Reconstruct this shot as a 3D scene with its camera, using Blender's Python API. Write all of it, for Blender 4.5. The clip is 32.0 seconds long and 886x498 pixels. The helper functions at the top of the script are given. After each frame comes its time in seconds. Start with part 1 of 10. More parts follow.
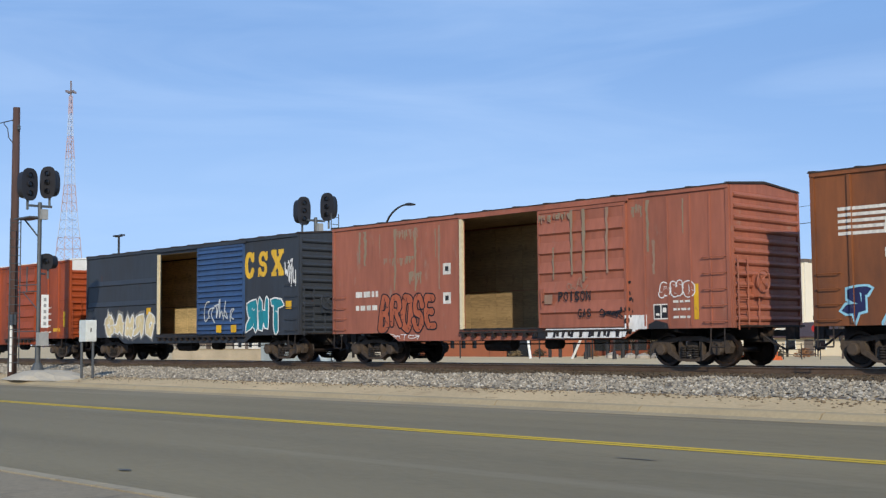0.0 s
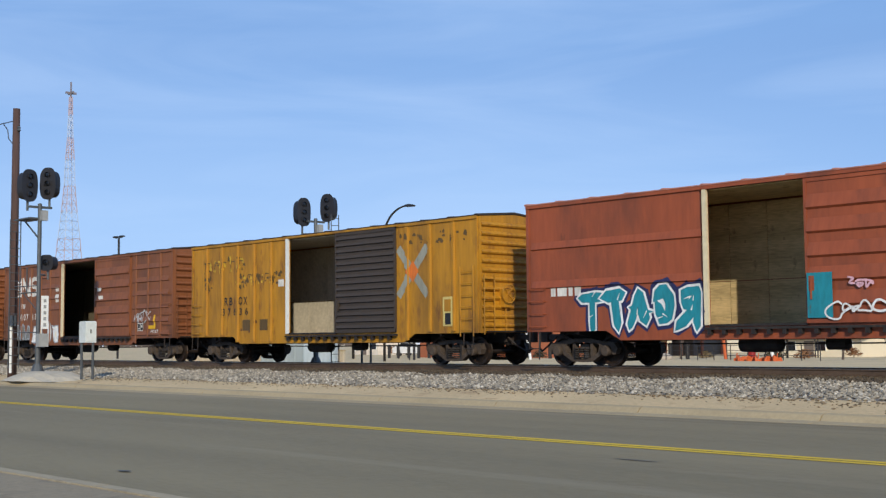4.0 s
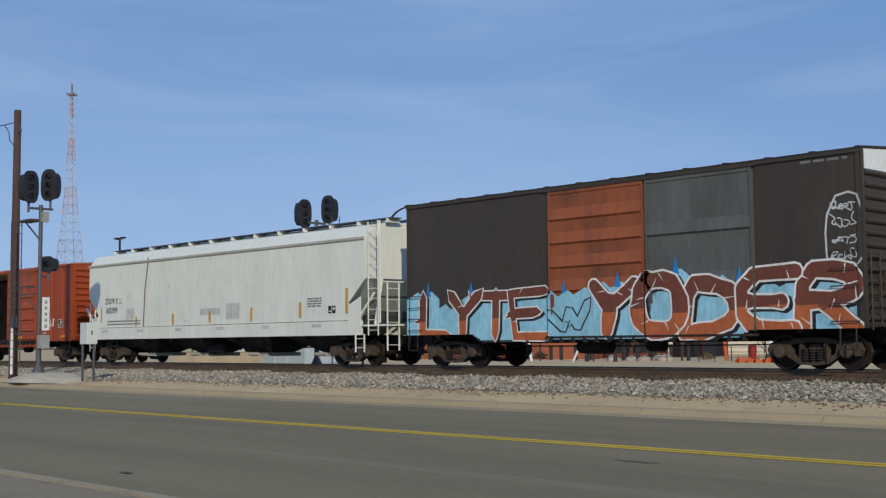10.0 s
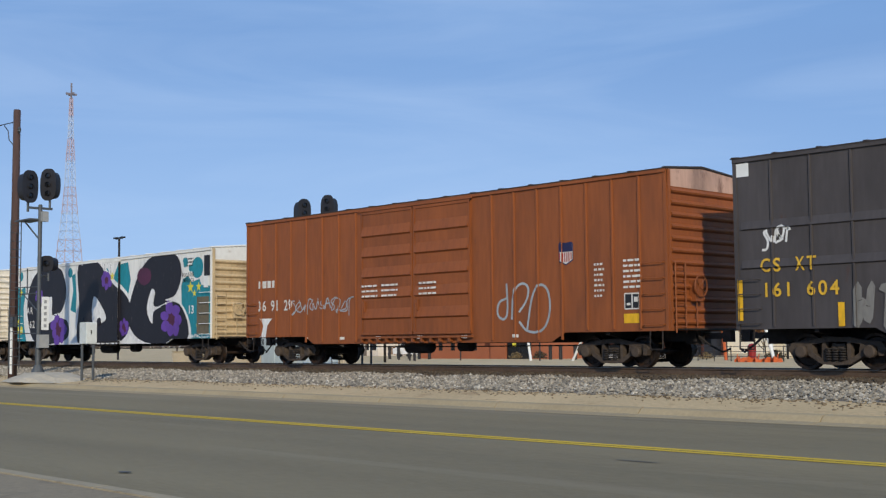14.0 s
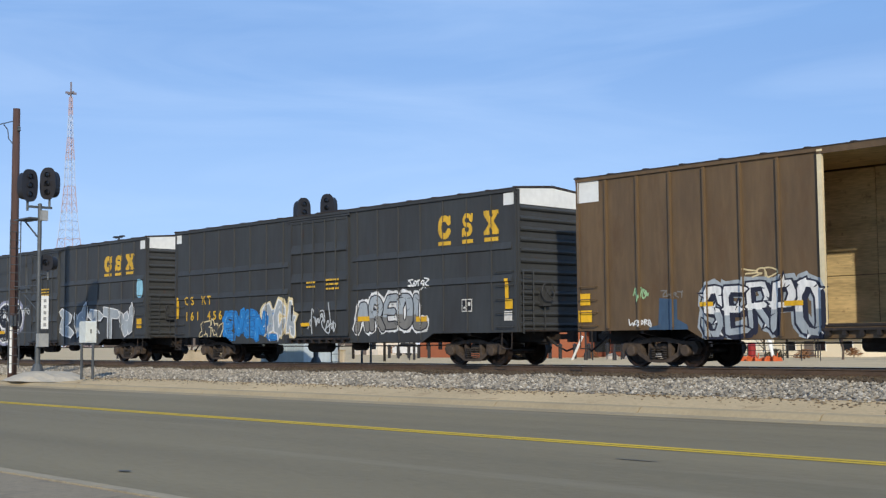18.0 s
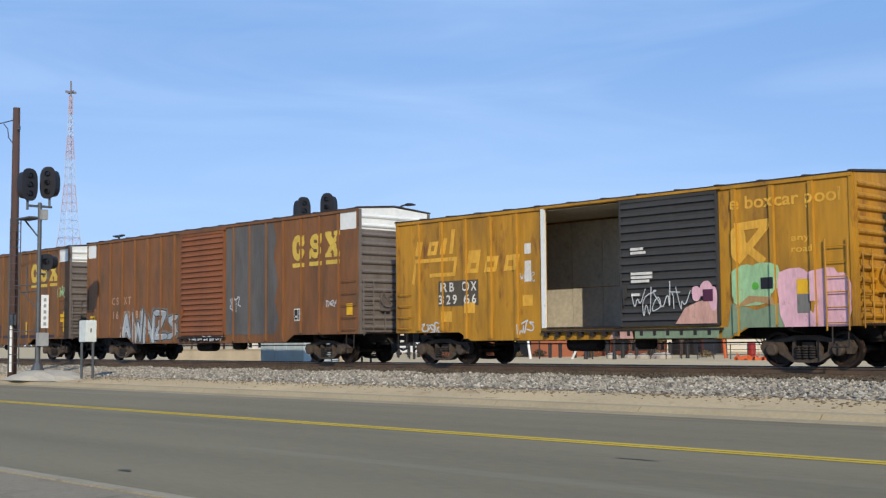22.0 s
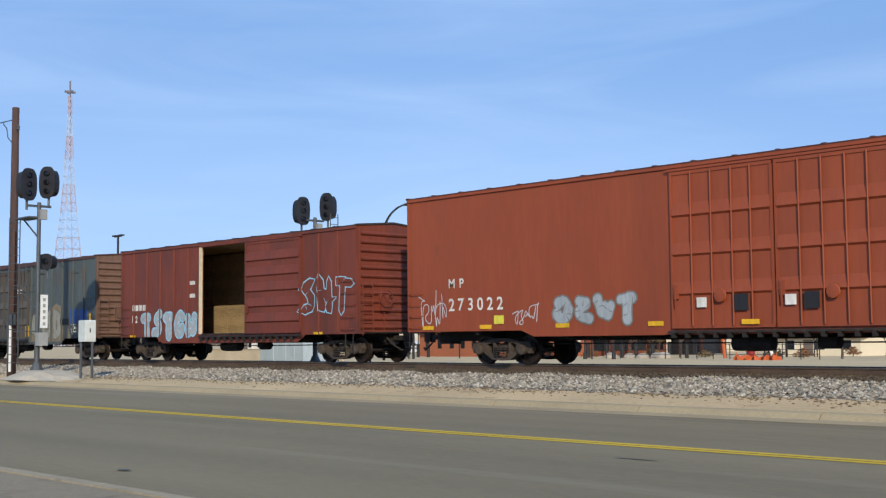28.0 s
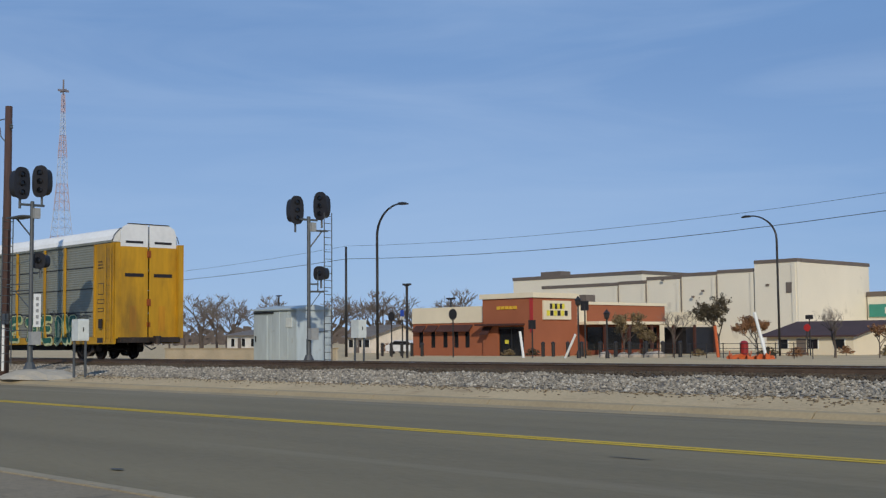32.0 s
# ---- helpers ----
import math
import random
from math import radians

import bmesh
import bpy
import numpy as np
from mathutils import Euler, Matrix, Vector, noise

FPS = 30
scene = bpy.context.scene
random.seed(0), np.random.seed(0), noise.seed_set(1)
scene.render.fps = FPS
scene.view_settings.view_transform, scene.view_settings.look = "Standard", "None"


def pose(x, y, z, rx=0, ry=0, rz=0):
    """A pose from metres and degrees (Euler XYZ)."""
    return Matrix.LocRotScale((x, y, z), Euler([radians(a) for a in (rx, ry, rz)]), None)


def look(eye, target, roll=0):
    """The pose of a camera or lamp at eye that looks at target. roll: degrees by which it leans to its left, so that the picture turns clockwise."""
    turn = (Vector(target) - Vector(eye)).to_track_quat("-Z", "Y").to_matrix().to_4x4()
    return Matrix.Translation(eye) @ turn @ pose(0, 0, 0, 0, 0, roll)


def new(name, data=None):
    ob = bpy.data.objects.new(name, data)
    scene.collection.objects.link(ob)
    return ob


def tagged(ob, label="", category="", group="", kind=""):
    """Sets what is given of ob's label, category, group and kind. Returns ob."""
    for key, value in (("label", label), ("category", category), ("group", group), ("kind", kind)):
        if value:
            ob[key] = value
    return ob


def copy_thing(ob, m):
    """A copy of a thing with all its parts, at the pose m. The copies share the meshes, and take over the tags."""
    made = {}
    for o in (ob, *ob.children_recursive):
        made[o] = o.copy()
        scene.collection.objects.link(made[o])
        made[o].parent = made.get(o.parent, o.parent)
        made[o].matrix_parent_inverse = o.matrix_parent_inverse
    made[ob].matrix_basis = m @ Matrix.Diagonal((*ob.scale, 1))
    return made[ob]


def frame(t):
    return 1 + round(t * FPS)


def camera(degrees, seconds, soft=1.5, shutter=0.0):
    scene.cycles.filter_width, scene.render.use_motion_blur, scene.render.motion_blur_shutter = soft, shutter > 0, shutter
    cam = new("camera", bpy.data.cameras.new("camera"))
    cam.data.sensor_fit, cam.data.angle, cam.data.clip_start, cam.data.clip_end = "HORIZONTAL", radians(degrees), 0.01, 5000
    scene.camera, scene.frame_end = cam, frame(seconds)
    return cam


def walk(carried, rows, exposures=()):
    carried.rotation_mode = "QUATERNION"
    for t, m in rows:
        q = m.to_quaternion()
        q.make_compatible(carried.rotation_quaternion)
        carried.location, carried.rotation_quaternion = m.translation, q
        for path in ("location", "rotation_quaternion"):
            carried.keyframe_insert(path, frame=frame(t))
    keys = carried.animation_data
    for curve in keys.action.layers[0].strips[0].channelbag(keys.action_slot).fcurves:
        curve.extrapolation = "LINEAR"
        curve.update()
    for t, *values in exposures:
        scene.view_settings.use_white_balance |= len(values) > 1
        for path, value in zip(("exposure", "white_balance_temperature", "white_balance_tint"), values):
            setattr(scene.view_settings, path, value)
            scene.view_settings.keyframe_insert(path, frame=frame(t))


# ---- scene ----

# The railway runs along x at y = 27.5, rail heads at z = 0; the road runs beside it at z = -0.70.
cam = camera(39.73, 32.0, soft=1.3)
EYE = (0.0, 0.0, 0.712)
AIM = (
    (0, 94.291, 46.675), (1, 94.299, 46.675), (2, 94.316, 46.675), (3, 94.333, 46.675), (3.5, 94.333, 46.675), (5.5, 94.412, 46.675),
    (6, 94.412, 46.680), (7, 94.412, 46.692), (8, 94.412, 46.709), (10, 94.412, 46.717), (12, 94.408, 46.717), (13, 94.408, 46.709),
    (14, 94.392, 46.692), (15, 94.383, 46.680), (15.5, 94.373, 46.675), (17.5, 94.346, 46.675), (18, 94.343, 46.675), (20, 94.332, 46.675),
    (21, 94.320, 46.675), (22, 94.303, 46.675), (24, 94.291, 46.667), (25, 94.291, 46.651), (26, 94.291, 46.640), (26.5, 94.291, 46.635),
    (28.5, 94.297, 46.649), (29, 94.296, 46.655), (29.5, 94.296, 46.655), (30, 94.291, 46.675), (30.3, 94.291, 46.615), (30.5, 94.291, 46.574),
    (30.8, 94.267, 46.441), (31, 94.251, 46.352), (31.5, 94.251, 46.352), (32, 94.251, 46.352),
)
STOPS = ((0.0, 0.0), (3.0, 0.0), (6.0, -0.1), (7.0, -0.1), (8.0, -0.12), (9.0, -0.35), (10.0, -0.47), (11.6, -0.4), (12.3, -0.46), (13.0, -0.47), (15.0, 0.05), (18.0, 0.05), (20.0, 0.15), (22.0, 0.05), (23.0, -0.05), (24.0, -0.05), (29.0, 0.07), (30.0, 0.0), (31.0, -0.1), (31.5, -0.28), (32.0, -0.5))
walk(cam, [(t, pose(*EYE, rx, 0.496, rz)) for t, rx, rz in AIM], STOPS)

# ---- light ----
SUN_FROM = Vector((0.72, -0.56, 0.40)).normalized()
world = bpy.data.worlds.new("world")
scene.world = world
world.use_nodes = True
wn, wl = world.node_tree.nodes, world.node_tree.links
wn.clear()
w_out = wn.new("ShaderNodeOutputWorld")
w_bg = wn.new("ShaderNodeBackground")
w_sky = wn.new("ShaderNodeTexSky")
w_sky.sky_type = "NISHITA"
w_sky.sun_disc = False
w_sky.sun_elevation = math.asin(SUN_FROM.z)
w_sky.sun_rotation = math.atan2(SUN_FROM.x, SUN_FROM.y)
w_sky.altitude = 1200
w_sky.air_density = 0.8
w_sky.dust_density = 0.0
w_sky.ozone_density = 3.0
w_bg.inputs["Strength"].default_value = 0.1
# thin streaks of high cloud all over the sky
w_tc = wn.new("ShaderNodeTexCoord")
w_map = wn.new("ShaderNodeMapping")
w_map.inputs["Rotation"].default_value = (0.0, radians(14), radians(40))
w_map.inputs["Scale"].default_value = (1.2, 1.2, 7.0)
w_noise = wn.new("ShaderNodeTexNoise")
w_noise.inputs["Scale"].default_value = 1.6
w_noise.inputs["Detail"].default_value = 5.0
w_noise.inputs["Roughness"].default_value = 0.5
w_ramp = wn.new("ShaderNodeValToRGB")
w_ramp.color_ramp.elements[0].position = 0.3
w_ramp.color_ramp.elements[0].color = (0.64, 0.64, 0.64, 1)
w_ramp.color_ramp.elements[1].position = 0.75
w_ramp.color_ramp.elements[1].color = (0.86, 0.86, 0.86, 1)
w_mix = wn.new("ShaderNodeMix")
w_mix.data_type = "RGBA"
w_mix.inputs[7].default_value = (2.58, 4.8, 8.85, 1)
wl.new(w_tc.outputs["Generated"], w_map.inputs["Vector"])
wl.new(w_map.outputs["Vector"], w_noise.inputs["Vector"])
wl.new(w_noise.outputs["Fac"], w_ramp.inputs["Fac"])
wl.new(w_ramp.outputs["Color"], w_mix.inputs[0])
w_hue = wn.new("ShaderNodeHueSaturation")
w_hue.inputs["Hue"].default_value = 0.51
w_hue.inputs["Saturation"].default_value = 1.1
wl.new(w_sky.outputs["Color"], w_hue.inputs["Color"])
wl.new(w_hue.outputs["Color"], w_mix.inputs[6])
# brighter wisps
w_map2 = wn.new("ShaderNodeMapping")
w_map2.inputs["Rotation"].default_value = (radians(-18), radians(-16), radians(35))
w_map2.inputs["Scale"].default_value = (1.0, 1.6, 9.0)
w_wisp = wn.new("ShaderNodeTexNoise")
w_wisp.inputs["Scale"].default_value = 2.2
w_wisp.inputs["Detail"].default_value = 6.0
w_wisp.inputs["Roughness"].default_value = 0.55
w_wisp.inputs["Distortion"].default_value = 0.6
w_ramp2 = wn.new("ShaderNodeMapRange")
w_ramp2.inputs["From Min"].default_value = 0.42
w_ramp2.inputs["From Max"].default_value = 0.80
w_ramp2.inputs["To Max"].default_value = 0.3
w_mix2 = wn.new("ShaderNodeMix")
w_mix2.data_type = "RGBA"
w_mix2.inputs[7].default_value = (6.2, 8.0, 11.0, 1)
wl.new(w_tc.outputs["Generated"], w_map2.inputs["Vector"])
wl.new(w_map2.outputs["Vector"], w_wisp.inputs["Vector"])
wl.new(w_wisp.outputs["Fac"], w_ramp2.inputs["Value"])
wl.new(w_ramp2.outputs["Result"], w_mix2.inputs[0])
wl.new(w_mix.outputs[2], w_mix2.inputs[6])
w_sep = wn.new("ShaderNodeSeparateXYZ")
wl.new(w_tc.outputs["Generated"], w_sep.inputs[0])
w_low = wn.new("ShaderNodeMapRange")
w_low.interpolation_type = "SMOOTHSTEP"
w_low.inputs["From Min"].default_value = 0.30
w_low.inputs["From Max"].default_value = 0.02
w_low.inputs["To Max"].default_value = 0.58
wl.new(w_sep.outputs["Z"], w_low.inputs["Value"])
w_dot = wn.new("ShaderNodeVectorMath")
w_dot.operation = "DOT_PRODUCT"
w_dot.inputs[1].default_value = Vector((-SUN_FROM.x, -SUN_FROM.y, 0)).normalized()
wl.new(w_tc.outputs["Generated"], w_dot.inputs[0])
w_anti = wn.new("ShaderNodeMapRange")
w_anti.inputs["From Min"].default_value = 0.78
w_anti.inputs["From Max"].default_value = 0.97
wl.new(w_dot.outputs["Value"], w_anti.inputs["Value"])
w_fac = wn.new("ShaderNodeMath")
w_fac.operation = "MULTIPLY"
wl.new(w_low.outputs["Result"], w_fac.inputs[0])
wl.new(w_anti.outputs["Result"], w_fac.inputs[1])
w_mix3 = wn.new("ShaderNodeMix")
w_mix3.data_type = "RGBA"
w_mix3.inputs[7].default_value = (5.4, 7.6, 11.0, 1)
wl.new(w_fac.outputs[0], w_mix3.inputs[0])
wl.new(w_mix2.outputs[2], w_mix3.inputs[6])
wl.new(w_mix3.outputs[2], w_bg.inputs["Color"])
wl.new(w_bg.outputs["Background"], w_out.inputs["Surface"])
sun = new("sun", bpy.data.lights.new("sun", "SUN"))
sun.data.energy = 3.6
sun.data.angle = radians(0.53)
sun.data.color = (1.0, 0.89, 0.72)
sun.matrix_world = look(SUN_FROM * 200, (0, 0, 0))


# ---- materials ----
def lin(c):
    return tuple(((v / 255 + 0.055) / 1.055) ** 2.4 if v > 10 else v / 255 / 12.92 for v in c)


def surface(name, rgb, rough=0.7, metal=0.0, dark=0.75, light=1.12, grain=18.0, broad=0.7, stretch=(1, 1, 1),
            spot=None, spots=0.0, spot_size=2.0, spot_stretch=(1, 1, 1), bump=0.15, bump_scale=40.0, vary=0.0, soot=0.0):
    """A worn surface: a base colour varied at two scales, spots of a second colour (rust, dust, stains) and a fine relief."""
    m = bpy.data.materials.new(name)
    m.use_nodes = True
    nt = m.node_tree
    n, l = nt.nodes, nt.links
    bsdf = n["Principled BSDF"]
    base = lin(rgb)
    tc = n.new("ShaderNodeTexCoord")
    mp = n.new("ShaderNodeMapping")
    mp.inputs["Scale"].default_value = stretch
    l.new(tc.outputs["Object"], mp.inputs["Vector"])
    a = n.new("ShaderNodeTexNoise")
    a.inputs["Scale"].default_value = grain
    a.inputs["Detail"].default_value = 4
    b = n.new("ShaderNodeTexNoise")
    b.inputs["Scale"].default_value = broad
    b.inputs["Detail"].default_value = 3
    l.new(mp.outputs["Vector"], a.inputs["Vector"])
    l.new(mp.outputs["Vector"], b.inputs["Vector"])
    add = n.new("ShaderNodeMath")
    add.operation = "ADD"
    l.new(a.outputs["Fac"], add.inputs[0])
    l.new(b.outputs["Fac"], add.inputs[1])
    last = add
    if vary:
        info = n.new("ShaderNodeObjectInfo")
        mad = n.new("ShaderNodeMath")
        mad.operation = "MULTIPLY_ADD"
        mad.inputs[1].default_value = vary
        l.new(info.outputs["Random"], mad.inputs[0])
        l.new(add.outputs[0], mad.inputs[2])
        last = mad
    ramp = n.new("ShaderNodeMapRange")
    ramp.inputs["From Min"].default_value = 0.7
    ramp.inputs["From Max"].default_value = 1.3 + vary
    l.new(last.outputs[0], ramp.inputs["Value"])
    mix = n.new("ShaderNodeMix")
    mix.data_type = "RGBA"
    mix.inputs[6].default_value = (*[v * dark for v in base], 1)
    mix.inputs[7].default_value = (*[min(1.0, v * light) for v in base], 1)
    l.new(ramp.outputs["Result"], mix.inputs[0])
    colour = mix.outputs[2]
    if spot:
        mp2 = n.new("ShaderNodeMapping")
        mp2.inputs["Scale"].default_value = spot_stretch
        l.new(tc.outputs["Object"], mp2.inputs["Vector"])
        c = n.new("ShaderNodeTexNoise")
        c.inputs["Scale"].default_value = spot_size
        c.inputs["Detail"].default_value = 6
        c.inputs["Roughness"].default_value = 0.65
        l.new(mp2.outputs["Vector"], c.inputs["Vector"])
        cr = n.new("ShaderNodeMapRange")
        cr.inputs["From Min"].default_value = 0.68 - 0.3 * spots
        cr.inputs["From Max"].default_value = 0.82 - 0.22 * spots
        l.new(c.outputs["Fac"], cr.inputs["Value"])
        mx = n.new("ShaderNodeMix")
        mx.data_type = "RGBA"
        mx.inputs[7].default_value = (*lin(spot), 1)
        l.new(cr.outputs["Result"], mx.inputs[0])
        l.new(colour, mx.inputs[6])
        colour = mx.outputs[2]
    if soot:
        mp3 = n.new("ShaderNodeMapping")
        mp3.inputs["Scale"].default_value = (0.9, 0.9, 0.35)
        mp3.inputs["Location"].default_value = (3.1, 1.7, 0.4)
        l.new(tc.outputs["Object"], mp3.inputs["Vector"])
        e = n.new("ShaderNodeTexNoise")
        e.inputs["Scale"].default_value = 0.75
        e.inputs["Detail"].default_value = 7
        e.inputs["Roughness"].default_value = 0.62
        l.new(mp3.outputs["Vector"], e.inputs["Vector"])
        er = n.new("ShaderNodeMapRange")
        er.inputs["From Min"].default_value = 0.46
        er.inputs["From Max"].default_value = 0.68
        er.inputs["To Max"].default_value = soot
        l.new(e.outputs["Fac"], er.inputs["Value"])
        my = n.new("ShaderNodeMix")
        my.data_type = "RGBA"
        my.inputs[7].default_value = (*lin((46, 40, 36)), 1)
        l.new(er.outputs["Result"], my.inputs[0])
        l.new(colour, my.inputs[6])
        colour = my.outputs[2]
    l.new(colour, bsdf.inputs["Base Color"])
    bsdf.inputs["Roughness"].default_value = rough
    bsdf.inputs["Metallic"].default_value = metal
    if bump:
        d = n.new("ShaderNodeTexNoise")
        d.inputs["Scale"].default_value = bump_scale
        d.inputs["Detail"].default_value = 3
        l.new(tc.outputs["Object"], d.inputs["Vector"])
        bp = n.new("ShaderNodeBump")
        bp.inputs["Strength"].default_value = bump
        bp.inputs["Distance"].default_value = 0.02
        l.new(d.outputs["Fac"], bp.inputs["Height"])
        l.new(bp.outputs["Normal"], bsdf.inputs["Normal"])
    return m


def paint(name, rgb, rust=0.3, fade=0.78, rough=0.6, spot=(88, 50, 34), soot=0.5):
    """Weathered car paint: streaks that run down, rust spots and dull gloss. Reds have faded to brown."""
    r, g, b = rgb
    if r > 1.85 * g:
        rgb = (r * 0.92, g * 1.07, b * 0.84)
    return surface(name, rgb, rough=rough, dark=fade, light=1.1, grain=5.0, broad=0.5, stretch=(1.6, 1.6, 0.22), spot=spot,
                   spots=rust, spot_size=1.6, spot_stretch=(1.6, 1, 0.5), bump=0.08, bump_scale=9.0, soot=soot)


def spray(name, rgb):
    """Aerosol paint: cloudy, with overspray and rubbed, dirty flecks."""
    return surface(name, rgb, rough=0.6, dark=0.7, light=1.08, grain=7.0, broad=1.1, stretch=(1.5, 1.5, 0.5), spot=(92, 82, 74), spots=0.22, spot_size=5.0, spot_stretch=(1.4, 1, 0.6), bump=0.0)


M_STEEL = surface("blackened_steel", (48, 42, 38), 0.7, 0.2, 0.6, 1.3, 14, 2, spot=(86, 66, 50), spots=0.45, spot_size=5)
M_WHEEL = surface("wheel_steel", (54, 45, 39), 0.55, 0.5, 0.6, 1.3, 12, 2, spot=(92, 64, 44), spots=0.5, spot_size=6)
M_UNDER = surface("grimy_underframe", (44, 40, 38), 0.85, 0.0, 0.6, 1.25, 8, 1.2, spot=(78, 62, 50), spots=0.35, spot_size=3)
M_PLY = surface("plywood_lining", (208, 184, 134), 0.8, 0, 0.6, 1.12, 9, 1.0, stretch=(0.4, 1, 3), spot=(110, 86, 60), spots=0.3, spot_size=3)
M_LINEGREY = surface("grey_lining", (104, 96, 78), 0.8, 0, 0.75, 1.1, 9, 1.0, spot=(104, 92, 78), spots=0.3, spot_size=2.5)
M_PLYOLD = surface("old_plywood_lining", (160, 136, 98), 0.8, 0, 0.6, 1.12, 9, 1.0, stretch=(0.4, 1, 3), spot=(104, 80, 56), spots=0.35, spot_size=3)
M_LINEPALE = surface("pale_lining", (192, 184, 164), 0.8, 0, 0.75, 1.1, 9, 1.0, spot=(150, 138, 116), spots=0.3, spot_size=2.5)
M_LINEWHITE = surface("white_lining", (205, 205, 200), 0.7, 0, 0.85, 1.05, 9, 1.0, spot=(160, 155, 145), spots=0.2, spot_size=2.5)
M_FLOORWOOD = surface("worn_floor_boards", (120, 98, 74), 0.85, 0, 0.65, 1.2, 12, 1.5, stretch=(0.5, 3, 1))
M_WHITE = surface("white_sheet_paint", (226, 228, 224), 0.5, 0, 0.88, 1.03, 6, 0.7, spot=(170, 160, 146), spots=0.12, spot_size=2.2, bump=0.05)
M_CREAMEDGE = surface("pale_door_edge", (222, 208, 172), 0.6, 0, 0.8, 1.05, 6, 0.7)
M_YELLOW = spray("reflective_yellow", (232, 180, 30))
M_LETTER = spray("white_lettering", (226, 222, 212))
M_TRUCK = surface("dusty_truck_casting", (76, 65, 55), 0.85, 0, 0.6, 1.25, 10, 2, spot=(52, 46, 42), spots=0.45, spot_size=4)
M_ROOFGRIME = surface("sooty_roof_sheet", (50, 43, 40), 0.8, 0, 0.7, 1.2, 5, 0.6, spot=(44, 40, 40), spots=0.4, spot_size=2)
M_LETTERY = spray("yellow_lettering", (226, 180, 52))
M_LETTERB = spray("black_lettering", (34, 34, 36))


# ---- mesh building ----
class Geo:
    """Plain lists of points and faces, filled piece by piece."""

    def __init__(self):
        self.v, self.f = [], []

    def add(self, points, faces):
        k = len(self.v)
        self.v += [tuple(p) for p in points]
        self.f += [tuple(i + k for i in f) for f in faces]
        return self

    def box(self, x0, x1, y0, y1, z0, z1):
        p = [(x, y, z) for x in (x0, x1) for y in (y0, y1) for z in (z0, z1)]
        return self.add(p, [(0, 1, 3, 2), (4, 6, 7, 5), (0, 4, 5, 1), (2, 3, 7, 6), (0, 2, 6, 4), (1, 5, 7, 3)])

    def prism(self, poly, a, b, axis="y"):
        """A polygon of two coordinates pushed out from a to b along an axis."""
        n = len(poly)

        def place(p, d):
            return {"y": (p[0], d, p[1]), "x": (d, p[0], p[1]), "z": (p[0], p[1], d)}[axis]
        pts = [place(p, a) for p in poly] + [place(p, b) for p in poly]
        faces = [tuple(range(n - 1, -1, -1)), tuple(range(n, 2 * n))]
        faces += [(i, (i + 1) % n, n + (i + 1) % n, n + i) for i in range(n)]
        return self.add(pts, faces)

    def tube(self, path, r, n=8, r1=None):
        """A round bar along a path of points; r1: radius at its end."""
        path = [Vector(p) for p in path]
        m = len(path)
        r1 = r if r1 is None else r1
        pts, faces = [], []
        up = Vector((0.13, 0.21, 1)).normalized()
        for i, p in enumerate(path):
            d = (path[min(i + 1, m - 1)] - path[max(i - 1, 0)]).normalized()
            s = d.cross(up)
            if s.length < 0.05:
                s = d.cross(Vector((1, 0, 0)))
            s.normalize()
            t = s.cross(d)
            rad = r + (r1 - r) * i / max(1, m - 1)
            for k in range(n):
                a = 2 * math.pi * k / n
                pts.append(p + s * (rad * math.cos(a)) + t * (rad * math.sin(a)))
        for i in range(m - 1):
            for k in range(n):
                faces.append((i * n + k, i * n + (k + 1) % n, (i + 1) * n + (k + 1) % n, (i + 1) * n + k))
        faces += [tuple(range(n - 1, -1, -1)), tuple(range((m - 1) * n, m * n))]
        return self.add(pts, faces)

    def lathe(self, profile, centre=(0, 0, 0), n=20, axis="y"):
        """Turn a profile of (radius, along) round an axis."""
        pts, faces = [], []
        cx, cy, cz = centre
        for r, h in profile:
            for k in range(n):
                a = 2 * math.pi * k / n
                c, s = r * math.cos(a), r * math.sin(a)
                pts.append({"y": (cx + c, cy + h, cz + s), "z": (cx + c, cy + s, cz + h), "x": (cx + h, cy + c, cz + s)}[axis])
        m = len(profile)
        for i in range(m - 1):
            for k in range(n):
                faces.append((i * n + k, i * n + (k + 1) % n, (i + 1) * n + (k + 1) % n, (i + 1) * n + k))
        faces += [tuple(range(n - 1, -1, -1)), tuple(range((m - 1) * n, m * n))]
        return self.add(pts, faces)

    def mesh(self, name, material, smooth=False):
        me = bpy.data.meshes.new(name)
        me.from_pydata(self.v, [], self.f)
        me.materials.append(material)
        if smooth:
            me.shade_smooth()
        me.update()
        return me


SHARED = {}


def part(name, geo, material, parent=None, label="", smooth=False, at=None):
    """ONE mesh object under a thing or a part. geo: a Geo, or a mesh that several parts share."""
    me = geo.mesh(name, material, smooth) if isinstance(geo, Geo) else geo
    ob = new(name, me)
    if parent:
        ob.parent = parent
    if at:
        ob.location = at
    return tagged(ob, label)


def shared(key, make, material, smooth=False):
    """The mesh under this key, made on first use."""
    key = (key, material.name)
    if key not in SHARED:
        SHARED[key] = make().mesh(key[0][0] if isinstance(key[0], tuple) else key[0], material, smooth)
    return SHARED[key]


def thing(name, label, category, group="", kind="", at=(0, 0, 0)):
    ob = new(name)
    ob.empty_display_size = 0.3
    ob.location = at
    return tagged(ob, label, category, group, kind)


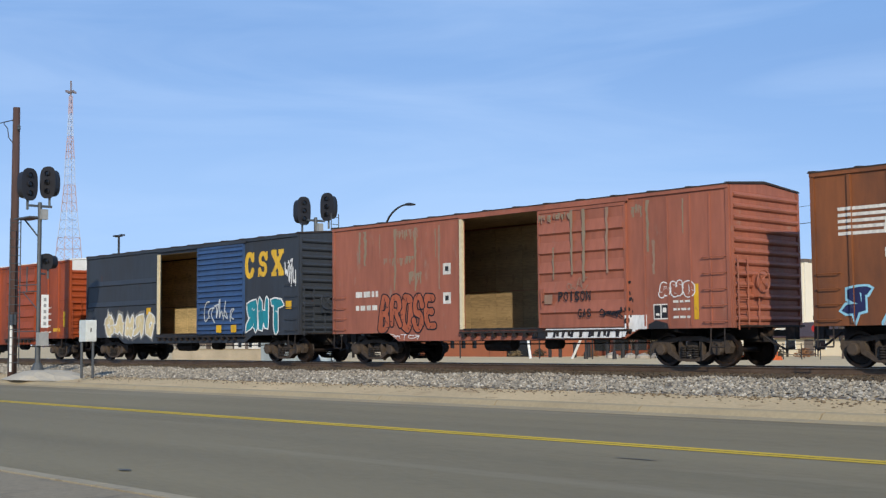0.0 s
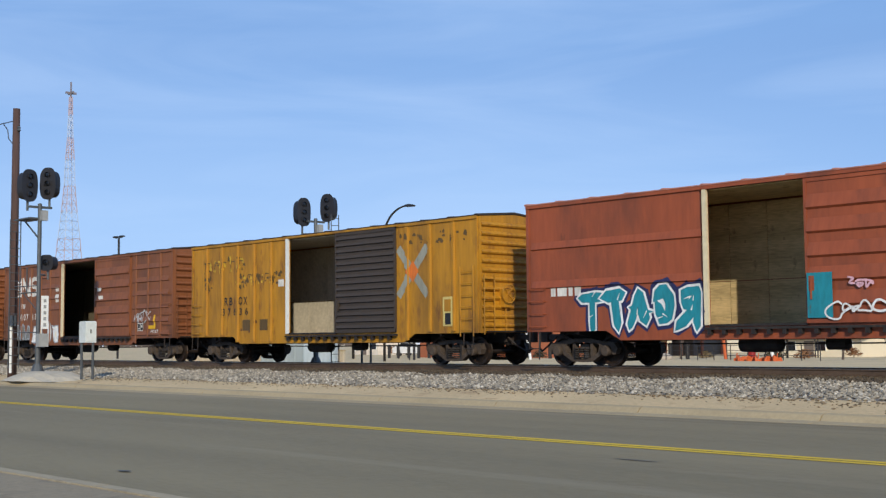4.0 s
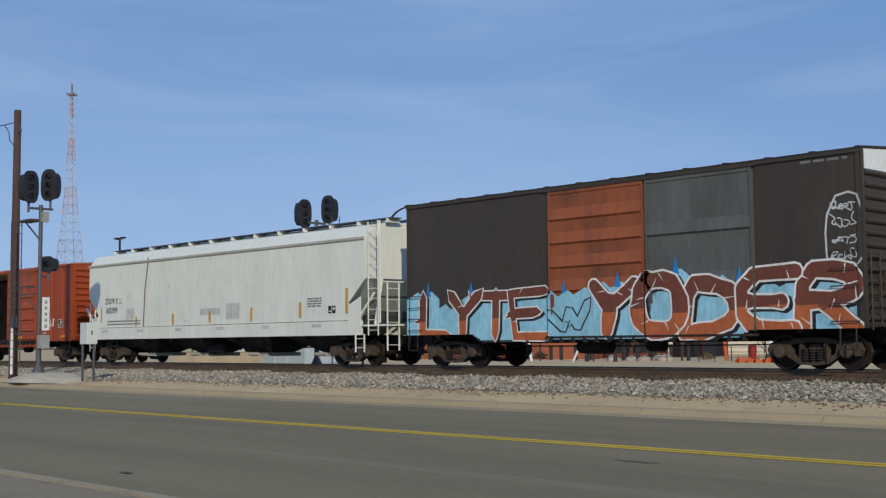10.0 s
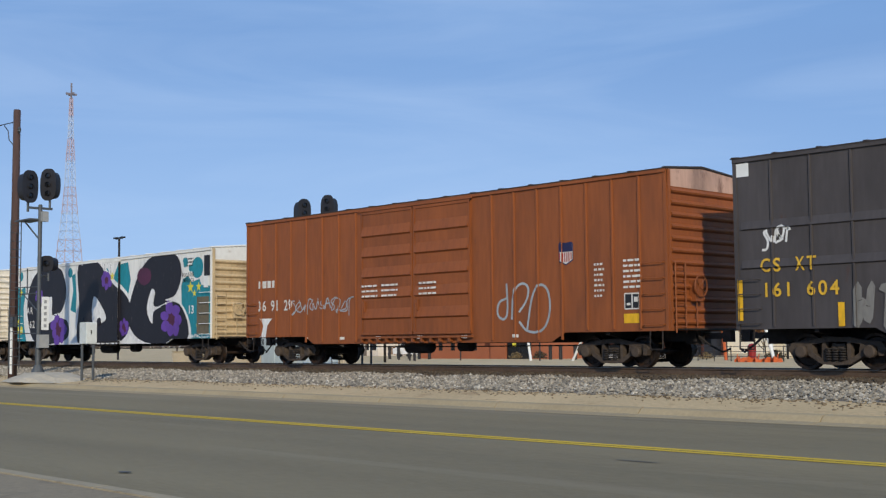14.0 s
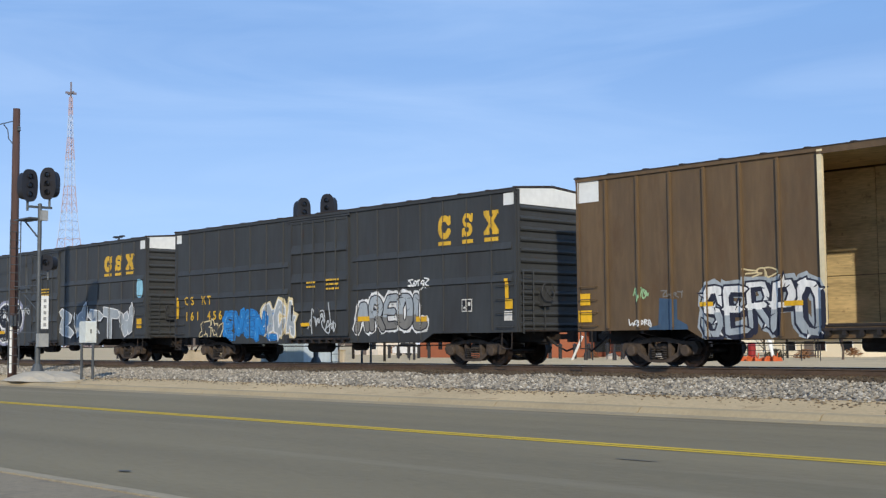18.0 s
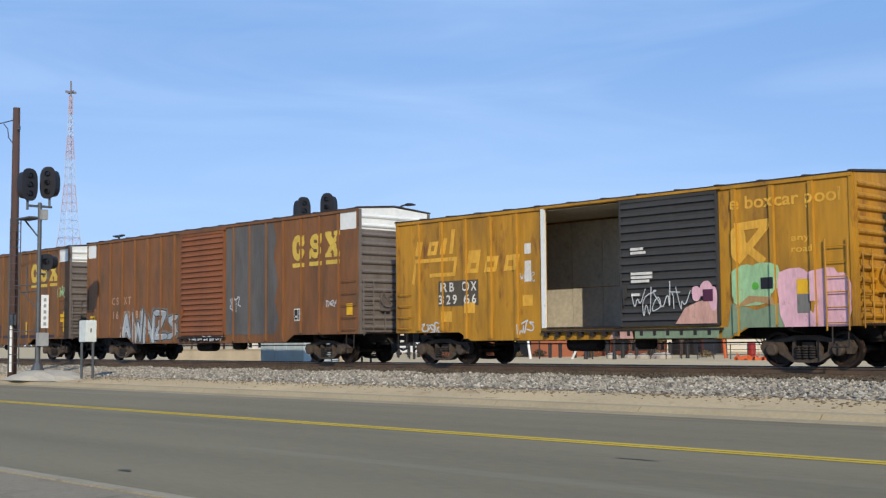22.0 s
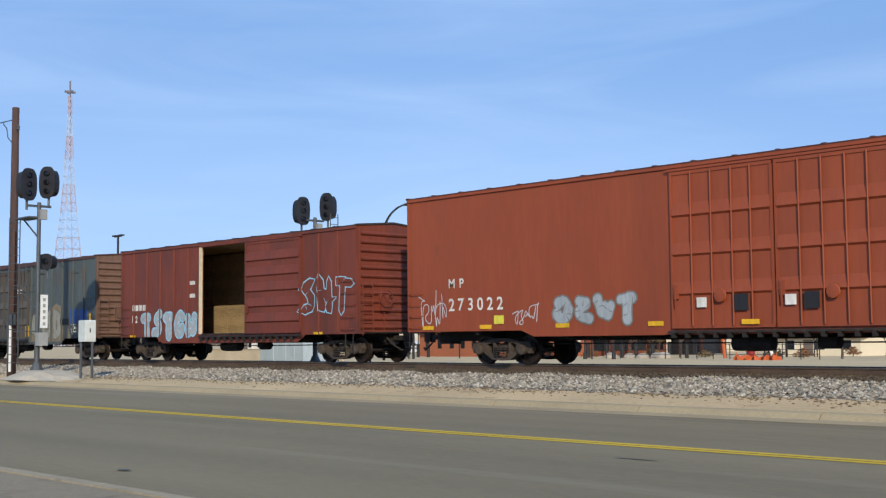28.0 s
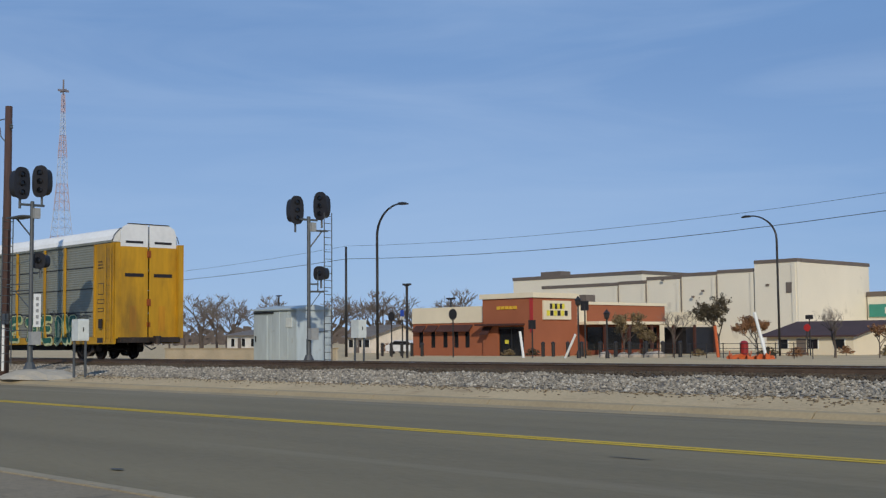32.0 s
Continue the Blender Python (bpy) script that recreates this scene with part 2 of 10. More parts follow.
# ---- flat paint on car sides: shapes in (along, up) laid on posts, doors and sheets alike ----
def clip(poly, value, keep_above):
    """The part of a polygon on one side of an upright line."""
    out = []
    for i, p in enumerate(poly):
        q = poly[i - 1]
        inside = (p[0] >= value) == keep_above or p[0] == value
        inside_q = (q[0] >= value) == keep_above or q[0] == value
        if inside != inside_q and p[0] != q[0]:
            t = (value - q[0]) / (p[0] - q[0])
            out.append((value, q[1] + t * (p[1] - q[1])))
        if inside:
            out.append(p)
    return out


class Coat:
    """Paint shapes for one car side, each mark a part of its own, laid on the side's relief."""

    def __init__(self, car, relief, side, foot=None):
        self.car, self.relief, self.side = car, sorted(relief), side
        self.marks, self.mark, self.top = [], None, 99.0
        self.foot = foot   # (length, cut, end_low, low) of the side sheet
        self.ribs = []     # (height of its middle, from, to, half its height, depth)

    def lowest(self, u):
        """The foot of the side sheet at u."""
        length, cut, end_low, low = self.foot
        k = min(1.0, max(0.0, min(u - cut, length - cut - u) / 0.5))
        return end_low + (low - end_low) * k

    def begin(self, name):
        """Shapes up to end() make one mark."""
        self.mark = (name, [])
        self.marks.append(self.mark)

    def end(self):
        self.mark = None

    def poly(self, name, material, points, layer=0):
        if self.mark is None:
            self.marks.append((name, [(material, points, layer)]))
        else:
            self.mark[1].append((material, points, layer))

    def rect(self, name, material, u0, z0, u1, z1, layer=0, lean=0.0):
        self.poly(name, material, [(u0, z0), (u1, z0), (u1 + lean, z1), (u0 + lean, z1)], layer)

    def ribbon(self, name, material, path, width, layer=0):
        alone = self.mark is None
        if alone:
            self.begin(name)
        for i, ((a, b), (c, d)) in enumerate(zip(path, path[1:])):
            n = math.hypot(c - a, d - b) or 1.0
            px, pz = -(d - b) / n * width / 2, (c - a) / n * width / 2
            ex, ez = (c - a) / n * width * 0.35, (d - b) / n * width * 0.35
            self.poly(name, material, [(a + px - ex, b + pz - ez), (a - px - ex, b - pz - ez), (c - px + ex, d - pz + ez), (c + px + ex, d + pz + ez)], layer + 0.1 * (i % 5))
        if alone:
            self.end()

    def lay(self):
        edges = {e for a, b, _ in self.relief for e in (a, b)}
        if self.foot:
            length, cut = self.foot[:2]
            edges |= {c + 0.125 * k for c in (cut, length - cut - 0.5) for k in range(5)} | {0.0, length}
        edges = sorted(edges | {e for r in self.ribs for e in r[1:3]})
        for order, (name, shapes) in enumerate(self.marks):
            points, faces, slots, mats = [], [], [], []
            for material, pts, layer in shapes:
                pts = clip_z(pts, self.top, False) if max(p[1] for p in pts) > self.top else pts
                if len(pts) < 3:
                    continue
                if material not in mats:
                    mats.append(material)
                lo, hi = min(p[0] for p in pts), max(p[0] for p in pts)
                piece = pts
                for e in [e for e in edges if lo + 1e-4 < e < hi - 1e-4] + [None]:
                    left = clip(piece, e, False) if e is not None else piece
                    if self.foot and len(left) >= 3:
                        a, b = min(p[0] for p in left), max(p[0] for p in left)
                        foot = max(self.lowest(a), self.lowest(b))
                        left = clip_z(left, foot, True) if -0.01 < (a + b) / 2 < self.foot[0] + 0.01 else []
                    if len(left) >= 3:
                        mid = (min(p[0] for p in left) + max(p[0] for p in left)) / 2
                        off = max([d for a, b, d in self.relief if a <= mid <= b], default=0.0)
                        y = self.side - off - 0.004 - 0.003 * layer - 0.0004 * (order % 7)
                        bands = [left]
                        for zc, a, b, half, deep in self.ribs:
                            if a <= mid <= b and deep > off:
                                for cut in (zc - half, zc - 0.7 * half, zc + half):
                                    bands = [q for p in bands for q in (clip_z(p, cut, False), clip_z(p, cut, True)) if len(q) > 2]
                        for band in bands:
                            k = len(points)
                            zm = sum(p[1] for p in band) / len(band)
                            on = [r for r in self.ribs if r[1] <= mid <= r[2] and abs(zm - r[0]) < r[3] and r[4] > off]
                            for u, z in band:
                                lift = 0.0
                                if on:
                                    zc, a, b, half, deep = on[0]
                                    t = (z - zc) / half
                                    lift = deep * max(0.0, (1 - t) / 1.7 if t > -0.7 else (t + 1) / 0.3) - off
                                points.append((u, y - max(0.0, lift), z))
                            faces.append(tuple(range(k, k + len(band))))
                            slots.append(mats.index(material))
                    if e is None:
                        break
                    piece = clip(piece, e, True)
                    if len(piece) < 3:
                        break
            me = bpy.data.meshes.new(name)
            me.from_pydata(points, [], faces)
            for m in mats:
                me.materials.append(m)
            me.polygons.foreach_set("material_index", slots)
            me.update()
            mark = part(name, me, None, self.car)
            if "stencil" in name or name in ("worn_flakes", "lettering"):
                tagged(mark, kind="stuff")


def blob(cx, cz, rx, rz, rnd, wob=0.15, n=18, power=2.6, tilt=0.0):
    """An uneven rounded outline."""
    k = [rnd.uniform(-wob, wob) for _ in range(n)]
    pts = []
    for i in range(n):
        a = 2 * math.pi * i / n
        c, s = math.cos(a), math.sin(a)
        r = 1 + 0.5 * (k[i] + k[i - 1])
        x = rx * r * math.copysign(abs(c) ** (2 / power), c)
        z = rz * r * math.copysign(abs(s) ** (2 / power), s)
        pts.append((cx + x + tilt * z, cz + z))
    return pts


def spiky(cx, cz, rx, rz, rnd, n=13):
    """An angular outline with spikes and notches."""
    pts = []
    for i in range(n):
        a = 2 * math.pi * (i + rnd.uniform(-0.25, 0.25)) / n
        r = rnd.uniform(0.62, 0.92) if i % 2 else rnd.uniform(0.95, 1.3)
        c, s = math.cos(a), math.sin(a)
        m = max(abs(c), abs(s))
        pts.append((cx + rx * r * c / m * 0.92, cz + rz * min(r, 1.05) * s / m * 0.96))
    return pts


def grown(pts, d):
    """The outline pushed out by d."""
    n = len(pts)
    cx, cz = sum(p[0] for p in pts) / n, sum(p[1] for p in pts) / n
    out = []
    for x, z in pts:
        r = math.hypot(x - cx, z - cz) or 1
        out.append((x + (x - cx) / r * d, z + (z - cz) / r * d))
    return out


def clip_z(pts, z, above):
    return [(b, a) for a, b in clip([(q, p) for p, q in pts], z, above)]


class Raised:
    """A coat whose marks lie some layers higher."""

    def __init__(self, coat, by):
        self.coat, self.by = coat, by
        self.begin, self.end = coat.begin, coat.end

    def poly(self, name, material, points, layer=0):
        self.coat.poly(name, material, points, layer + self.by)

    def ribbon(self, name, material, path, width, layer=0):
        self.coat.ribbon(name, material, path, width, layer + self.by)


STROKES = (((-0.8, -0.9), (-0.2, 0.9), (0.7, -0.8), (0.2, -0.2), (-0.5, -0.1)), ((0.7, 0.6), (0.0, 0.9), (-0.8, 0.2), (-0.5, -0.7), (0.3, -0.9), (0.8, -0.3)),
           ((-0.7, 0.8), (-0.6, -0.8), (0.1, 0.1), (0.6, -0.9), (0.8, 0.7)), ((0.6, 0.9), (-0.6, 0.6), (0.5, 0.0), (0.6, -0.6), (-0.7, -0.8)),
           ((-0.8, 0.7), (0.8, 0.8), (0.0, 0.8), (0.1, -1.0)), ((-0.7, -0.9), (-0.7, 0.8), (0.5, 0.7), (0.5, 0.1), (-0.6, 0.0), (0.8, -0.9)),
           ((-0.8, 0.3), (-0.2, -0.9), (0.1, 0.5), (0.5, -0.7), (0.9, 1.0)))
# sprayed letters as strokes on a field of eight by eight; a bar starts a new stroke
LETTERS = {"A": "00 48 80|23 63", "B": "00 08 58 76 54 04|54 82 50 00", "C": "86 68 28 06 02 20 60 82", "D": "00 08 48 86 82 40 00", "E": "88 08 00 80|04 64",
           "F": "88 08 00|04 64", "H": "00 08|80 88|04 84", "I": "40 48", "J": "18 78 72 50 10 02", "K": "00 08|88 14 80", "L": "08 00 80", "M": "00 08 43 88 80",
           "N": "00 08 80 88", "O": "28 68 86 82 60 20 02 06 28", "P": "00 08 68 86 64 04", "R": "00 08 68 86 64 04|34 80", "S": "86 68 28 06 24 64 82 60 20 02",
           "T": "08 88|48 40", "U": "08 02 20 60 82 88", "V": "08 40 88", "W": "08 20 45 60 88", "X": "08 80|88 00", "Y": "08 44 88|44 40", "Z": "08 88 00 80"}


def letter_strokes(ch, rnd):
    """The strokes of a letter in a unit field; for a mark that cannot be read, crossing strokes that are no letter."""
    if ch in LETTERS:
        return [[(int(p[0]) / 8, int(p[1]) / 8) for p in run.split()] for run in LETTERS[ch].split("|")]
    flip = rnd.choice((-1, 1))
    return [[(0.5 + 0.5 * flip * x, 0.5 + 0.5 * z) for x, z in rnd.choice(STROKES)]]


def rounded(path, times=1):
    """A path with its corners cut."""
    for _ in range(times):
        path = [path[0]] + [((1 - t) * a + t * c, (1 - t) * b + t * d) for (a, b), (c, d) in zip(path, path[1:]) for t in (0.25, 0.75)] + [path[-1]]
    return path


def hull(points):
    """The convex outline round some points."""
    points = sorted(set(points))
    rim = []
    for run in (points, points[::-1]):
        half = []
        for p in run:
            while len(half) > 1 and (half[-1][0] - half[-2][0]) * (p[1] - half[-2][1]) - (half[-1][1] - half[-2][1]) * (p[0] - half[-2][0]) <= 1e-9:
                half.pop()
            half.append(p)
        rim += half[:-1]
    return rim


def mural(coat, name, word, u0, z0, u1, z1, fill, line, seed, halo=None, low=None, sharp=False, accent=None, thick=0.07, shade=None, lift=0.0, weight=0.17, split=0.45, lean=0.0):
    """A sprayed word in fat letters: halo, shade, outline, fill, a second colour below and thin gleams."""
    rnd = random.Random(seed)
    coat = Raised(coat, lift)
    pitch, high = (u1 - u0) / len(word), z1 - z0
    corners = 4 if sharp else 9
    for i, ch in enumerate(word):
        h = high * rnd.uniform(0.86, 1.0)
        foot = z0 + (high - h) * rnd.random()
        fat = 0.84 * weight * min(pitch * 1.25, h * 0.95) * rnd.uniform(0.92, 1.1) * (0.82 if ch in "ABEKMRSW" else 1.0)
        wide = max(pitch * rnd.uniform(1.02, 1.14) - 2 * fat, 0.35 * pitch)
        tall = max(h - 2 * fat - 2 * thick, 0.4 * h)
        cx, slant = u0 + pitch * (i + 0.5), lean + rnd.uniform(-0.12, 0.12)
        up = 1.6 * (i % 2)
        coat.begin(name + "_letter")
        j = 0
        for run in letter_strokes(ch, rnd):
            path = [(cx + (x - 0.5) * wide + slant * (z - 0.5) * tall + rnd.uniform(-0.04, 0.04) * wide, foot + fat + thick + (z + rnd.uniform(-0.03, 0.03)) * tall) for x, z in run]
            if not sharp:
                path = rounded(path)
            radii = [fat * rnd.uniform(0.82, 1.2) for _ in path]
            turn = rnd.uniform(0.2, 1.2)
            tips = (path[0], path[-1])
            for (p, r), (q, e) in zip(zip(path, radii), zip(path[1:], radii[1:])):
                j += 1
                d = Vector(q) - Vector(p)
                d = d.normalized() if d.length > 1e-6 else Vector((1.0, 0.0))

                def outline(more):
                    pts = [(c[0] + (k + more) * math.cos(turn + 6.2832 * a / corners), c[1] + (k + more) * math.sin(turn + 6.2832 * a / corners)) for c, k in ((p, r), (q, e)) for a in range(corners)]
                    if sharp and q == tips[1]:
                        pts.append((q[0] + d.x * (e * 1.7 + more), q[1] + d.y * (e * 1.7 + more)))
                    if sharp and p == tips[0]:
                        pts.append((p[0] - d.x * (r * 1.6 + more), p[1] - d.y * (r * 1.6 + more)))
                    return hull(pts)
                step = 0.055 * (j % 8)
                if halo:
                    coat.poly(name, halo, hull([(x + rnd.uniform(-0.05, 0.05), z + rnd.uniform(-0.05, 0.07)) for x, z in outline(thick * 2.3)]), step)
                if shade:
                    coat.poly(name, shade, [(x + 0.09, z - 0.06) for x, z in outline(thick)], 1 + step)
                coat.poly(name, line, outline(thick), 2 + up + step)
                body = outline(0.0)
                coat.poly(name, fill, body, 2.5 + up + step)
                if low:
                    under = clip_z(body, foot + h * (split + rnd.uniform(-0.05, 0.05)), False)
                    if len(under) > 2:
                        coat.poly(name, low, under, 3.0 + up + step)
                if sharp and rnd.random() < 0.35:
                    # a barb that juts from the stroke
                    c0, n0 = Vector(p).lerp(Vector(q), rnd.uniform(0.3, 0.8)), Vector((-d.y, d.x)) * rnd.choice((-1, 1))
                    for more, mat, at in ((thick, line, 2.2), (0.0, fill, 2.7)):
                        coat.poly(name, mat, hull([tuple(c0 - d * (fat * 0.8 + more)), tuple(c0 + d * (fat * 0.5 + more)), tuple(c0 + n0 * (fat * 2.3 + more * 1.6) + d * fat * 0.6)]), at + up + step)
                if rnd.random() < 0.45:
                    # a thin inner line
                    c0 = Vector(p).lerp(Vector(q), rnd.uniform(0.2, 0.8))
                    t0 = Vector((-d.y, d.x)) * rnd.choice((-1, 1))
                    a, b, k = c0 + t0 * r * 0.9, c0 - t0 * r * 0.2 + d * r * rnd.uniform(-0.8, 0.8), d * min(0.022, 0.35 * thick)
                    coat.poly(name, line, [tuple(a - k), tuple(b - k * 0.3), tuple(b + k * 0.3), tuple(a + k)], 3.9 + up + step)
                if accent and j % 2:
                    s = Vector((-d.y, d.x)) * r * 0.5
                    a, b = Vector(p) + s + d * r * 0.2, Vector(q) + s - d * r * 0.2
                    k = s.normalized() * min(0.03, thick * 0.4)
                    coat.poly(name, accent, [tuple(a - k), tuple(b - k * 0.4), tuple(b + k * 0.4), tuple(a + k)], 3.5 + up + step)
        coat.end()


def scrawl(coat, name, u0, z0, u1, z1, material, seed, width=0.045, loops=6, word=""):
    """A quick run of crooked marker strokes: a word where one can be read, else strokes that are no letters."""
    rnd = random.Random(seed)
    w = (u1 - u0) / (len(word) or loops)
    coat.begin(name)
    if word:
        for i, ch in enumerate(word):
            h, foot = (z1 - z0) * rnd.uniform(0.75, 1.0), z0 + (z1 - z0) * rnd.uniform(0.0, 0.2)
            for run in letter_strokes(ch, rnd):
                path = [(u0 + w * (i + 0.1 + 0.85 * x) + 0.22 * (z - 0.5) * h + rnd.uniform(-0.07, 0.07) * w, foot + (z + rnd.uniform(-0.06, 0.06)) * h) for x, z in run]
                coat.ribbon(name, material, rounded(path, 2), width * rnd.uniform(0.75, 1.0), 1 + 0.2 * (i % 3))
        coat.end()
        return
    path = []
    for i in range(loops):
        cu = u0 + w * (i + 0.5)
        h = (z1 - z0) / 2 * rnd.uniform(0.45, 1.0)
        cz = (z0 + z1) / 2 + rnd.uniform(-0.35, 0.35) * h
        flip = rnd.choice((-1, 1))
        path += [(cu + flip * x * w * 0.75 + rnd.uniform(-0.3, 0.3) * w, cz + z * h + rnd.uniform(-0.4, 0.4) * h) for x, z in rnd.choice(STROKES)]
        if rnd.random() < 0.4 or i == loops - 1:
            coat.ribbon(name, material, rounded(path, 2), width * rnd.uniform(0.7, 1.0), 1 + 0.2 * (i % 3))
            path = []
    coat.end()


def bars(coat, name, u0, z0, u1, z1, rows, material, seed, fill=0.6):
    """Lines of small writing that cannot be read: plain bars."""
    rnd = random.Random(seed)
    dz = (z1 - z0) / rows
    alone = coat.mark is None
    if alone:
        coat.begin(name)
    for r in range(rows):
        u = u0
        while u < u1 - 0.05:
            w = rnd.uniform(0.12, 0.35) * min(1.0, (u1 - u0))
            high = dz * fill if rows == 1 else min(dz * fill, 0.06)
            coat.rect(name, material, u, z0 + dz * (r + 0.2), min(u + w, u1), z0 + dz * (r + 0.2) + high, 1)
            u += w + (0.07 if rows == 1 else 0.04)
    if alone:
        coat.end()


def placard(coat, u0, z0, u1, z1):
    """A consolidated stencil: black plate with white rules and bars."""
    coat.begin("stencil_plate")
    coat.rect("stencil_plate", M_LETTER, u0, z0, u1, z1, 1)
    w, h = u1 - u0, z1 - z0
    coat.rect("stencil_field", M_LETTERB, u0 + 0.06 * w, z0 + 0.08 * h, u0 + 0.46 * w, z1 - 0.08 * h, 2)
    coat.rect("stencil_field", M_LETTERB, u0 + 0.54 * w, z0 + 0.08 * h, u1 - 0.06 * w, z1 - 0.08 * h, 2)
    coat.rect("stencil_marks", M_LETTER, u0 + 0.16 * w, z0 + 0.25 * h, u0 + 0.4 * w, z0 + 0.4 * h, 3)
    coat.rect("stencil_marks", M_LETTER, u0 + 0.62 * w, z0 + 0.45 * h, u0 + 0.86 * w, z0 + 0.75 * h, 3)
    coat.end()


TEXTS = {}


def outlines(text):
    """The faces of a text in the built-in font, one unit high, from (0, 0) to the right."""
    if text not in TEXTS:
        cu = bpy.data.curves.new("writing", "FONT")
        cu.body = text
        cu.offset = 0.018
        ob = new("writing", cu)
        bpy.context.view_layer.update()
        me = bpy.data.meshes.new_from_object(ob.evaluated_get(bpy.context.evaluated_depsgraph_get()))
        faces = [[(me.vertices[i].co.x, me.vertices[i].co.y) for i in p.vertices] for p in me.polygons]
        xs = [x for f in faces for x, _ in f]
        ys = [y for f in faces for _, y in f]
        TEXTS[text] = (faces, min(xs), min(ys), max(xs) - min(xs), max(ys) - min(ys))
        bpy.data.objects.remove(ob)
        bpy.data.curves.remove(cu)
        bpy.data.meshes.remove(me)
    return TEXTS[text]


def write(coat, name, text, u0, z0, u1, z1, material, layer=2):
    """Writing that fills the given field; short runs of capitals and figures stand evenly pitched."""
    coat.begin(name)
    if text.upper() == text and len(text) < 10:
        cap = outlines("H")[4]
        pitch = (u1 - u0) / (len(text) - 0.25)
        for i, ch in enumerate(text):
            if ch != " ":
                faces, x0, y0, w, h = outlines(ch)
                k = (z1 - z0) / cap
                wide = min(w * k, 0.8 * pitch)
                a = u0 + pitch * i + (0.75 * pitch - wide) / 2
                for f in faces:
                    coat.poly(name, material, [(a + (x - x0) / w * wide, z0 + (y - y0) / h * (z1 - z0)) for x, y in f], layer)
    else:
        faces, x0, y0, w, h = outlines(text)
        for f in faces:
            coat.poly(name, material, [(u0 + (x - x0) / w * (u1 - u0), z0 + (y - y0) / h * (z1 - z0)) for x, y in f], layer)
    coat.end()


def rail_mark(coat, fields, material, rule=True, first=0):
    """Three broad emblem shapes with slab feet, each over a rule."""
    for i, (u0, z0, u1, z1) in enumerate(fields, first):
        w, h = u1 - u0, z1 - z0
        b = z0 + 0.22 * h if rule else z0
        hh = z1 - b
        r = 0.16 * min(w, hh)
        coat.begin("emblem_shape")

        def bar(p, q, fat, layer):
            pts = [(c[0] + fat * math.cos(0.3 + 0.6283 * k), c[1] + fat * math.sin(0.3 + 0.6283 * k)) for c in (p, q) for k in range(10)]
            coat.poly("emblem_shape", material, hull(pts), layer)
        for n, run in enumerate(letter_strokes("CSX"[i], None)):
            path = [(u0 + r + x * (w - 2 * r), b + r + z * (hh - 2 * r)) for x, z in run]
            path = rounded(path, 1) if i < 2 else path
            for k, (p, q) in enumerate(zip(path, path[1:])):
                bar(p, q, r * ((1.1, 0.9, 1.15)[i] if n == 0 else 0.75), 1 + 0.05 * (k % 9) + 0.3 * n)
        if i == 2:
            for z in (b, z1 - 0.16 * hh):
                for a in (u0 - 0.03 * w, u0 + 0.58 * w):
                    coat.rect("emblem_shape", material, a, z, a + 0.45 * w, z + 0.16 * hh, 1.7)
        else:
            coat.rect("emblem_shape", material, u1 - 0.15 * w, z1 - 0.3 * hh, u1, z1 - 0.02 * hh, 1.7)
            if i == 1:
                coat.rect("emblem_shape", material, u0, b + 0.02 * hh, u0 + 0.15 * w, b + 0.3 * hh, 1.7)
        if rule:
            coat.rect("emblem_rule", material, u0, z0, u1, z0 + 0.13 * h, 1)
        coat.end()


def striped_mark(coat, u0, z0, u1, z1, material):
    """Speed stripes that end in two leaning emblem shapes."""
    h, w = (z1 - z0), u1 - u0
    coat.begin("striped_emblem")
    for i in range(5):
        z = z0 + h * (0.03 + 0.17 * i)
        coat.rect("emblem_stripe", material, u0, z, u0 + w * (0.42 + 0.02 * i), z + h * 0.09, 1)
    r = 0.1 * h
    for n, (a, b) in enumerate(((0.40, 0.66), (0.70, 0.95))):
        run = rounded(letter_strokes("S", None)[0]) if n else letter_strokes("N", None)[0]
        path = [(u0 + w * (a + (b - a) * x) + 0.16 * h * (z - 0.3), z0 + r + z * 0.78 * h) for x, z in run]
        for k, (p, q) in enumerate(zip(path, path[1:])):
            pts = [(c[0] + r * 1.15 * math.cos(0.4 + 0.7854 * j), c[1] + r * math.sin(0.4 + 0.7854 * j)) for c in (p, q) for j in range(8)]
            coat.poly("emblem_shape", material, hull(pts), 1.2 + 0.05 * (k % 9))
    coat.end()


def shield(coat, u0, z0, u1, z1, stripe=None):
    """A shield with a blue chief over upright red and white stripes."""
    w, h = u1 - u0, z1 - z0
    rim = [(u0, z0 + 0.2 * h), (u0 + 0.5 * w, z0), (u1, z0 + 0.2 * h), (u1, z1 - 0.06 * h), (u0 + 0.85 * w, z1), (u0 + 0.5 * w, z1 - 0.05 * h), (u0 + 0.15 * w, z1), (u0, z1 - 0.06 * h)]
    coat.begin("shield_emblem")
    coat.poly("shield_rim", C_NAVY, grown(rim, 0.035), 0.5)
    coat.poly("shield_field", M_LETTER, rim, 1)
    coat.poly("shield_chief", C_NAVY, [(u0, z0 + 0.58 * h)] + [(u1, z0 + 0.58 * h)] + rim[3:], 2)
    bars(coat, "shield_marks", u0 + 0.15 * w, z0 + 0.66 * h, u1 - 0.1 * w, z1 - 0.12 * h, 2, M_LETTER, 4)
    for i in range(6):
        u = u0 + w * (0.06 + 0.16 * i)
        coat.rect("shield_stripe", stripe or C_RED, u, z0 + (0.2 if i in (0, 5) else 0.1) * h, u + 0.08 * w, z0 + 0.55 * h, 2)
    coat.end()


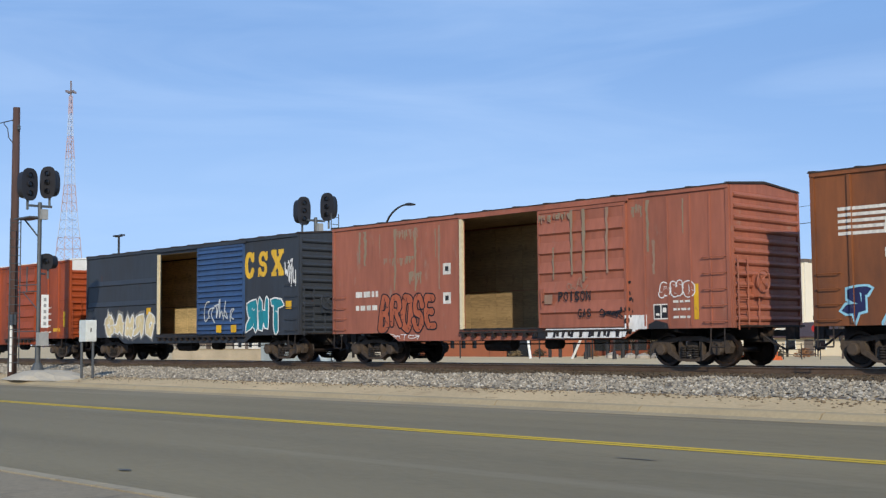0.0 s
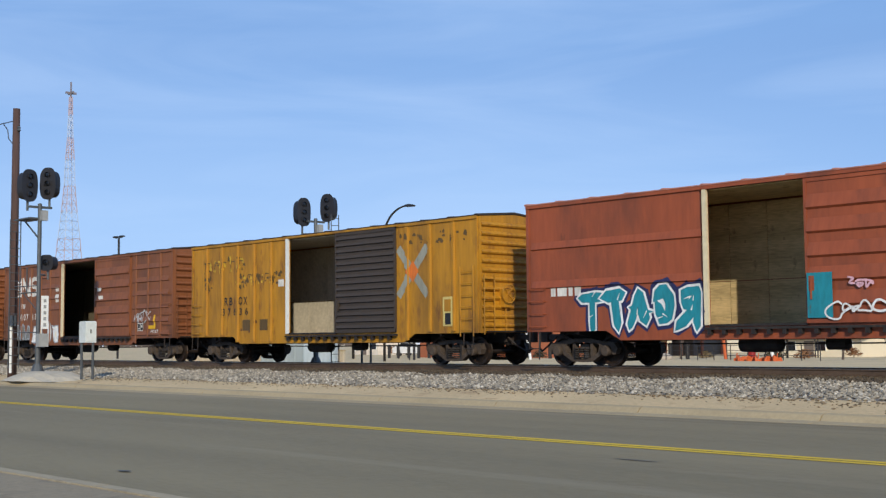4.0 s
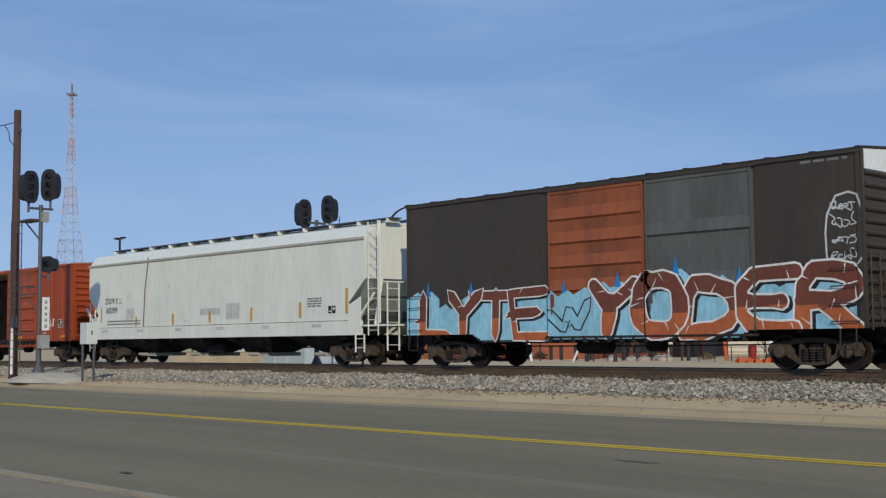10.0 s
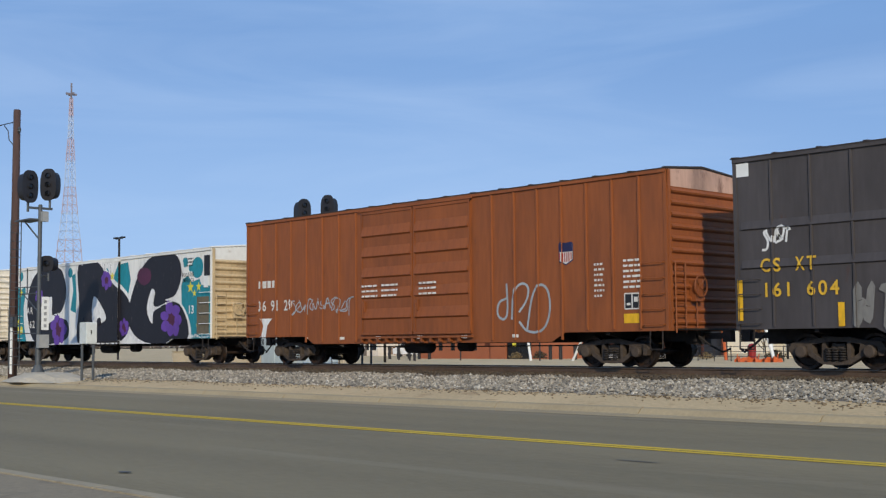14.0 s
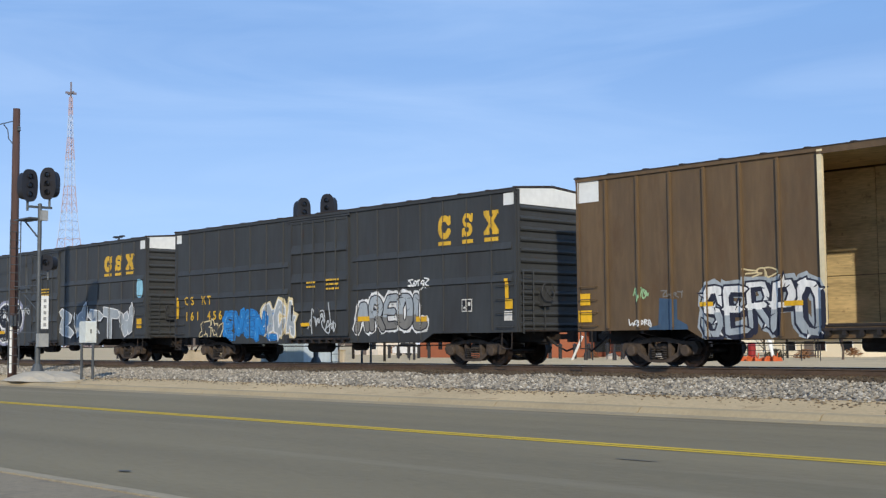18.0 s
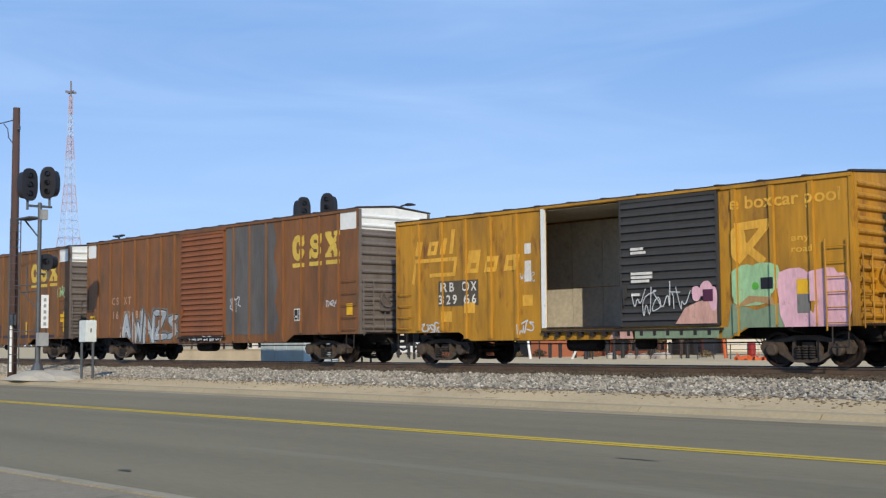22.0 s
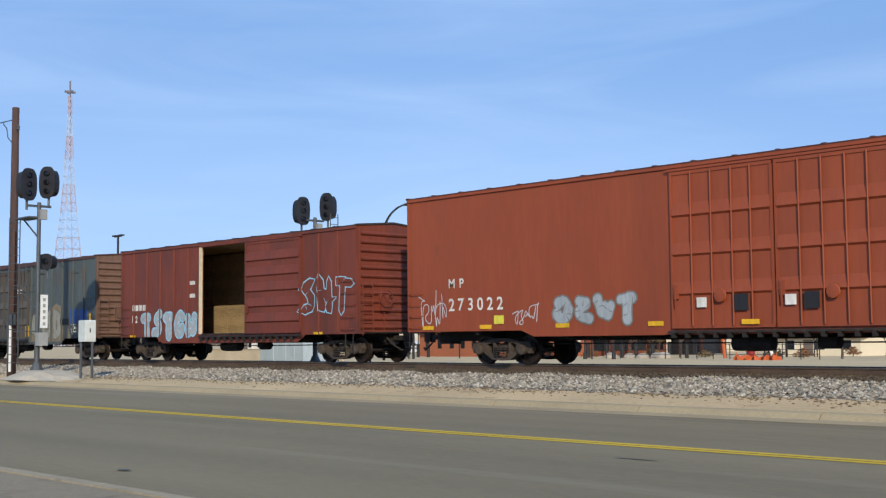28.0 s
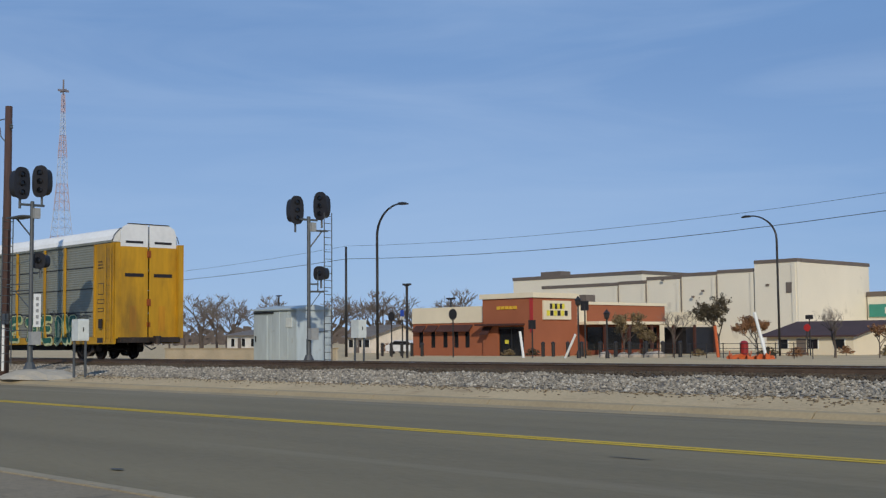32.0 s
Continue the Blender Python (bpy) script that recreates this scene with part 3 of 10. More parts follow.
C_BLUE = spray("blue_spray", (44, 84, 190))
C_LBLUE = spray("light_blue_spray", (150, 205, 225))
C_SKY = spray("bright_blue_spray", (40, 130, 200))
C_NAVY = spray("navy_spray", (36, 40, 84))
C_RED = spray("red_spray", (176, 48, 46))
C_ORANGE = spray("orange_spray", (222, 118, 44))
C_GREEN = spray("green_spray", (92, 178, 62))
C_DGREEN = spray("deep_green_spray", (30, 96, 78))
C_TEAL = spray("teal_spray", (30, 138, 152))
C_PURPLE = spray("purple_spray", (104, 66, 160))
C_MAROON = spray("maroon_spray", (82, 34, 62))
C_PINK = spray("pink_spray", (226, 178, 188))
C_MINT = spray("mint_spray", (160, 200, 150))
C_WHITE = spray("white_spray", (232, 232, 228))
C_SILVER = spray("silver_spray", (166, 174, 178))
C_GREY = spray("grey_spray", (124, 122, 116))
C_SALMON = spray("salmon_spray", (206, 142, 104))
C_CREAM = spray("cream_spray", (226, 208, 160))
C_BLACK = spray("black_spray", (30, 28, 34))
C_YELLOW = spray("lemon_spray", (226, 214, 70))
C_LINE = spray("pale_line_spray", (200, 204, 204))

# ---- the train: (start of each body along the train, its length); the train runs towards -x ----
TRACK_Y = 27.5
HALF = 1.6
WHEEL_R = 0.44


def gone(t):
    """Metres that the train has run by t seconds."""
    return 15.14 * t + 0.0599 * t * t - 0.0000099 * t ** 3


CARS = []      # (thing, start, length)
AXLES = []     # (wheelset, thing's start, length, seat on its truck)


def truck(car, u):
    """A three-piece freight truck under a car, centred at u."""
    tr = new("truck")
    tr.parent = car
    tr.location = (u, 0, 0)

    def frame_side():
        g = Geo()
        for k in (-1, 1):
            # jaw over the axle box, top member, slanting lower member and column
            g.prism([(k * 1.16, 0.34), (k * 1.24, 0.50), (k * 1.14, 0.66), (k * 0.66, 0.70), (k * 0.70, 0.56), (k * 1.02, 0.54), (k * 1.06, 0.34)][::k], -0.10, 0.10)
            g.prism([(k * 0.68, 0.60), (k * 0.74, 0.69), (k * 0.30, 0.78), (0.0, 0.78), (0.0, 0.67), (k * 0.28, 0.66)][::k], -0.09, 0.09)
            g.prism([(k * 0.62, 0.62), (k * 0.76, 0.58), (k * 0.70, 0.34), (k * 0.36, 0.14), (0.0, 0.12), (0.0, 0.22), (k * 0.32, 0.24), (k * 0.58, 0.40)][::k], -0.11, 0.11)
            g.prism([(k * 0.28, 0.22), (k * 0.38, 0.22), (k * 0.36, 0.67), (k * 0.27, 0.67)][::-k], -0.08, 0.10)
        for c in (-0.875, 0.875):
            g.lathe([(0.12, -0.22), (0.15, -0.20), (0.15, -0.10), (0.13, 0.0)], (c, 0, 0.44), 12)
        return g

    def springs():
        g = Geo()
        for c in (-0.18, 0.0, 0.18):
            for k in range(5):
                g.lathe([(0.075, 0.0), (0.085, 0.02), (0.075, 0.04)], (c, -0.11, 0.24 + 0.06 * k), 10, "z")
        return g

    def bolster():
        return Geo().prism([(-1.0, 0.46), (-0.5, 0.34), (0.5, 0.34), (1.0, 0.46), (1.0, 0.62), (0.4, 0.74), (-0.4, 0.74), (-1.0, 0.62)], -0.17, 0.17, "x")

    def wheelset():
        g = Geo()
        for sgn in (-1, 1):
            prof = [(0.10, 0.10), (0.14, 0.09), (0.16, 0.04), (0.33, 0.02), (0.36, 0.07), (0.43, 0.07), (0.44, -0.03), (0.455, -0.06), (0.44, -0.08), (0.36, -0.07), (0.32, -0.02), (0.16, -0.03), (0.10, -0.06)]
            g.lathe([(r, sgn * h) for r, h in prof], (0, sgn * 0.80, 0), 24)
            for k in range(4):
                a = math.pi / 2 * k + 0.3
                c, s = 0.25 * math.cos(a), 0.25 * math.sin(a)
                g.box(c - 0.03, c + 0.03, sgn * 0.80 + sgn * 0.035 - 0.012, sgn * 0.80 + sgn * 0.035 + 0.012, s - 0.03, s + 0.03)
        g.tube([(0, -1.05, 0), (0, 1.05, 0)], 0.085, 10)
        return g
    for sgn in (-1, 1):
        f = part("side_frame", shared("side_frame", frame_side, M_TRUCK), None, tr)
        f.location = (0, sgn * 1.02, 0)
        if sgn > 0:
            f.scale = (1, -1, 1)
        part("spring_nest", shared("spring_nest", springs, M_UNDER, True), None, tr).location = (0, sgn * 1.02, 0)
    part("bolster", shared("bolster", bolster, M_TRUCK), None, tr)
    for c in (-0.875, 0.875):
        w = part("wheelset", shared("wheelset", wheelset, M_WHEEL, False), None, tr)
        w.location = (c, 0, WHEEL_R)
        AXLES.append((w, car, c))
    return tr


def coupler(car, u, way, reach):
    """A draft box with a knuckle coupler that reaches out to the next car."""
    g = Geo()
    g.box(min(u, u - way * 0.5), max(u, u - way * 0.5), -0.22, 0.22, 0.62, 1.0)
    e = u + way * reach
    g.box(min(u, e - way * 0.2), max(u, e - way * 0.2), -0.07, 0.07, 0.76, 0.92)
    g.prism([(e - way * 0.26, -0.12), (e, -0.14), (e + way * 0.04, 0.02), (e - way * 0.08, 0.16), (e - way * 0.26, 0.12)][::way], 0.68, 1.0, "z")
    part("coupler", g, M_STEEL, car)
    h = Geo()
    h.tube([(u, -0.35, 0.85), (u + way * reach * 0.4, -0.33, 0.60), (u + way * reach * 0.8, -0.25, 0.42), (e, -0.15, 0.50)], 0.03, 6)
    part("air_hose", h, M_UNDER, car)


def rungs(u0, u1, y, z0, z1, n, stile=0.02, axis="x"):
    """A ladder: two stiles and n rungs."""
    g = Geo()

    def at(u, z):
        return (u, y, z) if axis == "x" else (y, u, z)
    for u in (u0, u1):
        if stile:
            g.tube([at(u, z0), at(u, z1)], stile, 6)
    for i in range(n):
        z = z0 + (z1 - z0) * (i + 0.5) / n
        g.tube([at(u0, z), at(u1, z)], 0.014, 5)
    return g


def side_outline(u0, u1, z0s, top, length, low, end_low, cut):
    """The outline of a side sheet from u0 to u1: raised over the trucks, deeper between them."""
    def foot(u):
        if u <= cut or u >= length - cut:
            return end_low
        k = min(1.0, min(u - cut, length - cut - u) / 0.5)
        return end_low + (low - end_low) * k
    us = [u0] + [u for u in (cut, cut + 0.5, length - cut - 0.5, length - cut) if u0 < u < u1] + [u1]
    return [(u, foot(u) if z0s is None else z0s) for u in us] + [(u1, top), (u0, top)]


def sliding_door(car, u0, u1, z0, z1, style, material):
    """A car door with its own ribs, rods and latch, hung outside the side sheet."""
    g = Geo()
    g.prism([(0.0, z0), (0.0, z1), (-0.075, z1), (-0.075, z1 - 0.09), (-0.05, z1 - 0.09), (-0.05, z0 + 0.09), (-0.075, z0 + 0.09), (-0.075, z0)][::-1], u0, u1, "x")
    d = part("door", g, material, car)
    d.location = (0, -HALF, 0)
    for a, b in ((u0, u0 + 0.07), (u1 - 0.07, u1)):
        part("door_stile", Geo().box(a, b, -0.078, -0.051, z0 + 0.002, z1 - 0.002), material, d)
    w = round(u1 - u0 - 0.14, 2)
    if style == "corrugated":
        n = int((z1 - z0 - 0.3) / 0.2)
        for i in range(n):
            z = z0 + 0.2 + (z1 - z0 - 0.4) * i / (n - 1)
            me = shared(("door_rib", w, 0.11), lambda: corrugation(w, 0.12, 0.06), material)
            part("door_rib", me, None, d).location = (u0 + 0.07, -0.05, z)
    else:
        n = {"plain": 5, "plug": 3, "sheet": 2}[style]
        for i in range(n):
            z = z0 + (z1 - z0) * (i + 1) / (n + 1)
            me = shared(("door_rib", w, 0.09), lambda: corrugation(w, 0.36, 0.06), material)
            part("door_rib", me, None, d).location = (u0 + 0.07, -0.05, z)
    if style == "plug":
        for k in (0.22, 0.42, 0.62, 0.8):
            u = u0 + (u1 - u0) * k
            part("lock_rod", Geo().tube([(u, -0.10, z0 + 0.05), (u, -0.10, z1 - 0.05)], 0.022, 6), material, d)
        c = (u0 + u1) / 2
        part("hand_gear", Geo().lathe([(0.05, -0.05), (0.16, -0.04), (0.18, 0.0), (0.16, 0.02)], (c, -0.12, z0 + 0.8), 14), material, d)
    part("latch", Geo().box(u0 + 0.1, u0 + 0.24, -0.12, -0.07, z0 + 0.75, z0 + 1.1).box(u0 + 0.14, u0 + 0.18, -0.14, -0.12, z0 + 0.55, z0 + 1.0), material, d)
    return d


def corrugation(length, height, depth):
    """A pressed rib along x: a long slope above, a sharp lip below; its back at y = 0."""
    h = height / 2
    prof = [(0, -h), (-depth, -h * 0.7), (0, h)]
    return Geo().prism(prof, 0, length, "x")


def end_rib_mesh(material, width, height, depth):
    """A pressed rib along y on an end wall, its back at x = 0."""
    def make():
        h = height / 2
        g = Geo()
        prof = [(0, -h), (depth * 0.75, -h * 0.5), (depth, 0), (depth * 0.75, h * 0.5), (0, h)]
        n = len(prof)
        pts = [(x, -width / 2, z) for x, z in prof] + [(x, width / 2, z) for x, z in prof]
        g.add(pts, [tuple(range(n)), tuple(range(2 * n - 1, n - 1, -1))] + [(i, n + i, n + i + 1, i + 1) for i in range(n - 1)])
        return g
    return shared(("end_rib", width, height), make, material)


def boxcar(start, length, eave, body, label, door=None, door_style="plain", door_mat=None, opening=None, posts=1.02, post_w=0.08,
           post_d=0.045, roof_mat=None, end_mat=None, lining=None, low=0.72, end_low=0.98, ends=12, cap=None, second=None,
           centres=1.6, peak=0.14, edge=None, group="boxcars of the train", beams=(), deep_roof=0.0, brake=True, name="boxcar", track=None, cap_h=0.48):
    """A boxcar: sides with posts, pressed end, gabled roof, doors, floor and lining, trucks, couplers and ladders. Returns the thing and its coat of paint."""
    car = thing(name, label, "boxcar" if name == "boxcar" else "railcar", group, at=(start, TRACK_Y, 0))
    CARS.append((car, start, length))
    roof_mat, end_mat, lining = roof_mat or M_ROOFGRIME, end_mat or body, lining or M_PLY
    cut = centres + 1.25
    top = eave - 0.03
    relief = []
    # near side, open where the door stands open
    g = Geo()
    if opening:
        o0, o1, oz0, oz1 = opening
        g.prism(side_outline(0, o0, None, top, length, low, end_low, cut), -HALF, -HALF + 0.05)
        g.prism(side_outline(o1, length, None, top, length, low, end_low, cut), -HALF, -HALF + 0.05)
        g.box(o0, o1, -HALF, -HALF + 0.05, oz1, top)
        g.box(o0, o1, -HALF, -HALF + 0.05, low, oz0)
    else:
        g.prism(side_outline(0, length, None, top, length, low, end_low, cut), -HALF, -HALF + 0.05)
    part("side_sheet", g, body, car)
    far = Geo().prism(side_outline(0, length, None, top, length, low, end_low, cut), HALF - 0.05, HALF)
    part("side_sheet", far, body, car)
    if opening:
        n = 13
        bw = round((length - 0.2) / n - 0.02, 3)
        for row in range(2):
            z0, z1 = ((1.08, 2.3), (2.32, eave - 0.2))[row]
            me = shared(("lining_board", bw, z0, z1), lambda: Geo().box(0, bw, HALF - 0.30, HALF - 0.275, z0, z1), lining)
            for i in range(n):
                part("lining_board", me, None, car).location = (0.1 + (length - 0.2) * i / n, 0.004 * ((i + row) % 2), 0)
        for a, b in ((0.1, o0 - 0.05), (o1 + 0.05, length - 0.1)):
            part("inner_lining", Geo().box(a, b, -HALF + 0.056, -HALF + 0.075, 1.08, eave - 0.16), lining, car)
        part("inner_roof", Geo().box(0.1, length - 0.1, -HALF + 0.08, HALF - 0.31, eave - 0.15, eave - 0.13), lining, car)
        part("end_lining", Geo().box(0.06, 0.09, -HALF + 0.08, HALF - 0.31, 1.08, eave - 0.16), lining, car)
        part("end_lining", Geo().box(length - 0.09, length - 0.06, -HALF + 0.08, HALF - 0.31, 1.08, eave - 0.16), lining, car)
        part("floor", Geo().box(0.05, length - 0.05, -HALF + 0.06, HALF - 0.06, 1.0, 1.07), M_FLOORWOOD, car)
        jamb = edge or M_CREAMEDGE
        part("door_edge", Geo().box(o0 - 0.10, o0 + 0.02, -HALF - 0.09, -HALF - 0.004, oz0 - 0.02, oz1 + 0.02), jamb, car, "pale edge strip beside the opening")
        relief.append((o0 - 0.10, o0 + 0.02, 0.09))
        part("floor_edge", Geo().box(o0, o1, -HALF - 0.03, -HALF + 0.055, oz0 - 0.06, oz0), M_STEEL, car)
    # posts
    if posts:
        n = max(2, round((length - 0.1) / posts))
        spans = [(s[0] - 0.2, s[1] + 0.2) for s in (opening, door, second) if s]
        for i in range(1, n):
            u = length * i / n
            if any(a < u < b for a, b in spans):
                continue
            z0 = (end_low if (u < cut or u > length - cut) else low) + 0.06
            h = round(eave - 0.14 - z0, 2)
            me = shared(("post", h, post_w), lambda: Geo().prism([(-post_w / 2, 0), (-post_w * 0.36, -post_d), (post_w * 0.36, -post_d), (post_w / 2, 0)], 0, h, "z"), body)
            part("post", me, None, car).location = (u, -HALF, z0)
            relief.append((u - post_w / 2, u + post_w / 2, post_d))
            # dark strip left of narrow posts: joint and post's shadow line in one colour
            if post_w < 0.08:
                me = shared(("panel_joint", h), lambda: Geo().box(0, 0.022, -0.004, 0.0, 0, h), M_UNDER)
                part("panel_joint", me, None, car).location = (u - post_w / 2 - 0.024, -HALF, z0)
    for u in (0.05, length - 0.05):
        part("corner_post", Geo().box(u - 0.05, u + 0.05, -HALF - 0.03, -HALF - 0.001, end_low, eave - 0.12), body, car)
        relief.append((u - 0.05, u + 0.05, 0.03))
    for z, a, b in beams:
        part("side_beam", corrugation(b - a, 0.23, 0.045), body, car).location = (a, -HALF, z)
    part("top_chord", Geo().box(0, length, -HALF - 0.05, -HALF - 0.001, eave - 0.12, eave - 0.02), roof_mat if deep_roof else body, car)
    if deep_roof:
        part("roof_edge", Geo().box(0, deep_roof, -HALF - 0.07, -HALF - 0.052, eave - 0.19, eave - 0.02), roof_mat, car)
    if second:
        sliding_door(car, second[0], second[1], second[2], second[3], second[4], second[5])
        relief.append((second[0], second[1], 0.108))
    if door:
        sliding_door(car, door[0], door[1], door[2], door[3], door_style, door_mat or body)
        relief.append((door[0], door[1], 0.108))
        a = min(door[0], opening[0] if opening else door[0]) - 0.1
        b = max(door[1], second[1] if second else door[1]) + 0.1
        part("door_track", Geo().box(a, b, -HALF - 0.13, -HALF - 0.06, door[2] - 0.12, door[2] - 0.06), track or M_STEEL, car)
        part("door_track", Geo().box(a, b, -HALF - 0.10, -HALF - 0.052, door[3] + 0.01, door[3] + 0.07), body, car)
        me = shared("track_bracket", lambda: Geo().box(0, 0.1, -HALF - 0.12, -HALF - 0.004, -0.24, -0.12), track or M_STEEL)
        for i in range(int((b - a) / 0.42)):
            part("track_bracket", me, None, car).location = (a + 0.42 * i + 0.1, 0, door[2])
    # roof: a low gable with seams
    r = Geo()
    ow = HALF + 0.06
    r.prism([(-ow, eave - 0.03), (-ow, eave), (0, eave + peak), (ow, eave), (ow, eave - 0.03), (0, eave + peak - 0.04)][::-1], -0.04, length + 0.04, "x")
    part("roof", r, roof_mat, car)
    n = max(8, round(length / 1.2))
    for i in range(n + 1):
        u = min(max(length * i / n, 0.04), length - 0.04)
        me = shared(("roof_seam", eave, peak), lambda: Geo().prism([(-ow - 0.01, eave - 0.01), (-ow, eave + 0.024), (0, eave + peak + 0.024), (ow, eave + 0.024), (ow + 0.01, eave - 0.01), (0, eave + peak - 0.01)][::-1], -0.05, 0.05, "x"), roof_mat)
        part("roof_seam", me, None, car).location = (u, 0, 0)
    # ends
    gable = [(-HALF, end_low), (HALF, end_low), (HALF, eave - 0.03), (0, eave + peak - 0.05), (-HALF, eave - 0.03)]
    for u in (0.0, length - 0.05):
        part("end_wall", Geo().prism(gable, u, u + 0.05, "x"), end_mat, car)
    width = 2 * HALF - 0.2
    for i in range(ends):
        z = end_low + 0.22 + (eave - 0.28 - end_low - 0.22) * i / (ends - 1)
        m = cap if cap and z > eave - cap_h + 0.1 else end_mat
        if cap and cap_h < 0.55 and z > eave - cap_h - 0.05:
            continue
        part("end_rib", end_rib_mesh(m, width, 0.17, 0.085), None, car).location = (length, 0, z)
    if cap:
        part("end_panel", Geo().prism([(-HALF, eave - cap_h), (HALF, eave - cap_h), (HALF, eave - 0.04), (0, eave + peak - 0.06), (-HALF, eave - 0.04)], length + 0.001, length + 0.012, "x"), cap, car, "white-painted upper end panel")
    for y in (-HALF + 0.05, HALF - 0.05):
        part("end_post", Geo().box(length, length + 0.05, y - 0.05, y + 0.05, end_low, eave - 0.05), end_mat, car)
    # ladders, grab irons, brake gear
    part("end_ladder", rungs(-HALF + 0.12, -HALF + 0.55, length + 0.13, end_low - 0.05, 2.75, 6, axis="y"), end_mat, car)
    if post_w > 0.12:
        part("side_ladder", rungs(length - 0.7, length - 0.14, -HALF - 0.09, end_low - 0.1, 3.0, 6), body, car)
    for u, w, n, top_z in ((0.12, 0.58, 4, 2.4), (length - 0.78, 0.66, 0 if post_w > 0.12 else 5, 3.0)):
        me = shared(("grab_iron", w), lambda: Geo().tube([(0, 0.09, 0), (0, 0, 0), (w, 0, 0), (w, 0.09, 0)], 0.015, 5), body)
        for i in range(n):
            part("grab_iron", me, None, car).location = (u, -HALF - 0.09, end_low + (top_z - end_low) * (i + 0.4) / n)
    for u in (0.3, length - 0.4):
        st = Geo()
        for k in (-0.2, 0.2):
            st.tube([(u + k, -HALF - 0.03, end_low), (u + k, -HALF - 0.05, 0.50)], 0.018, 5)
        st.tube([(u - 0.2, -HALF - 0.05, 0.50), (u + 0.2, -HALF - 0.05, 0.50)], 0.018, 5)
        part("step", st, M_STEEL, car)
    part("end_platform", Geo().box(length + 0.02, length + 0.30, -1.3, 1.3, end_low + 0.02, end_low + 0.06), M_STEEL, car)
    if brake:
        bw = Geo()
        pts = [(length + 0.26, -0.55 + 0.28 * math.cos(a), 2.15 + 0.28 * math.sin(a)) for a in [2 * math.pi * i / 14 for i in range(15)]]
        bw.tube(pts, 0.02, 5)
        for i in range(4):
            a = math.pi / 4 + math.pi / 2 * i
            bw.tube([(length + 0.2, -0.55, 2.15), (length + 0.26, -0.55 + 0.27 * math.cos(a), 2.15 + 0.27 * math.sin(a))], 0.012, 4)
        part("brake_wheel", bw, end_mat, car)
        part("brake_housing", Geo().box(length + 0.02, length + 0.2, -0.72, -0.38, 1.75, 2.3).tube([(length + 0.12, -0.55, 1.75), (length + 0.12, -0.55, 1.05)], 0.02, 5), end_mat, car)
    underframe(car, length, end_low)
    for u in (centres, length - centres):
        truck(car, u)
    coupler(car, length, 1, 0.85)
    coupler(car, 0.0, -1, 0.85)
    coat = Coat(car, relief, -HALF, (length, cut, end_low, low))
    coat.ribs = [(z, a, b, 0.115, 0.045) for z, a, b in beams]
    return car, coat


def underframe(car, length, end_low):
    """Centre sill, cross bearers, air reservoir and brake cylinder below the floor."""
    part("centre_sill", Geo().box(0.1, length - 0.1, -0.32, 0.32, 0.70, 0.99), M_UNDER, car)
    g = Geo()
    for i in range(1, 9):
        u = length * i / 9
        me = shared("cross_bearer", lambda: Geo().prism([(-1.5, 0.98), (-1.5, 0.9), (-0.3, 0.72), (0.3, 0.72), (1.5, 0.9), (1.5, 0.98)], -0.06, 0.06, "x"), M_UNDER)
        part("cross_bearer", me, None, car).location = (u, 0, 0)
    c = length * 0.45
    part("air_reservoir", Geo().lathe([(0.05, -0.62), (0.2, -0.55), (0.21, 0.0), (0.2, 0.55), (0.05, 0.62)], (c, -0.75, 0.60), 12, "x"), M_UNDER, car)
    part("brake_cylinder", Geo().lathe([(0.08, -0.3), (0.17, -0.25), (0.17, 0.25), (0.05, 0.3)], (c + 2.0, -0.6, 0.62), 12, "x"), M_UNDER, car)
    part("brake_rod", Geo().tube([(2.4, -0.45, 0.62), (c + 1.6, -0.5, 0.60), (length - 2.4, -0.4, 0.62)], 0.02, 5), M_UNDER, car)


# ---- the cars, from the head of the train to its tail ----
def streak(coat, material, u, z0, z1, width, rnd, layer, n=6, taper=0.75):
    """A stain that has run down the side: ragged edges, narrowing to its foot."""
    left, right = [], []
    for i in range(n):
        k = i / (n - 1)
        z = z1 + (z0 - z1) * k
        half = width / 2 * (1 - taper * k) * rnd.uniform(0.7, 1.2)
        drift = rnd.uniform(-0.2, 0.2) * width
        left.append((u + drift - half, z))
        right.append((u + drift + half, z))
    coat.poly("streak", material, left + right[::-1], layer)


def car_orange_red():
    m = paint("orange_red_paint", (172, 66, 36), 0.1)
    car, c = boxcar(-67.95, 15.75, 4.57, m, "orange-red boxcar with a white roof edge", door=(9.3, 12.4, 1.05, 4.42), roof_mat=M_WHITE, cap=M_WHITE)
    c.rect("reflector", M_YELLOW, 14.2, 1.3, 14.9, 1.45)
    c.rect("reflector", M_YELLOW, 15.2, 1.5, 15.4, 2.2)
    bars(c, "stencil", 13.0, 1.2, 14.0, 2.6, 5, M_LETTER, 3)
    c.lay()


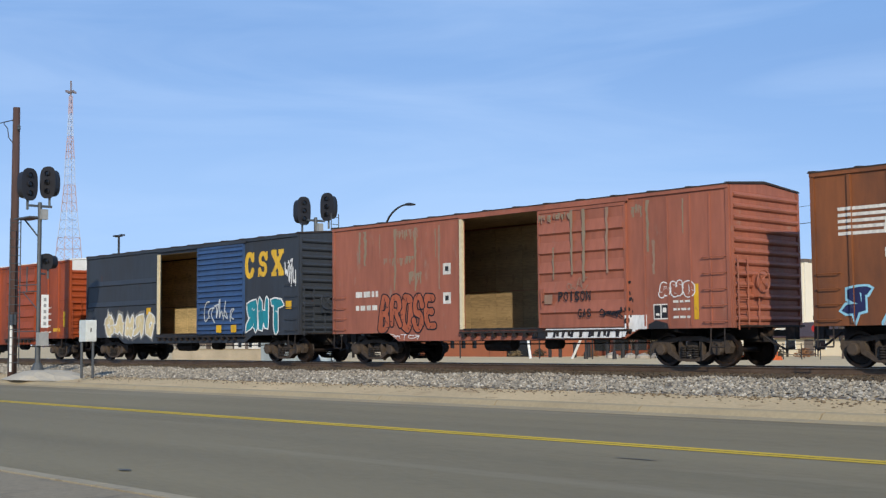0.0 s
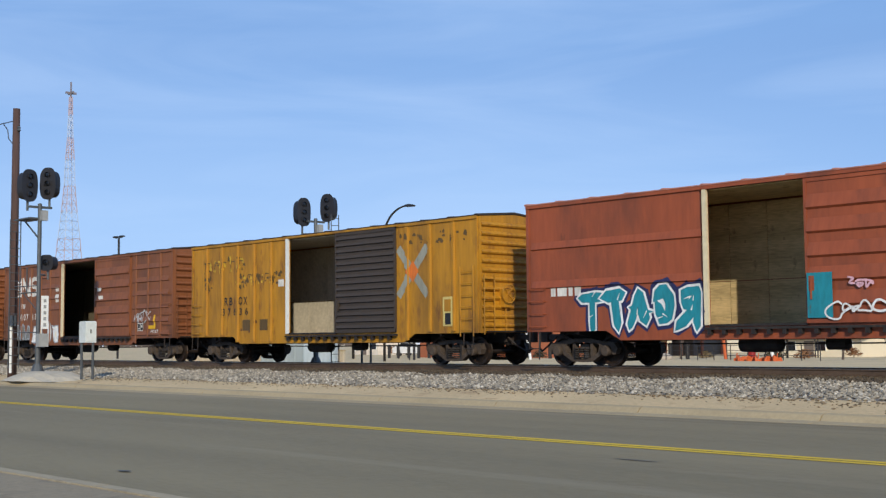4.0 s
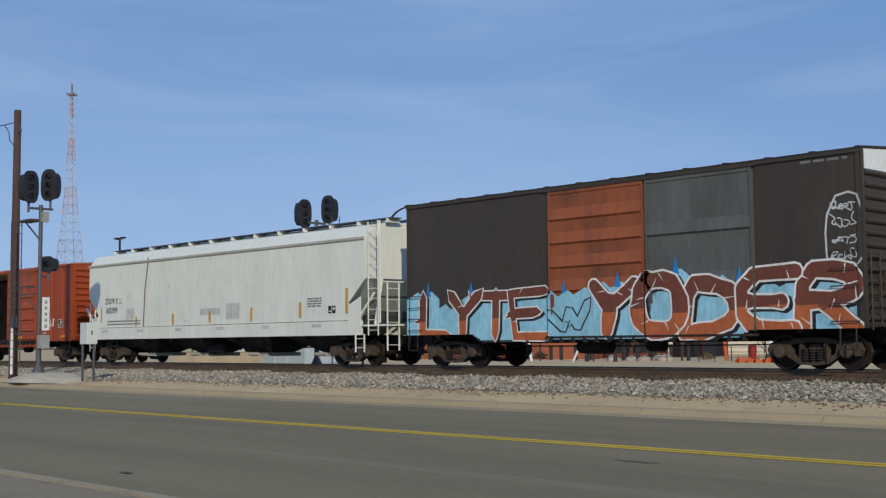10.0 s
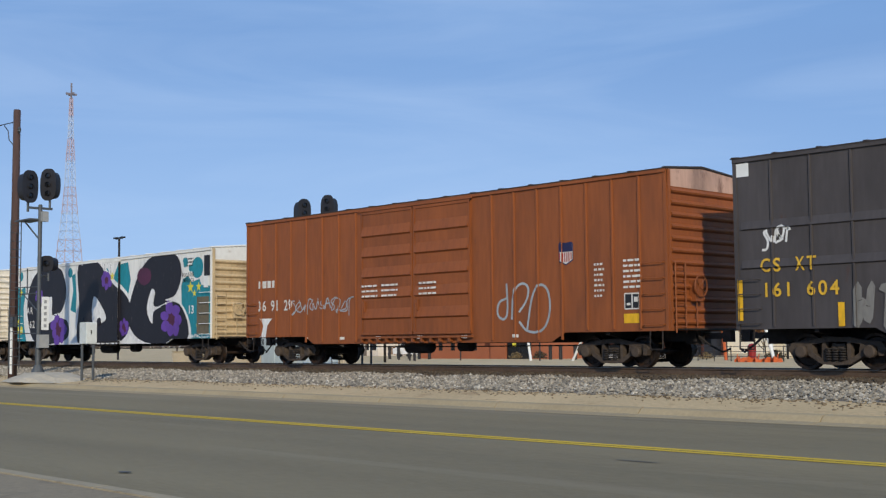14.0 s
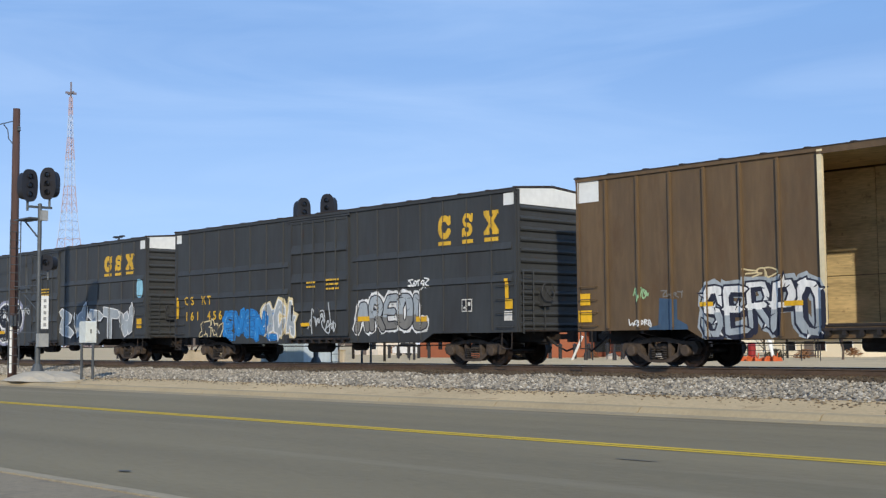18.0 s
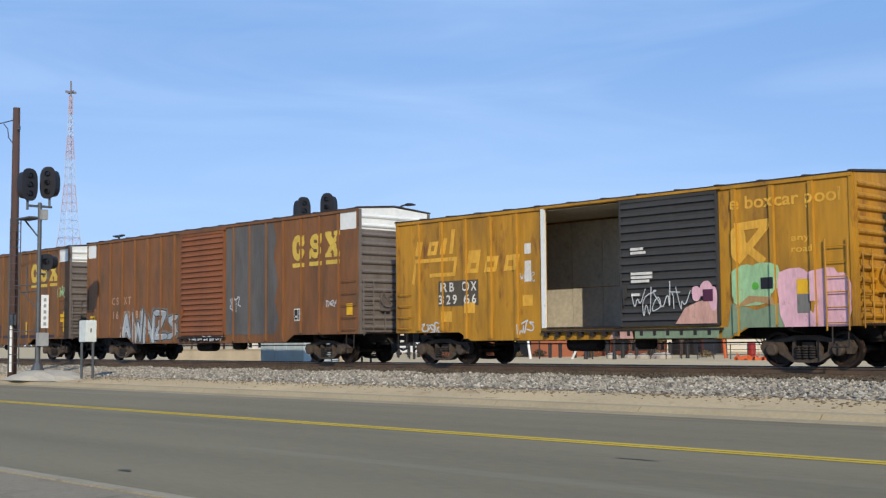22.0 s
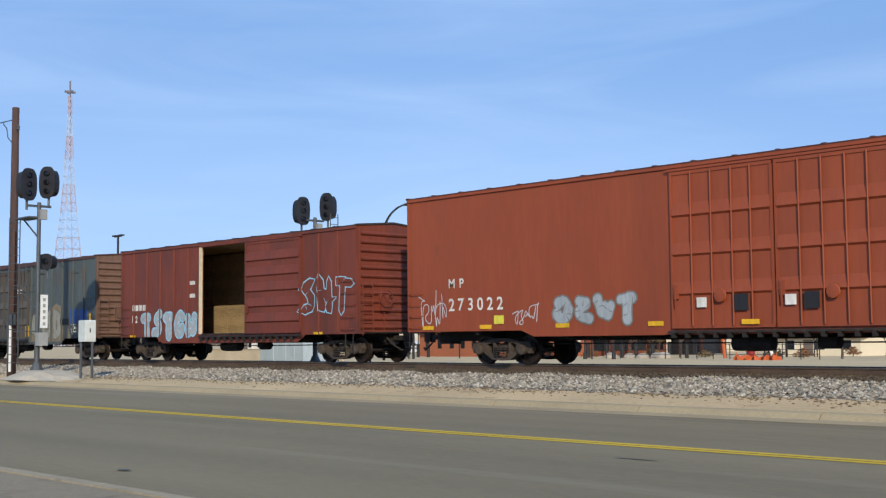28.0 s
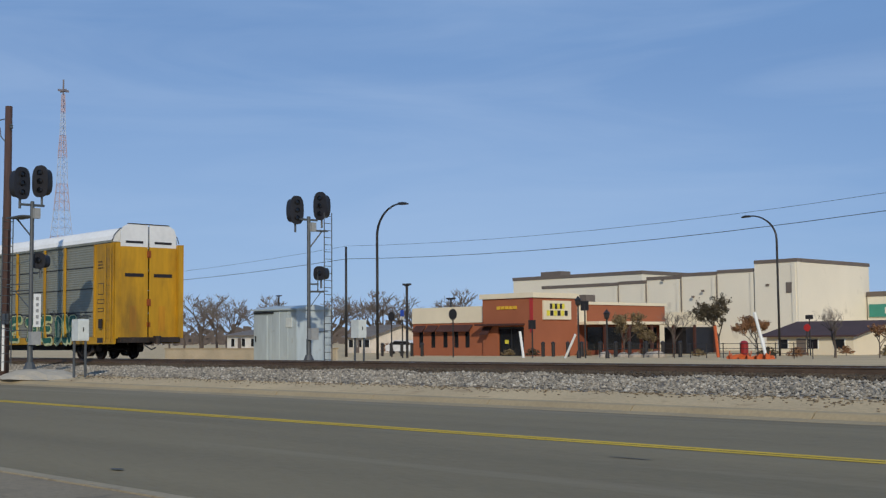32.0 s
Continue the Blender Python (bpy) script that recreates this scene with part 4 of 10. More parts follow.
def car_navy_open():
    m = paint("navy_black_paint", (52, 58, 66), 0.12)
    dm = paint("blue_door_paint", (52, 82, 124), 0.1)
    car, c = boxcar(-50.50, 15.7, 4.57, m, "dark navy boxcar with a blue ribbed door, standing open", door=(9.15, 12.35, 1.05, 4.40), door_style="corrugated",
                    door_mat=dm, opening=(6.27, 9.15, 1.10, 4.30), posts=0, beams=((2.4, 0.2, 6.0), (3.3, 0.2, 6.0)))
    rail_mark(c, [(12.36, 3.08, 12.95, 4.05), (13.2, 3.1, 13.8, 4.05), (14.05, 3.1, 14.77, 4.05)], M_LETTERY, rule=False)
    mural(c, "graffiti", "?????", 1.7, 0.85, 5.9, 2.1, C_CREAM, C_WHITE, 11, halo=C_GREY, sharp=True)
    scrawl(c, "door_tag", 9.8, 1.3, 11.8, 2.4, C_LINE, 12, 0.06)
    mural(c, "graffiti", "???", 12.45, 0.95, 14.7, 2.5, C_TEAL, C_WHITE, 13, sharp=True)
    scrawl(c, "tag", 14.9, 2.6, 15.5, 3.8, C_WHITE, 14, 0.06, 4)
    for u, z in ((5.2, 1.9), (10.6, 1.1), (11.6, 1.1), (14.9, 1.9)):
        c.rect("reflector", M_YELLOW, u, z, u + 0.35, z + 0.28, 1)
    c.lay()


def car_faded_brown():
    m = paint("faded_brown_paint", (160, 96, 74), 0.25, soot=0.25, spot=(150, 128, 112))
    car, c = boxcar(-32.88, 15.79, 4.57, m, "faded brown boxcar with pale streaks, its door slid open", door=(9.45, 12.6, 1.05, 4.38), opening=(6.36, 9.45, 1.08, 4.40),
                    posts=0, lining=M_PLYOLD)
    for u in (13.15, 13.9, 14.6, 15.2):
        part("post", Geo().box(u - 0.025, u + 0.025, -HALF - 0.02, -HALF - 0.001, 1.05, 4.40), m, car)
    pale = surface("pale_stain", (150, 122, 102), 0.65, 0, 0.85, 1.05, 5, 0.8, spot=(156, 96, 76), spots=0.5, spot_size=7, spot_stretch=(2.2, 1, 0.3))
    green = surface("worn_green", (142, 126, 104), 0.65, 0, 0.85, 1.05, 5, 0.8, spot=(156, 98, 78), spots=0.4, spot_size=7, spot_stretch=(2.2, 1, 0.3))
    rnd = random.Random(5)
    for i, (u, z0, z1, w) in enumerate(((1.42, 3.3, 4.34, 0.1), (1.7, 3.2, 4.34, 0.16), (2.45, 3.4, 4.2, 0.06), (3.2, 2.35, 4.32, 0.13), (4.18, 2.3, 4.3, 0.12), (5.28, 2.3, 4.3, 0.1), (10.74, 2.5, 4.3, 0.1),
                                        (11.17, 2.3, 4.3, 0.12), (12.0, 2.5, 4.28, 0.11), (10.07, 2.4, 3.3, 0.07), (13.28, 3.0, 4.36, 0.1), (13.46, 2.4, 3.3, 0.1), (5.12, 3.3, 4.2, 0.05), (14.4, 3.4, 4.3, 0.05))):
        streak(c, pale if i % 3 == 2 else green, u, z0, z1, w, rnd, 0.1 * i, 12, 0.35)
    # worn places: many short runs side by side
    for k, (u, z, half, tall, n) in enumerate(((3.75, 4.28, 0.6, 0.3, 12), (3.45, 3.42, 0.8, 0.24, 13), (4.2, 2.95, 0.3, 0.4, 6), (10.1, 4.26, 0.6, 0.22, 11), (12.95, 4.3, 0.16, 0.36, 4))):
        for i in range(n):
            v = u - half + 2 * half * (i + rnd.uniform(0.2, 0.8)) / n
            top = z - rnd.uniform(0, 0.3) * tall
            streak(c, green if rnd.random() < 0.6 else pale, v, top - tall * rnd.uniform(0.5, 1.1), top, rnd.uniform(0.06, 0.14), rnd, 1.6 + 0.05 * ((i + 3 * k) % 9), 7, 0.5)
    scrawl(c, "faint_figure", 10.55, 1.95, 11.25, 2.5, pale, 31, 0.03, 4)
    c.rect("repaint_patch", pale, 9.72, 1.72, 10.02, 1.98, 1)
    bars(c, "lettering", 1.22, 2.1, 2.37, 2.42, 1, M_LETTER, 2)
    bars(c, "lettering", 1.22, 1.68, 2.37, 1.95, 1, M_LETTER, 3)
    mural(c, "graffiti", "BROSE", 2.45, 0.95, 5.1, 2.25, spray("dull_brick_spray", (172, 92, 60)), C_BLACK, 15, thick=0.045, weight=0.2)
    scrawl(c, "tag", 1.8, 0.75, 4.4, 0.95, C_WHITE, 16, 0.03, 9)
    for z in (2.75, 1.85):
        c.rect("tag_plate", M_LETTER, 5.45, z, 5.8, z + 0.35, 1)
        c.rect("tag_plate_mark", M_LETTERB, 5.55, z + 0.1, 5.7, z + 0.25, 2)
    c.rect("old_patch", C_WHITE, 9.75, 0.76, 12.9, 1.02, 1)
    c.rect("old_patch", C_WHITE, 12.55, 0.8, 13.2, 1.35, 1)
    for i in range(9):
        c.rect("old_patch_gap", C_BLACK, 10.0 + 0.32 * i, 0.78, 10.1 + 0.32 * i, 0.98, 2, 0.06)
    write(c, "warning", "POISON", 10.25, 1.78, 11.4, 2.05, M_LETTERB)
    write(c, "warning", "GAS", 10.95, 1.32, 11.4, 1.56, M_LETTERB)
    scrawl(c, "dark_wear", 11.7, 1.3, 12.5, 1.55, C_BLACK, 8, 0.05, 4)
    c.poly("dark_wear", M_LETTERB, [(9.1, 0.76), (9.75, 0.76), (9.7, 0.98), (9.45, 1.04), (9.2, 0.95)], 1)
    c.poly("dark_wear", M_LETTERB, [(13.22, 0.8), (13.95, 0.84), (13.85, 1.12), (13.5, 1.2), (13.25, 1.1)], 1)
    for i in range(9):
        u, z = rnd.uniform(12.45, 12.8), 1.2 + 1.1 * rnd.random() ** 1.5
        c.poly("dark_wear", M_LETTERB, blob(u, z, rnd.uniform(0.02, 0.06), rnd.uniform(0.03, 0.07), rnd, 0.5, 8), 1 + 0.1 * i)
    mural(c, "white_outline", "???", 13.6, 1.72, 14.74, 2.28, m, C_WHITE, 17, thick=0.03, weight=0.2)
    placard(c, 13.42, 1.22, 13.9, 1.62)
    c.rect("warning_strip", M_YELLOW, 14.69, 1.2, 14.83, 2.1, 1)
    bars(c, "stencil", 14.05, 1.2, 14.6, 2.0, 4, M_LETTER, 6)
    c.lay()


def striped_boxcar(start, length, tint, door_tint, number, label, seed):
    """A brown boxcar with speed stripes, posts and an open door."""
    m = paint("brown_paint", tint, 0.18)
    dm = paint("door_paint", door_tint, 0.12)
    car, c = boxcar(start, length, 4.58, m, label, door=(9.36, 12.45, 1.10, 4.44), door_style="plain", door_mat=dm, opening=(6.3, 9.36, 1.13, 4.42), lining=M_LINEGREY,
                    posts=1.0, post_w=0.1, post_d=0.05, beams=[(z, 4.1, 6.0) for z in (2.45, 2.95, 3.45, 3.95)] + [(z, 12.6, 15.5) for z in (1.2, 1.75, 2.3, 2.85, 3.4, 3.95)])
    return car, c, m


def car_striped_first():
    car, c, m = striped_boxcar(-14.86, 15.73, (142, 72, 48), (160, 78, 44), "407 080", "brown boxcar with white speed stripes and an open door", 21)
    striped_mark(c, 0.68, 3.02, 3.78, 3.86, M_LETTER)
    bars(c, "initials", 1.8, 2.45, 2.2, 2.72, 1, M_LETTER, 1, 0.8)
    write(c, "number", "407 080", 1.8, 1.95, 3.87, 2.25, M_LETTER)
    mural(c, "graffiti", "AVEK", 1.75, 0.8, 5.0, 1.65, C_SILVER, C_LBLUE, 22, sharp=True)
    mural(c, "graffiti", "?", 0.75, 1.1, 1.45, 2.0, C_NAVY, C_LBLUE, 23, sharp=True)
    c.rect("old_patch", C_WHITE, 9.3, 0.74, 12.4, 1.02, 1)
    for i in range(9):
        c.rect("old_patch_gap", C_BLACK, 9.5 + 0.32 * i, 0.76, 9.6 + 0.32 * i, 0.98, 2)
    scrawl(c, "tag", 9.0, 1.75, 11.1, 2.2, C_LINE, 24, 0.04, 8)
    placard(c, 13.05, 1.28, 13.55, 1.62)
    for a, b, d, e in ((3.0, 1.52, 3.75, 1.68), (5.25, 1.26, 5.8, 1.42), (13.93, 1.36, 14.57, 1.5), (14.42, 1.5, 14.57, 1.86), (11.8, 1.45, 12.3, 1.6), (7.4, 0.8, 7.85, 0.95)):
        c.rect("reflector", M_YELLOW, a, b, d, e, 3)
    haze = spray("pale_blue_haze", (164, 172, 180))
    c.poly("pale_smear", haze, [(11.95, 0.78), (11.95, 1.95), (12.2, 1.75), (12.5, 1.72), (12.9, 1.5), (13.1, 1.1), (12.95, 0.8)], 2)
    c.poly("pale_smear", m, [(12.1, 1.0), (12.2, 1.5), (12.6, 1.55), (12.8, 1.2), (12.5, 1.0)], 3)
    write(c, "small_number", "98169", 14.14, 1.2, 14.72, 1.34, M_LETTER)
    scrawl(c, "tag", 15.05, 1.3, 15.3, 2.3, C_LINE, 25, 0.04, 3)
    bars(c, "stencil", 13.9, 1.95, 14.7, 2.45, 3, M_LETTER, 5)
    for z in (3.1, 2.7, 2.3, 1.8, 1.5):
        c.rect("tag_plate", M_LETTER, 5.6, z, 5.85, z + 0.2, 1)
    c.lay()


def car_striped_second():
    car, c, m = striped_boxcar(2.49, 15.83, (142, 74, 56), (146, 74, 54), "407 173", "dark brown boxcar with white speed stripes, door slid open", 31)
    striped_mark(c, 0.71, 3.03, 3.77, 4.0, M_LETTER)
    bars(c, "initials", 1.86, 2.44, 2.3, 2.71, 1, M_LETTER, 1, 0.8)
    write(c, "number", "407 173", 1.86, 1.92, 3.86, 2.22, M_LETTER)
    mural(c, "graffiti", "????", 0.7, 0.8, 2.95, 1.82, C_GREY, C_SILVER, 32, sharp=True)
    mural(c, "pale_graffiti", "?LI?", 3.15, 0.75, 5.95, 1.72, C_WHITE, C_SILVER, 33, sharp=True, accent=C_CREAM, weight=0.24)
    scrawl(c, "tag", 12.8, 1.6, 14.1, 2.2, C_LINE, 34, 0.05, 5)
    placard(c, 13.02, 1.28, 13.48, 1.6)
    write(c, "small_number", "98169", 14.11, 1.19, 14.67, 1.33, M_LETTER)
    for a, b, d, e in ((0.8, 1.45, 1.3, 1.62), (13.92, 1.36, 14.47, 1.5), (14.33, 1.5, 14.47, 1.93), (5.3, 1.4, 5.85, 1.56)):
        c.rect("reflector", M_YELLOW, a, b, d, e, 4)
    for z in (3.2, 2.9, 2.7):
        c.rect("tag_plate", M_LETTER, 5.5, z, 5.85, z + 0.17, 1)
    c.rect("tag_plate", M_LETTER, 9.7, 3.05, 10.05, 3.2, 1)
    c.rect("tag_plate", M_LETTER, 9.8, 2.7, 10.2, 2.85, 1)
    c.lay()


def pool_boxcar(start, length, tint, door_tint, label):
    """A yellow pool boxcar with broad posts and a dark corrugated door."""
    m = paint("pool_yellow_paint", tint, 0.42, 0.72, spot=(112, 66, 30))
    dm = paint("dark_door_paint", door_tint, 0.25)
    car, c = boxcar(start, length, 4.53, m, label, door=(9.1, 12.2, 1.05, 4.42), door_style="corrugated", door_mat=dm, opening=(6.4, 9.1, 1.08, 4.42), posts=1.08, post_w=0.14, post_d=0.07,
                    lining=M_LINEPALE, edge=M_WHITE)
    return car, c, m, dm


def car_pool_yellow():
    car, c, m, dm = pool_boxcar(19.72, 15.9, (184, 130, 26), (66, 56, 46), "rusty yellow boxcar with a dark ribbed door, open")
    worn = spray("worn_dark_lettering", (96, 74, 36))
    bright = spray("bright_yellow_flake", (206, 168, 48))
    dun = spray("rust_scab", (104, 66, 30))
    rnd = random.Random(3)
    for n, u0, u1, z0, z1, mats in ((34, 1.0, 3.6, 3.45, 3.95, (bright, bright, worn)), (46, 3.0, 5.95, 2.85, 3.3, (worn, worn, bright)), (14, 1.0, 1.5, 2.7, 3.4, (worn,)), (26, 12.35, 15.4, 3.8, 4.15, (worn,)), (10, 3.3, 5.6, 1.1, 1.6, (bright, dun))):
        c.begin("worn_flakes")
        for i in range(n):
            u, z, r = rnd.uniform(u0, u1), rnd.uniform(z0, z1), rnd.uniform(0.03, 0.09)
            c.poly("worn_flakes", rnd.choice(mats), spiky(u, z, r, r * rnd.uniform(0.5, 1.6), rnd, 7), 0.3 + 0.05 * (i % 9))
        c.end()
    for i in range(9):
        u = 1.0 + 0.55 * i
        z = 3.4 if i < 5 else 2.85
        c.ribbon("worn_name", worn, [(u, z), (u + 0.1, z + 0.42), (u + 0.3, z + 0.4)], 0.035, 1)
    write(c, "initials", "RB OX", 2.3, 2.16, 3.8, 2.46, M_LETTERB)
    write(c, "number", "37636", 2.1, 1.78, 3.9, 2.05, M_LETTERB)
    grey = spray("grey_arrows", (152, 152, 138))
    for a, b in (((12.35, 2.25), (13.6, 3.65)), ((12.35, 3.65), (13.6, 2.25))):
        c.ribbon("crossed_arrows", grey, [a, b], 0.28, 1)
    c.poly("arrow_heart", C_ORANGE, [(12.7, 2.95), (12.98, 2.6), (13.26, 2.95), (12.98, 3.3)], 2)
    c.rect("faded_label", spray("pale_label", (216, 196, 120)), 14.35, 1.2, 14.85, 2.1, 1)
    c.rect("faded_label_field", m, 14.42, 1.65, 14.78, 2.02, 2)
    c.rect("faded_label_field", M_LETTERB, 14.45, 1.25, 14.75, 1.6, 2)
    c.rect("tag_plate", M_LETTER, 5.75, 2.75, 6.1, 3.0, 1)
    for u in (3.5, 4.6):
        c.rect("stencil_plate", worn, u, 1.2, u + 0.5, 1.6, 1)
    c.lay()


def car_red_open():
    m = paint("red_oxide_paint", (166, 72, 52), 0.12)
    car, c = boxcar(37.61, 15.77, 4.62, m, "red-orange boxcar with a pale door edge, open", door=(8.9, 12.25, 1.08, 4.48), opening=(6.17, 8.9, 1.1, 4.5), posts=0,
                    beams=((2.3, 0.2, 6.0), (3.4, 0.2, 6.0)), roof_mat=paint("pale_roof", (176, 120, 104), 0.1))
    for u in (13.2, 14.2, 15.0):
        part("post", Geo().box(u - 0.03, u + 0.03, -HALF - 0.02, -HALF - 0.001, 1.05, 4.45), m, car)
    mural(c, "graffiti", "?????", 2.0, 0.85, 6.0, 2.3, C_TEAL, C_WHITE, 41, halo=C_NAVY, sharp=True)
    c.rect("teal_panel", C_TEAL, 8.95, 1.2, 9.6, 2.25, 1)
    scrawl(c, "tag", 9.5, 1.2, 11.3, 1.65, C_WHITE, 42, 0.06, 5)
    scrawl(c, "small_tag", 10.0, 1.8, 10.6, 2.2, C_PINK, 43, 0.05, 3)
    bars(c, "initials", 0.9, 1.9, 2.0, 2.2, 1, M_LETTER, 8, 0.8)
    placard(c, 12.84, 1.5, 13.4, 2.05)
    c.rect("reflector", M_YELLOW, 13.6, 0.98, 14.2, 1.1, 1)
    bars(c, "stencil", 13.7, 1.3, 14.4, 2.0, 4, M_LETTER, 5)
    c.lay()


def car_blue_mural():
    m = paint("warm_brown_paint", (146, 70, 42), 0.14)
    dm = paint("orange_door_paint", (174, 82, 38), 0.08)
    car, c = boxcar(55.15, 15.82, 4.58, m, "brown boxcar with a blue and green mural along its foot", door=(9.35, 12.5, 1.12, 4.46), door_mat=dm, opening=(6.28, 9.35, 1.15, 4.45), posts=1.0,
                    lining=M_LINEGREY, beams=((3.2, 0.2, 6.0), (3.9, 0.2, 6.0), (2.7, 12.8, 15.5), (3.6, 12.8, 15.5)))
    striped_mark(c, 0.68, 3.05, 3.72, 4.0, M_LETTER)
    scrawl(c, "tag", 0.7, 2.55, 1.6, 2.95, C_LINE, 51, 0.06, 4)
    rnd = random.Random(9)
    for i in range(30):
        u = -0.02 + 0.54 * i
        c.poly("mural_grass", C_GREEN, [(max(0.0, u - 0.3), 0.74), (min(15.75, u + 0.4), 0.74), (min(15.7, u + 0.35), 1.0), (u + 0.1, 1.0 + rnd.uniform(0.05, 0.4)), (max(0.05, u - 0.2), 1.02)], 0)
    mural(c, "mural", "TEDAE", 0.1, 0.98, 5.95, 2.45, C_BLUE, C_WHITE, 52, halo=C_NAVY, sharp=True, accent=C_LBLUE, thick=0.05, shade=C_NAVY, weight=0.15)
    mural(c, "mural", "N?Z?", 12.3, 0.98, 15.3, 2.55, C_BLUE, C_WHITE, 53, halo=C_NAVY, sharp=True, accent=C_LBLUE, thick=0.05, shade=C_NAVY, weight=0.15)
    mural(c, "mural_tangle", "???????", 0.2, 1.0, 5.9, 2.3, spray("ice_blue_spray", (96, 140, 214)), C_NAVY, 56, sharp=True, thick=0.025, weight=0.07, lift=2.5)
    mural(c, "mural_tangle", "????", 12.5, 1.0, 15.2, 2.4, spray("ice_blue_spray", (96, 140, 214)), C_NAVY, 57, sharp=True, thick=0.025, weight=0.07, lift=2.5)
    for i in range(34):
        u = 0.2 + 0.45 * i
        if not 6.1 < u < 9.3:
            c.poly("mural_grass", rnd.choice((C_DGREEN, C_MINT, C_GREEN)), [(u, 0.76), (u + 0.14, 0.76), (u + rnd.uniform(-0.2, 0.35), rnd.uniform(1.0, 1.4))], 8)
    for i in range(7):
        c.poly("mural_flame", C_ORANGE, spiky(0.9 + 0.8 * i, 2.5 + rnd.uniform(-0.1, 0.2), 0.16, 0.2, rnd, 7), 1)
    c.rect("mural_panel_rim", C_NAVY, 9.66, 1.08, 12.1, 2.84, 0)
    c.rect("mural_panel", C_TEAL, 9.72, 1.14, 12.04, 2.78, 1)
    c.poly("mural_scroll", C_WHITE, [(9.84, 1.98), (10.05, 2.1), (9.86, 2.28), (10.2, 2.22), (10.2, 2.0)], 2)
    c.poly("mural_scroll", C_WHITE, [(11.95, 1.98), (11.75, 2.08), (11.95, 2.26), (11.6, 2.2), (11.6, 2.0)], 2)
    c.rect("mural_scroll_rim", C_NAVY, 10.02, 2.13, 11.82, 2.63, 2.3)
    c.rect("mural_scroll", C_WHITE, 10.07, 2.17, 11.77, 2.59, 2.7)
    bars(c, "mural_scroll_marks", 10.15, 2.22, 11.72, 2.56, 1, C_NAVY, 12, 0.85)
    # a plain rounded figure-like mass in dark, grey and pale shapes
    grey = spray("warm_grey_spray", (132, 116, 104))
    for k, (mat, u, z, rx, rz) in enumerate(((C_BLACK, 10.85, 1.78, 0.34, 0.3), (C_BLACK, 10.95, 1.42, 0.36, 0.26), (grey, 10.98, 1.52, 0.24, 0.2), (C_WHITE, 10.78, 1.42, 0.16, 0.16), (C_BLACK, 11.5, 1.4, 0.3, 0.2),
                                             (grey, 11.5, 1.42, 0.24, 0.13), (C_BLACK, 11.72, 1.74, 0.15, 0.2), (grey, 11.74, 1.7, 0.1, 0.13), (C_YELLOW, 11.02, 1.92, 0.08, 0.07), (C_NAVY, 10.4, 1.2, 0.4, 0.12), (C_NAVY, 11.1, 1.18, 0.5, 0.1))):
        c.poly("mural_shape", mat, blob(u, z, rx, rz, rnd, 0.12), 2 + 0.4 * k)
    c.poly("mural_flame", C_ORANGE, blob(9.5, 1.75, 0.16, 0.5, rnd, 0.25), 2)
    c.poly("mural_flame", C_ORANGE, blob(12.22, 2.0, 0.15, 0.45, rnd, 0.25), 2)
    scrawl(c, "tag", 14.95, 2.2, 15.6, 2.6, C_WHITE, 54, 0.05, 4)
    scrawl(c, "tag", 5.6, 2.5, 6.0, 2.95, C_WHITE, 55, 0.06, 3)
    for i in range(9):
        c.poly("mural_foot", (C_NAVY, C_TEAL, C_GREY)[i % 3], blob(6.5 + 0.34 * i, 0.9, 0.2, 0.12, rnd, 0.2, 9), 2)
    for z in (3.0, 2.86):
        c.rect("tag_plate", M_LETTER, 9.75, z, 10.05, z + 0.1, 3)
    c.lay()


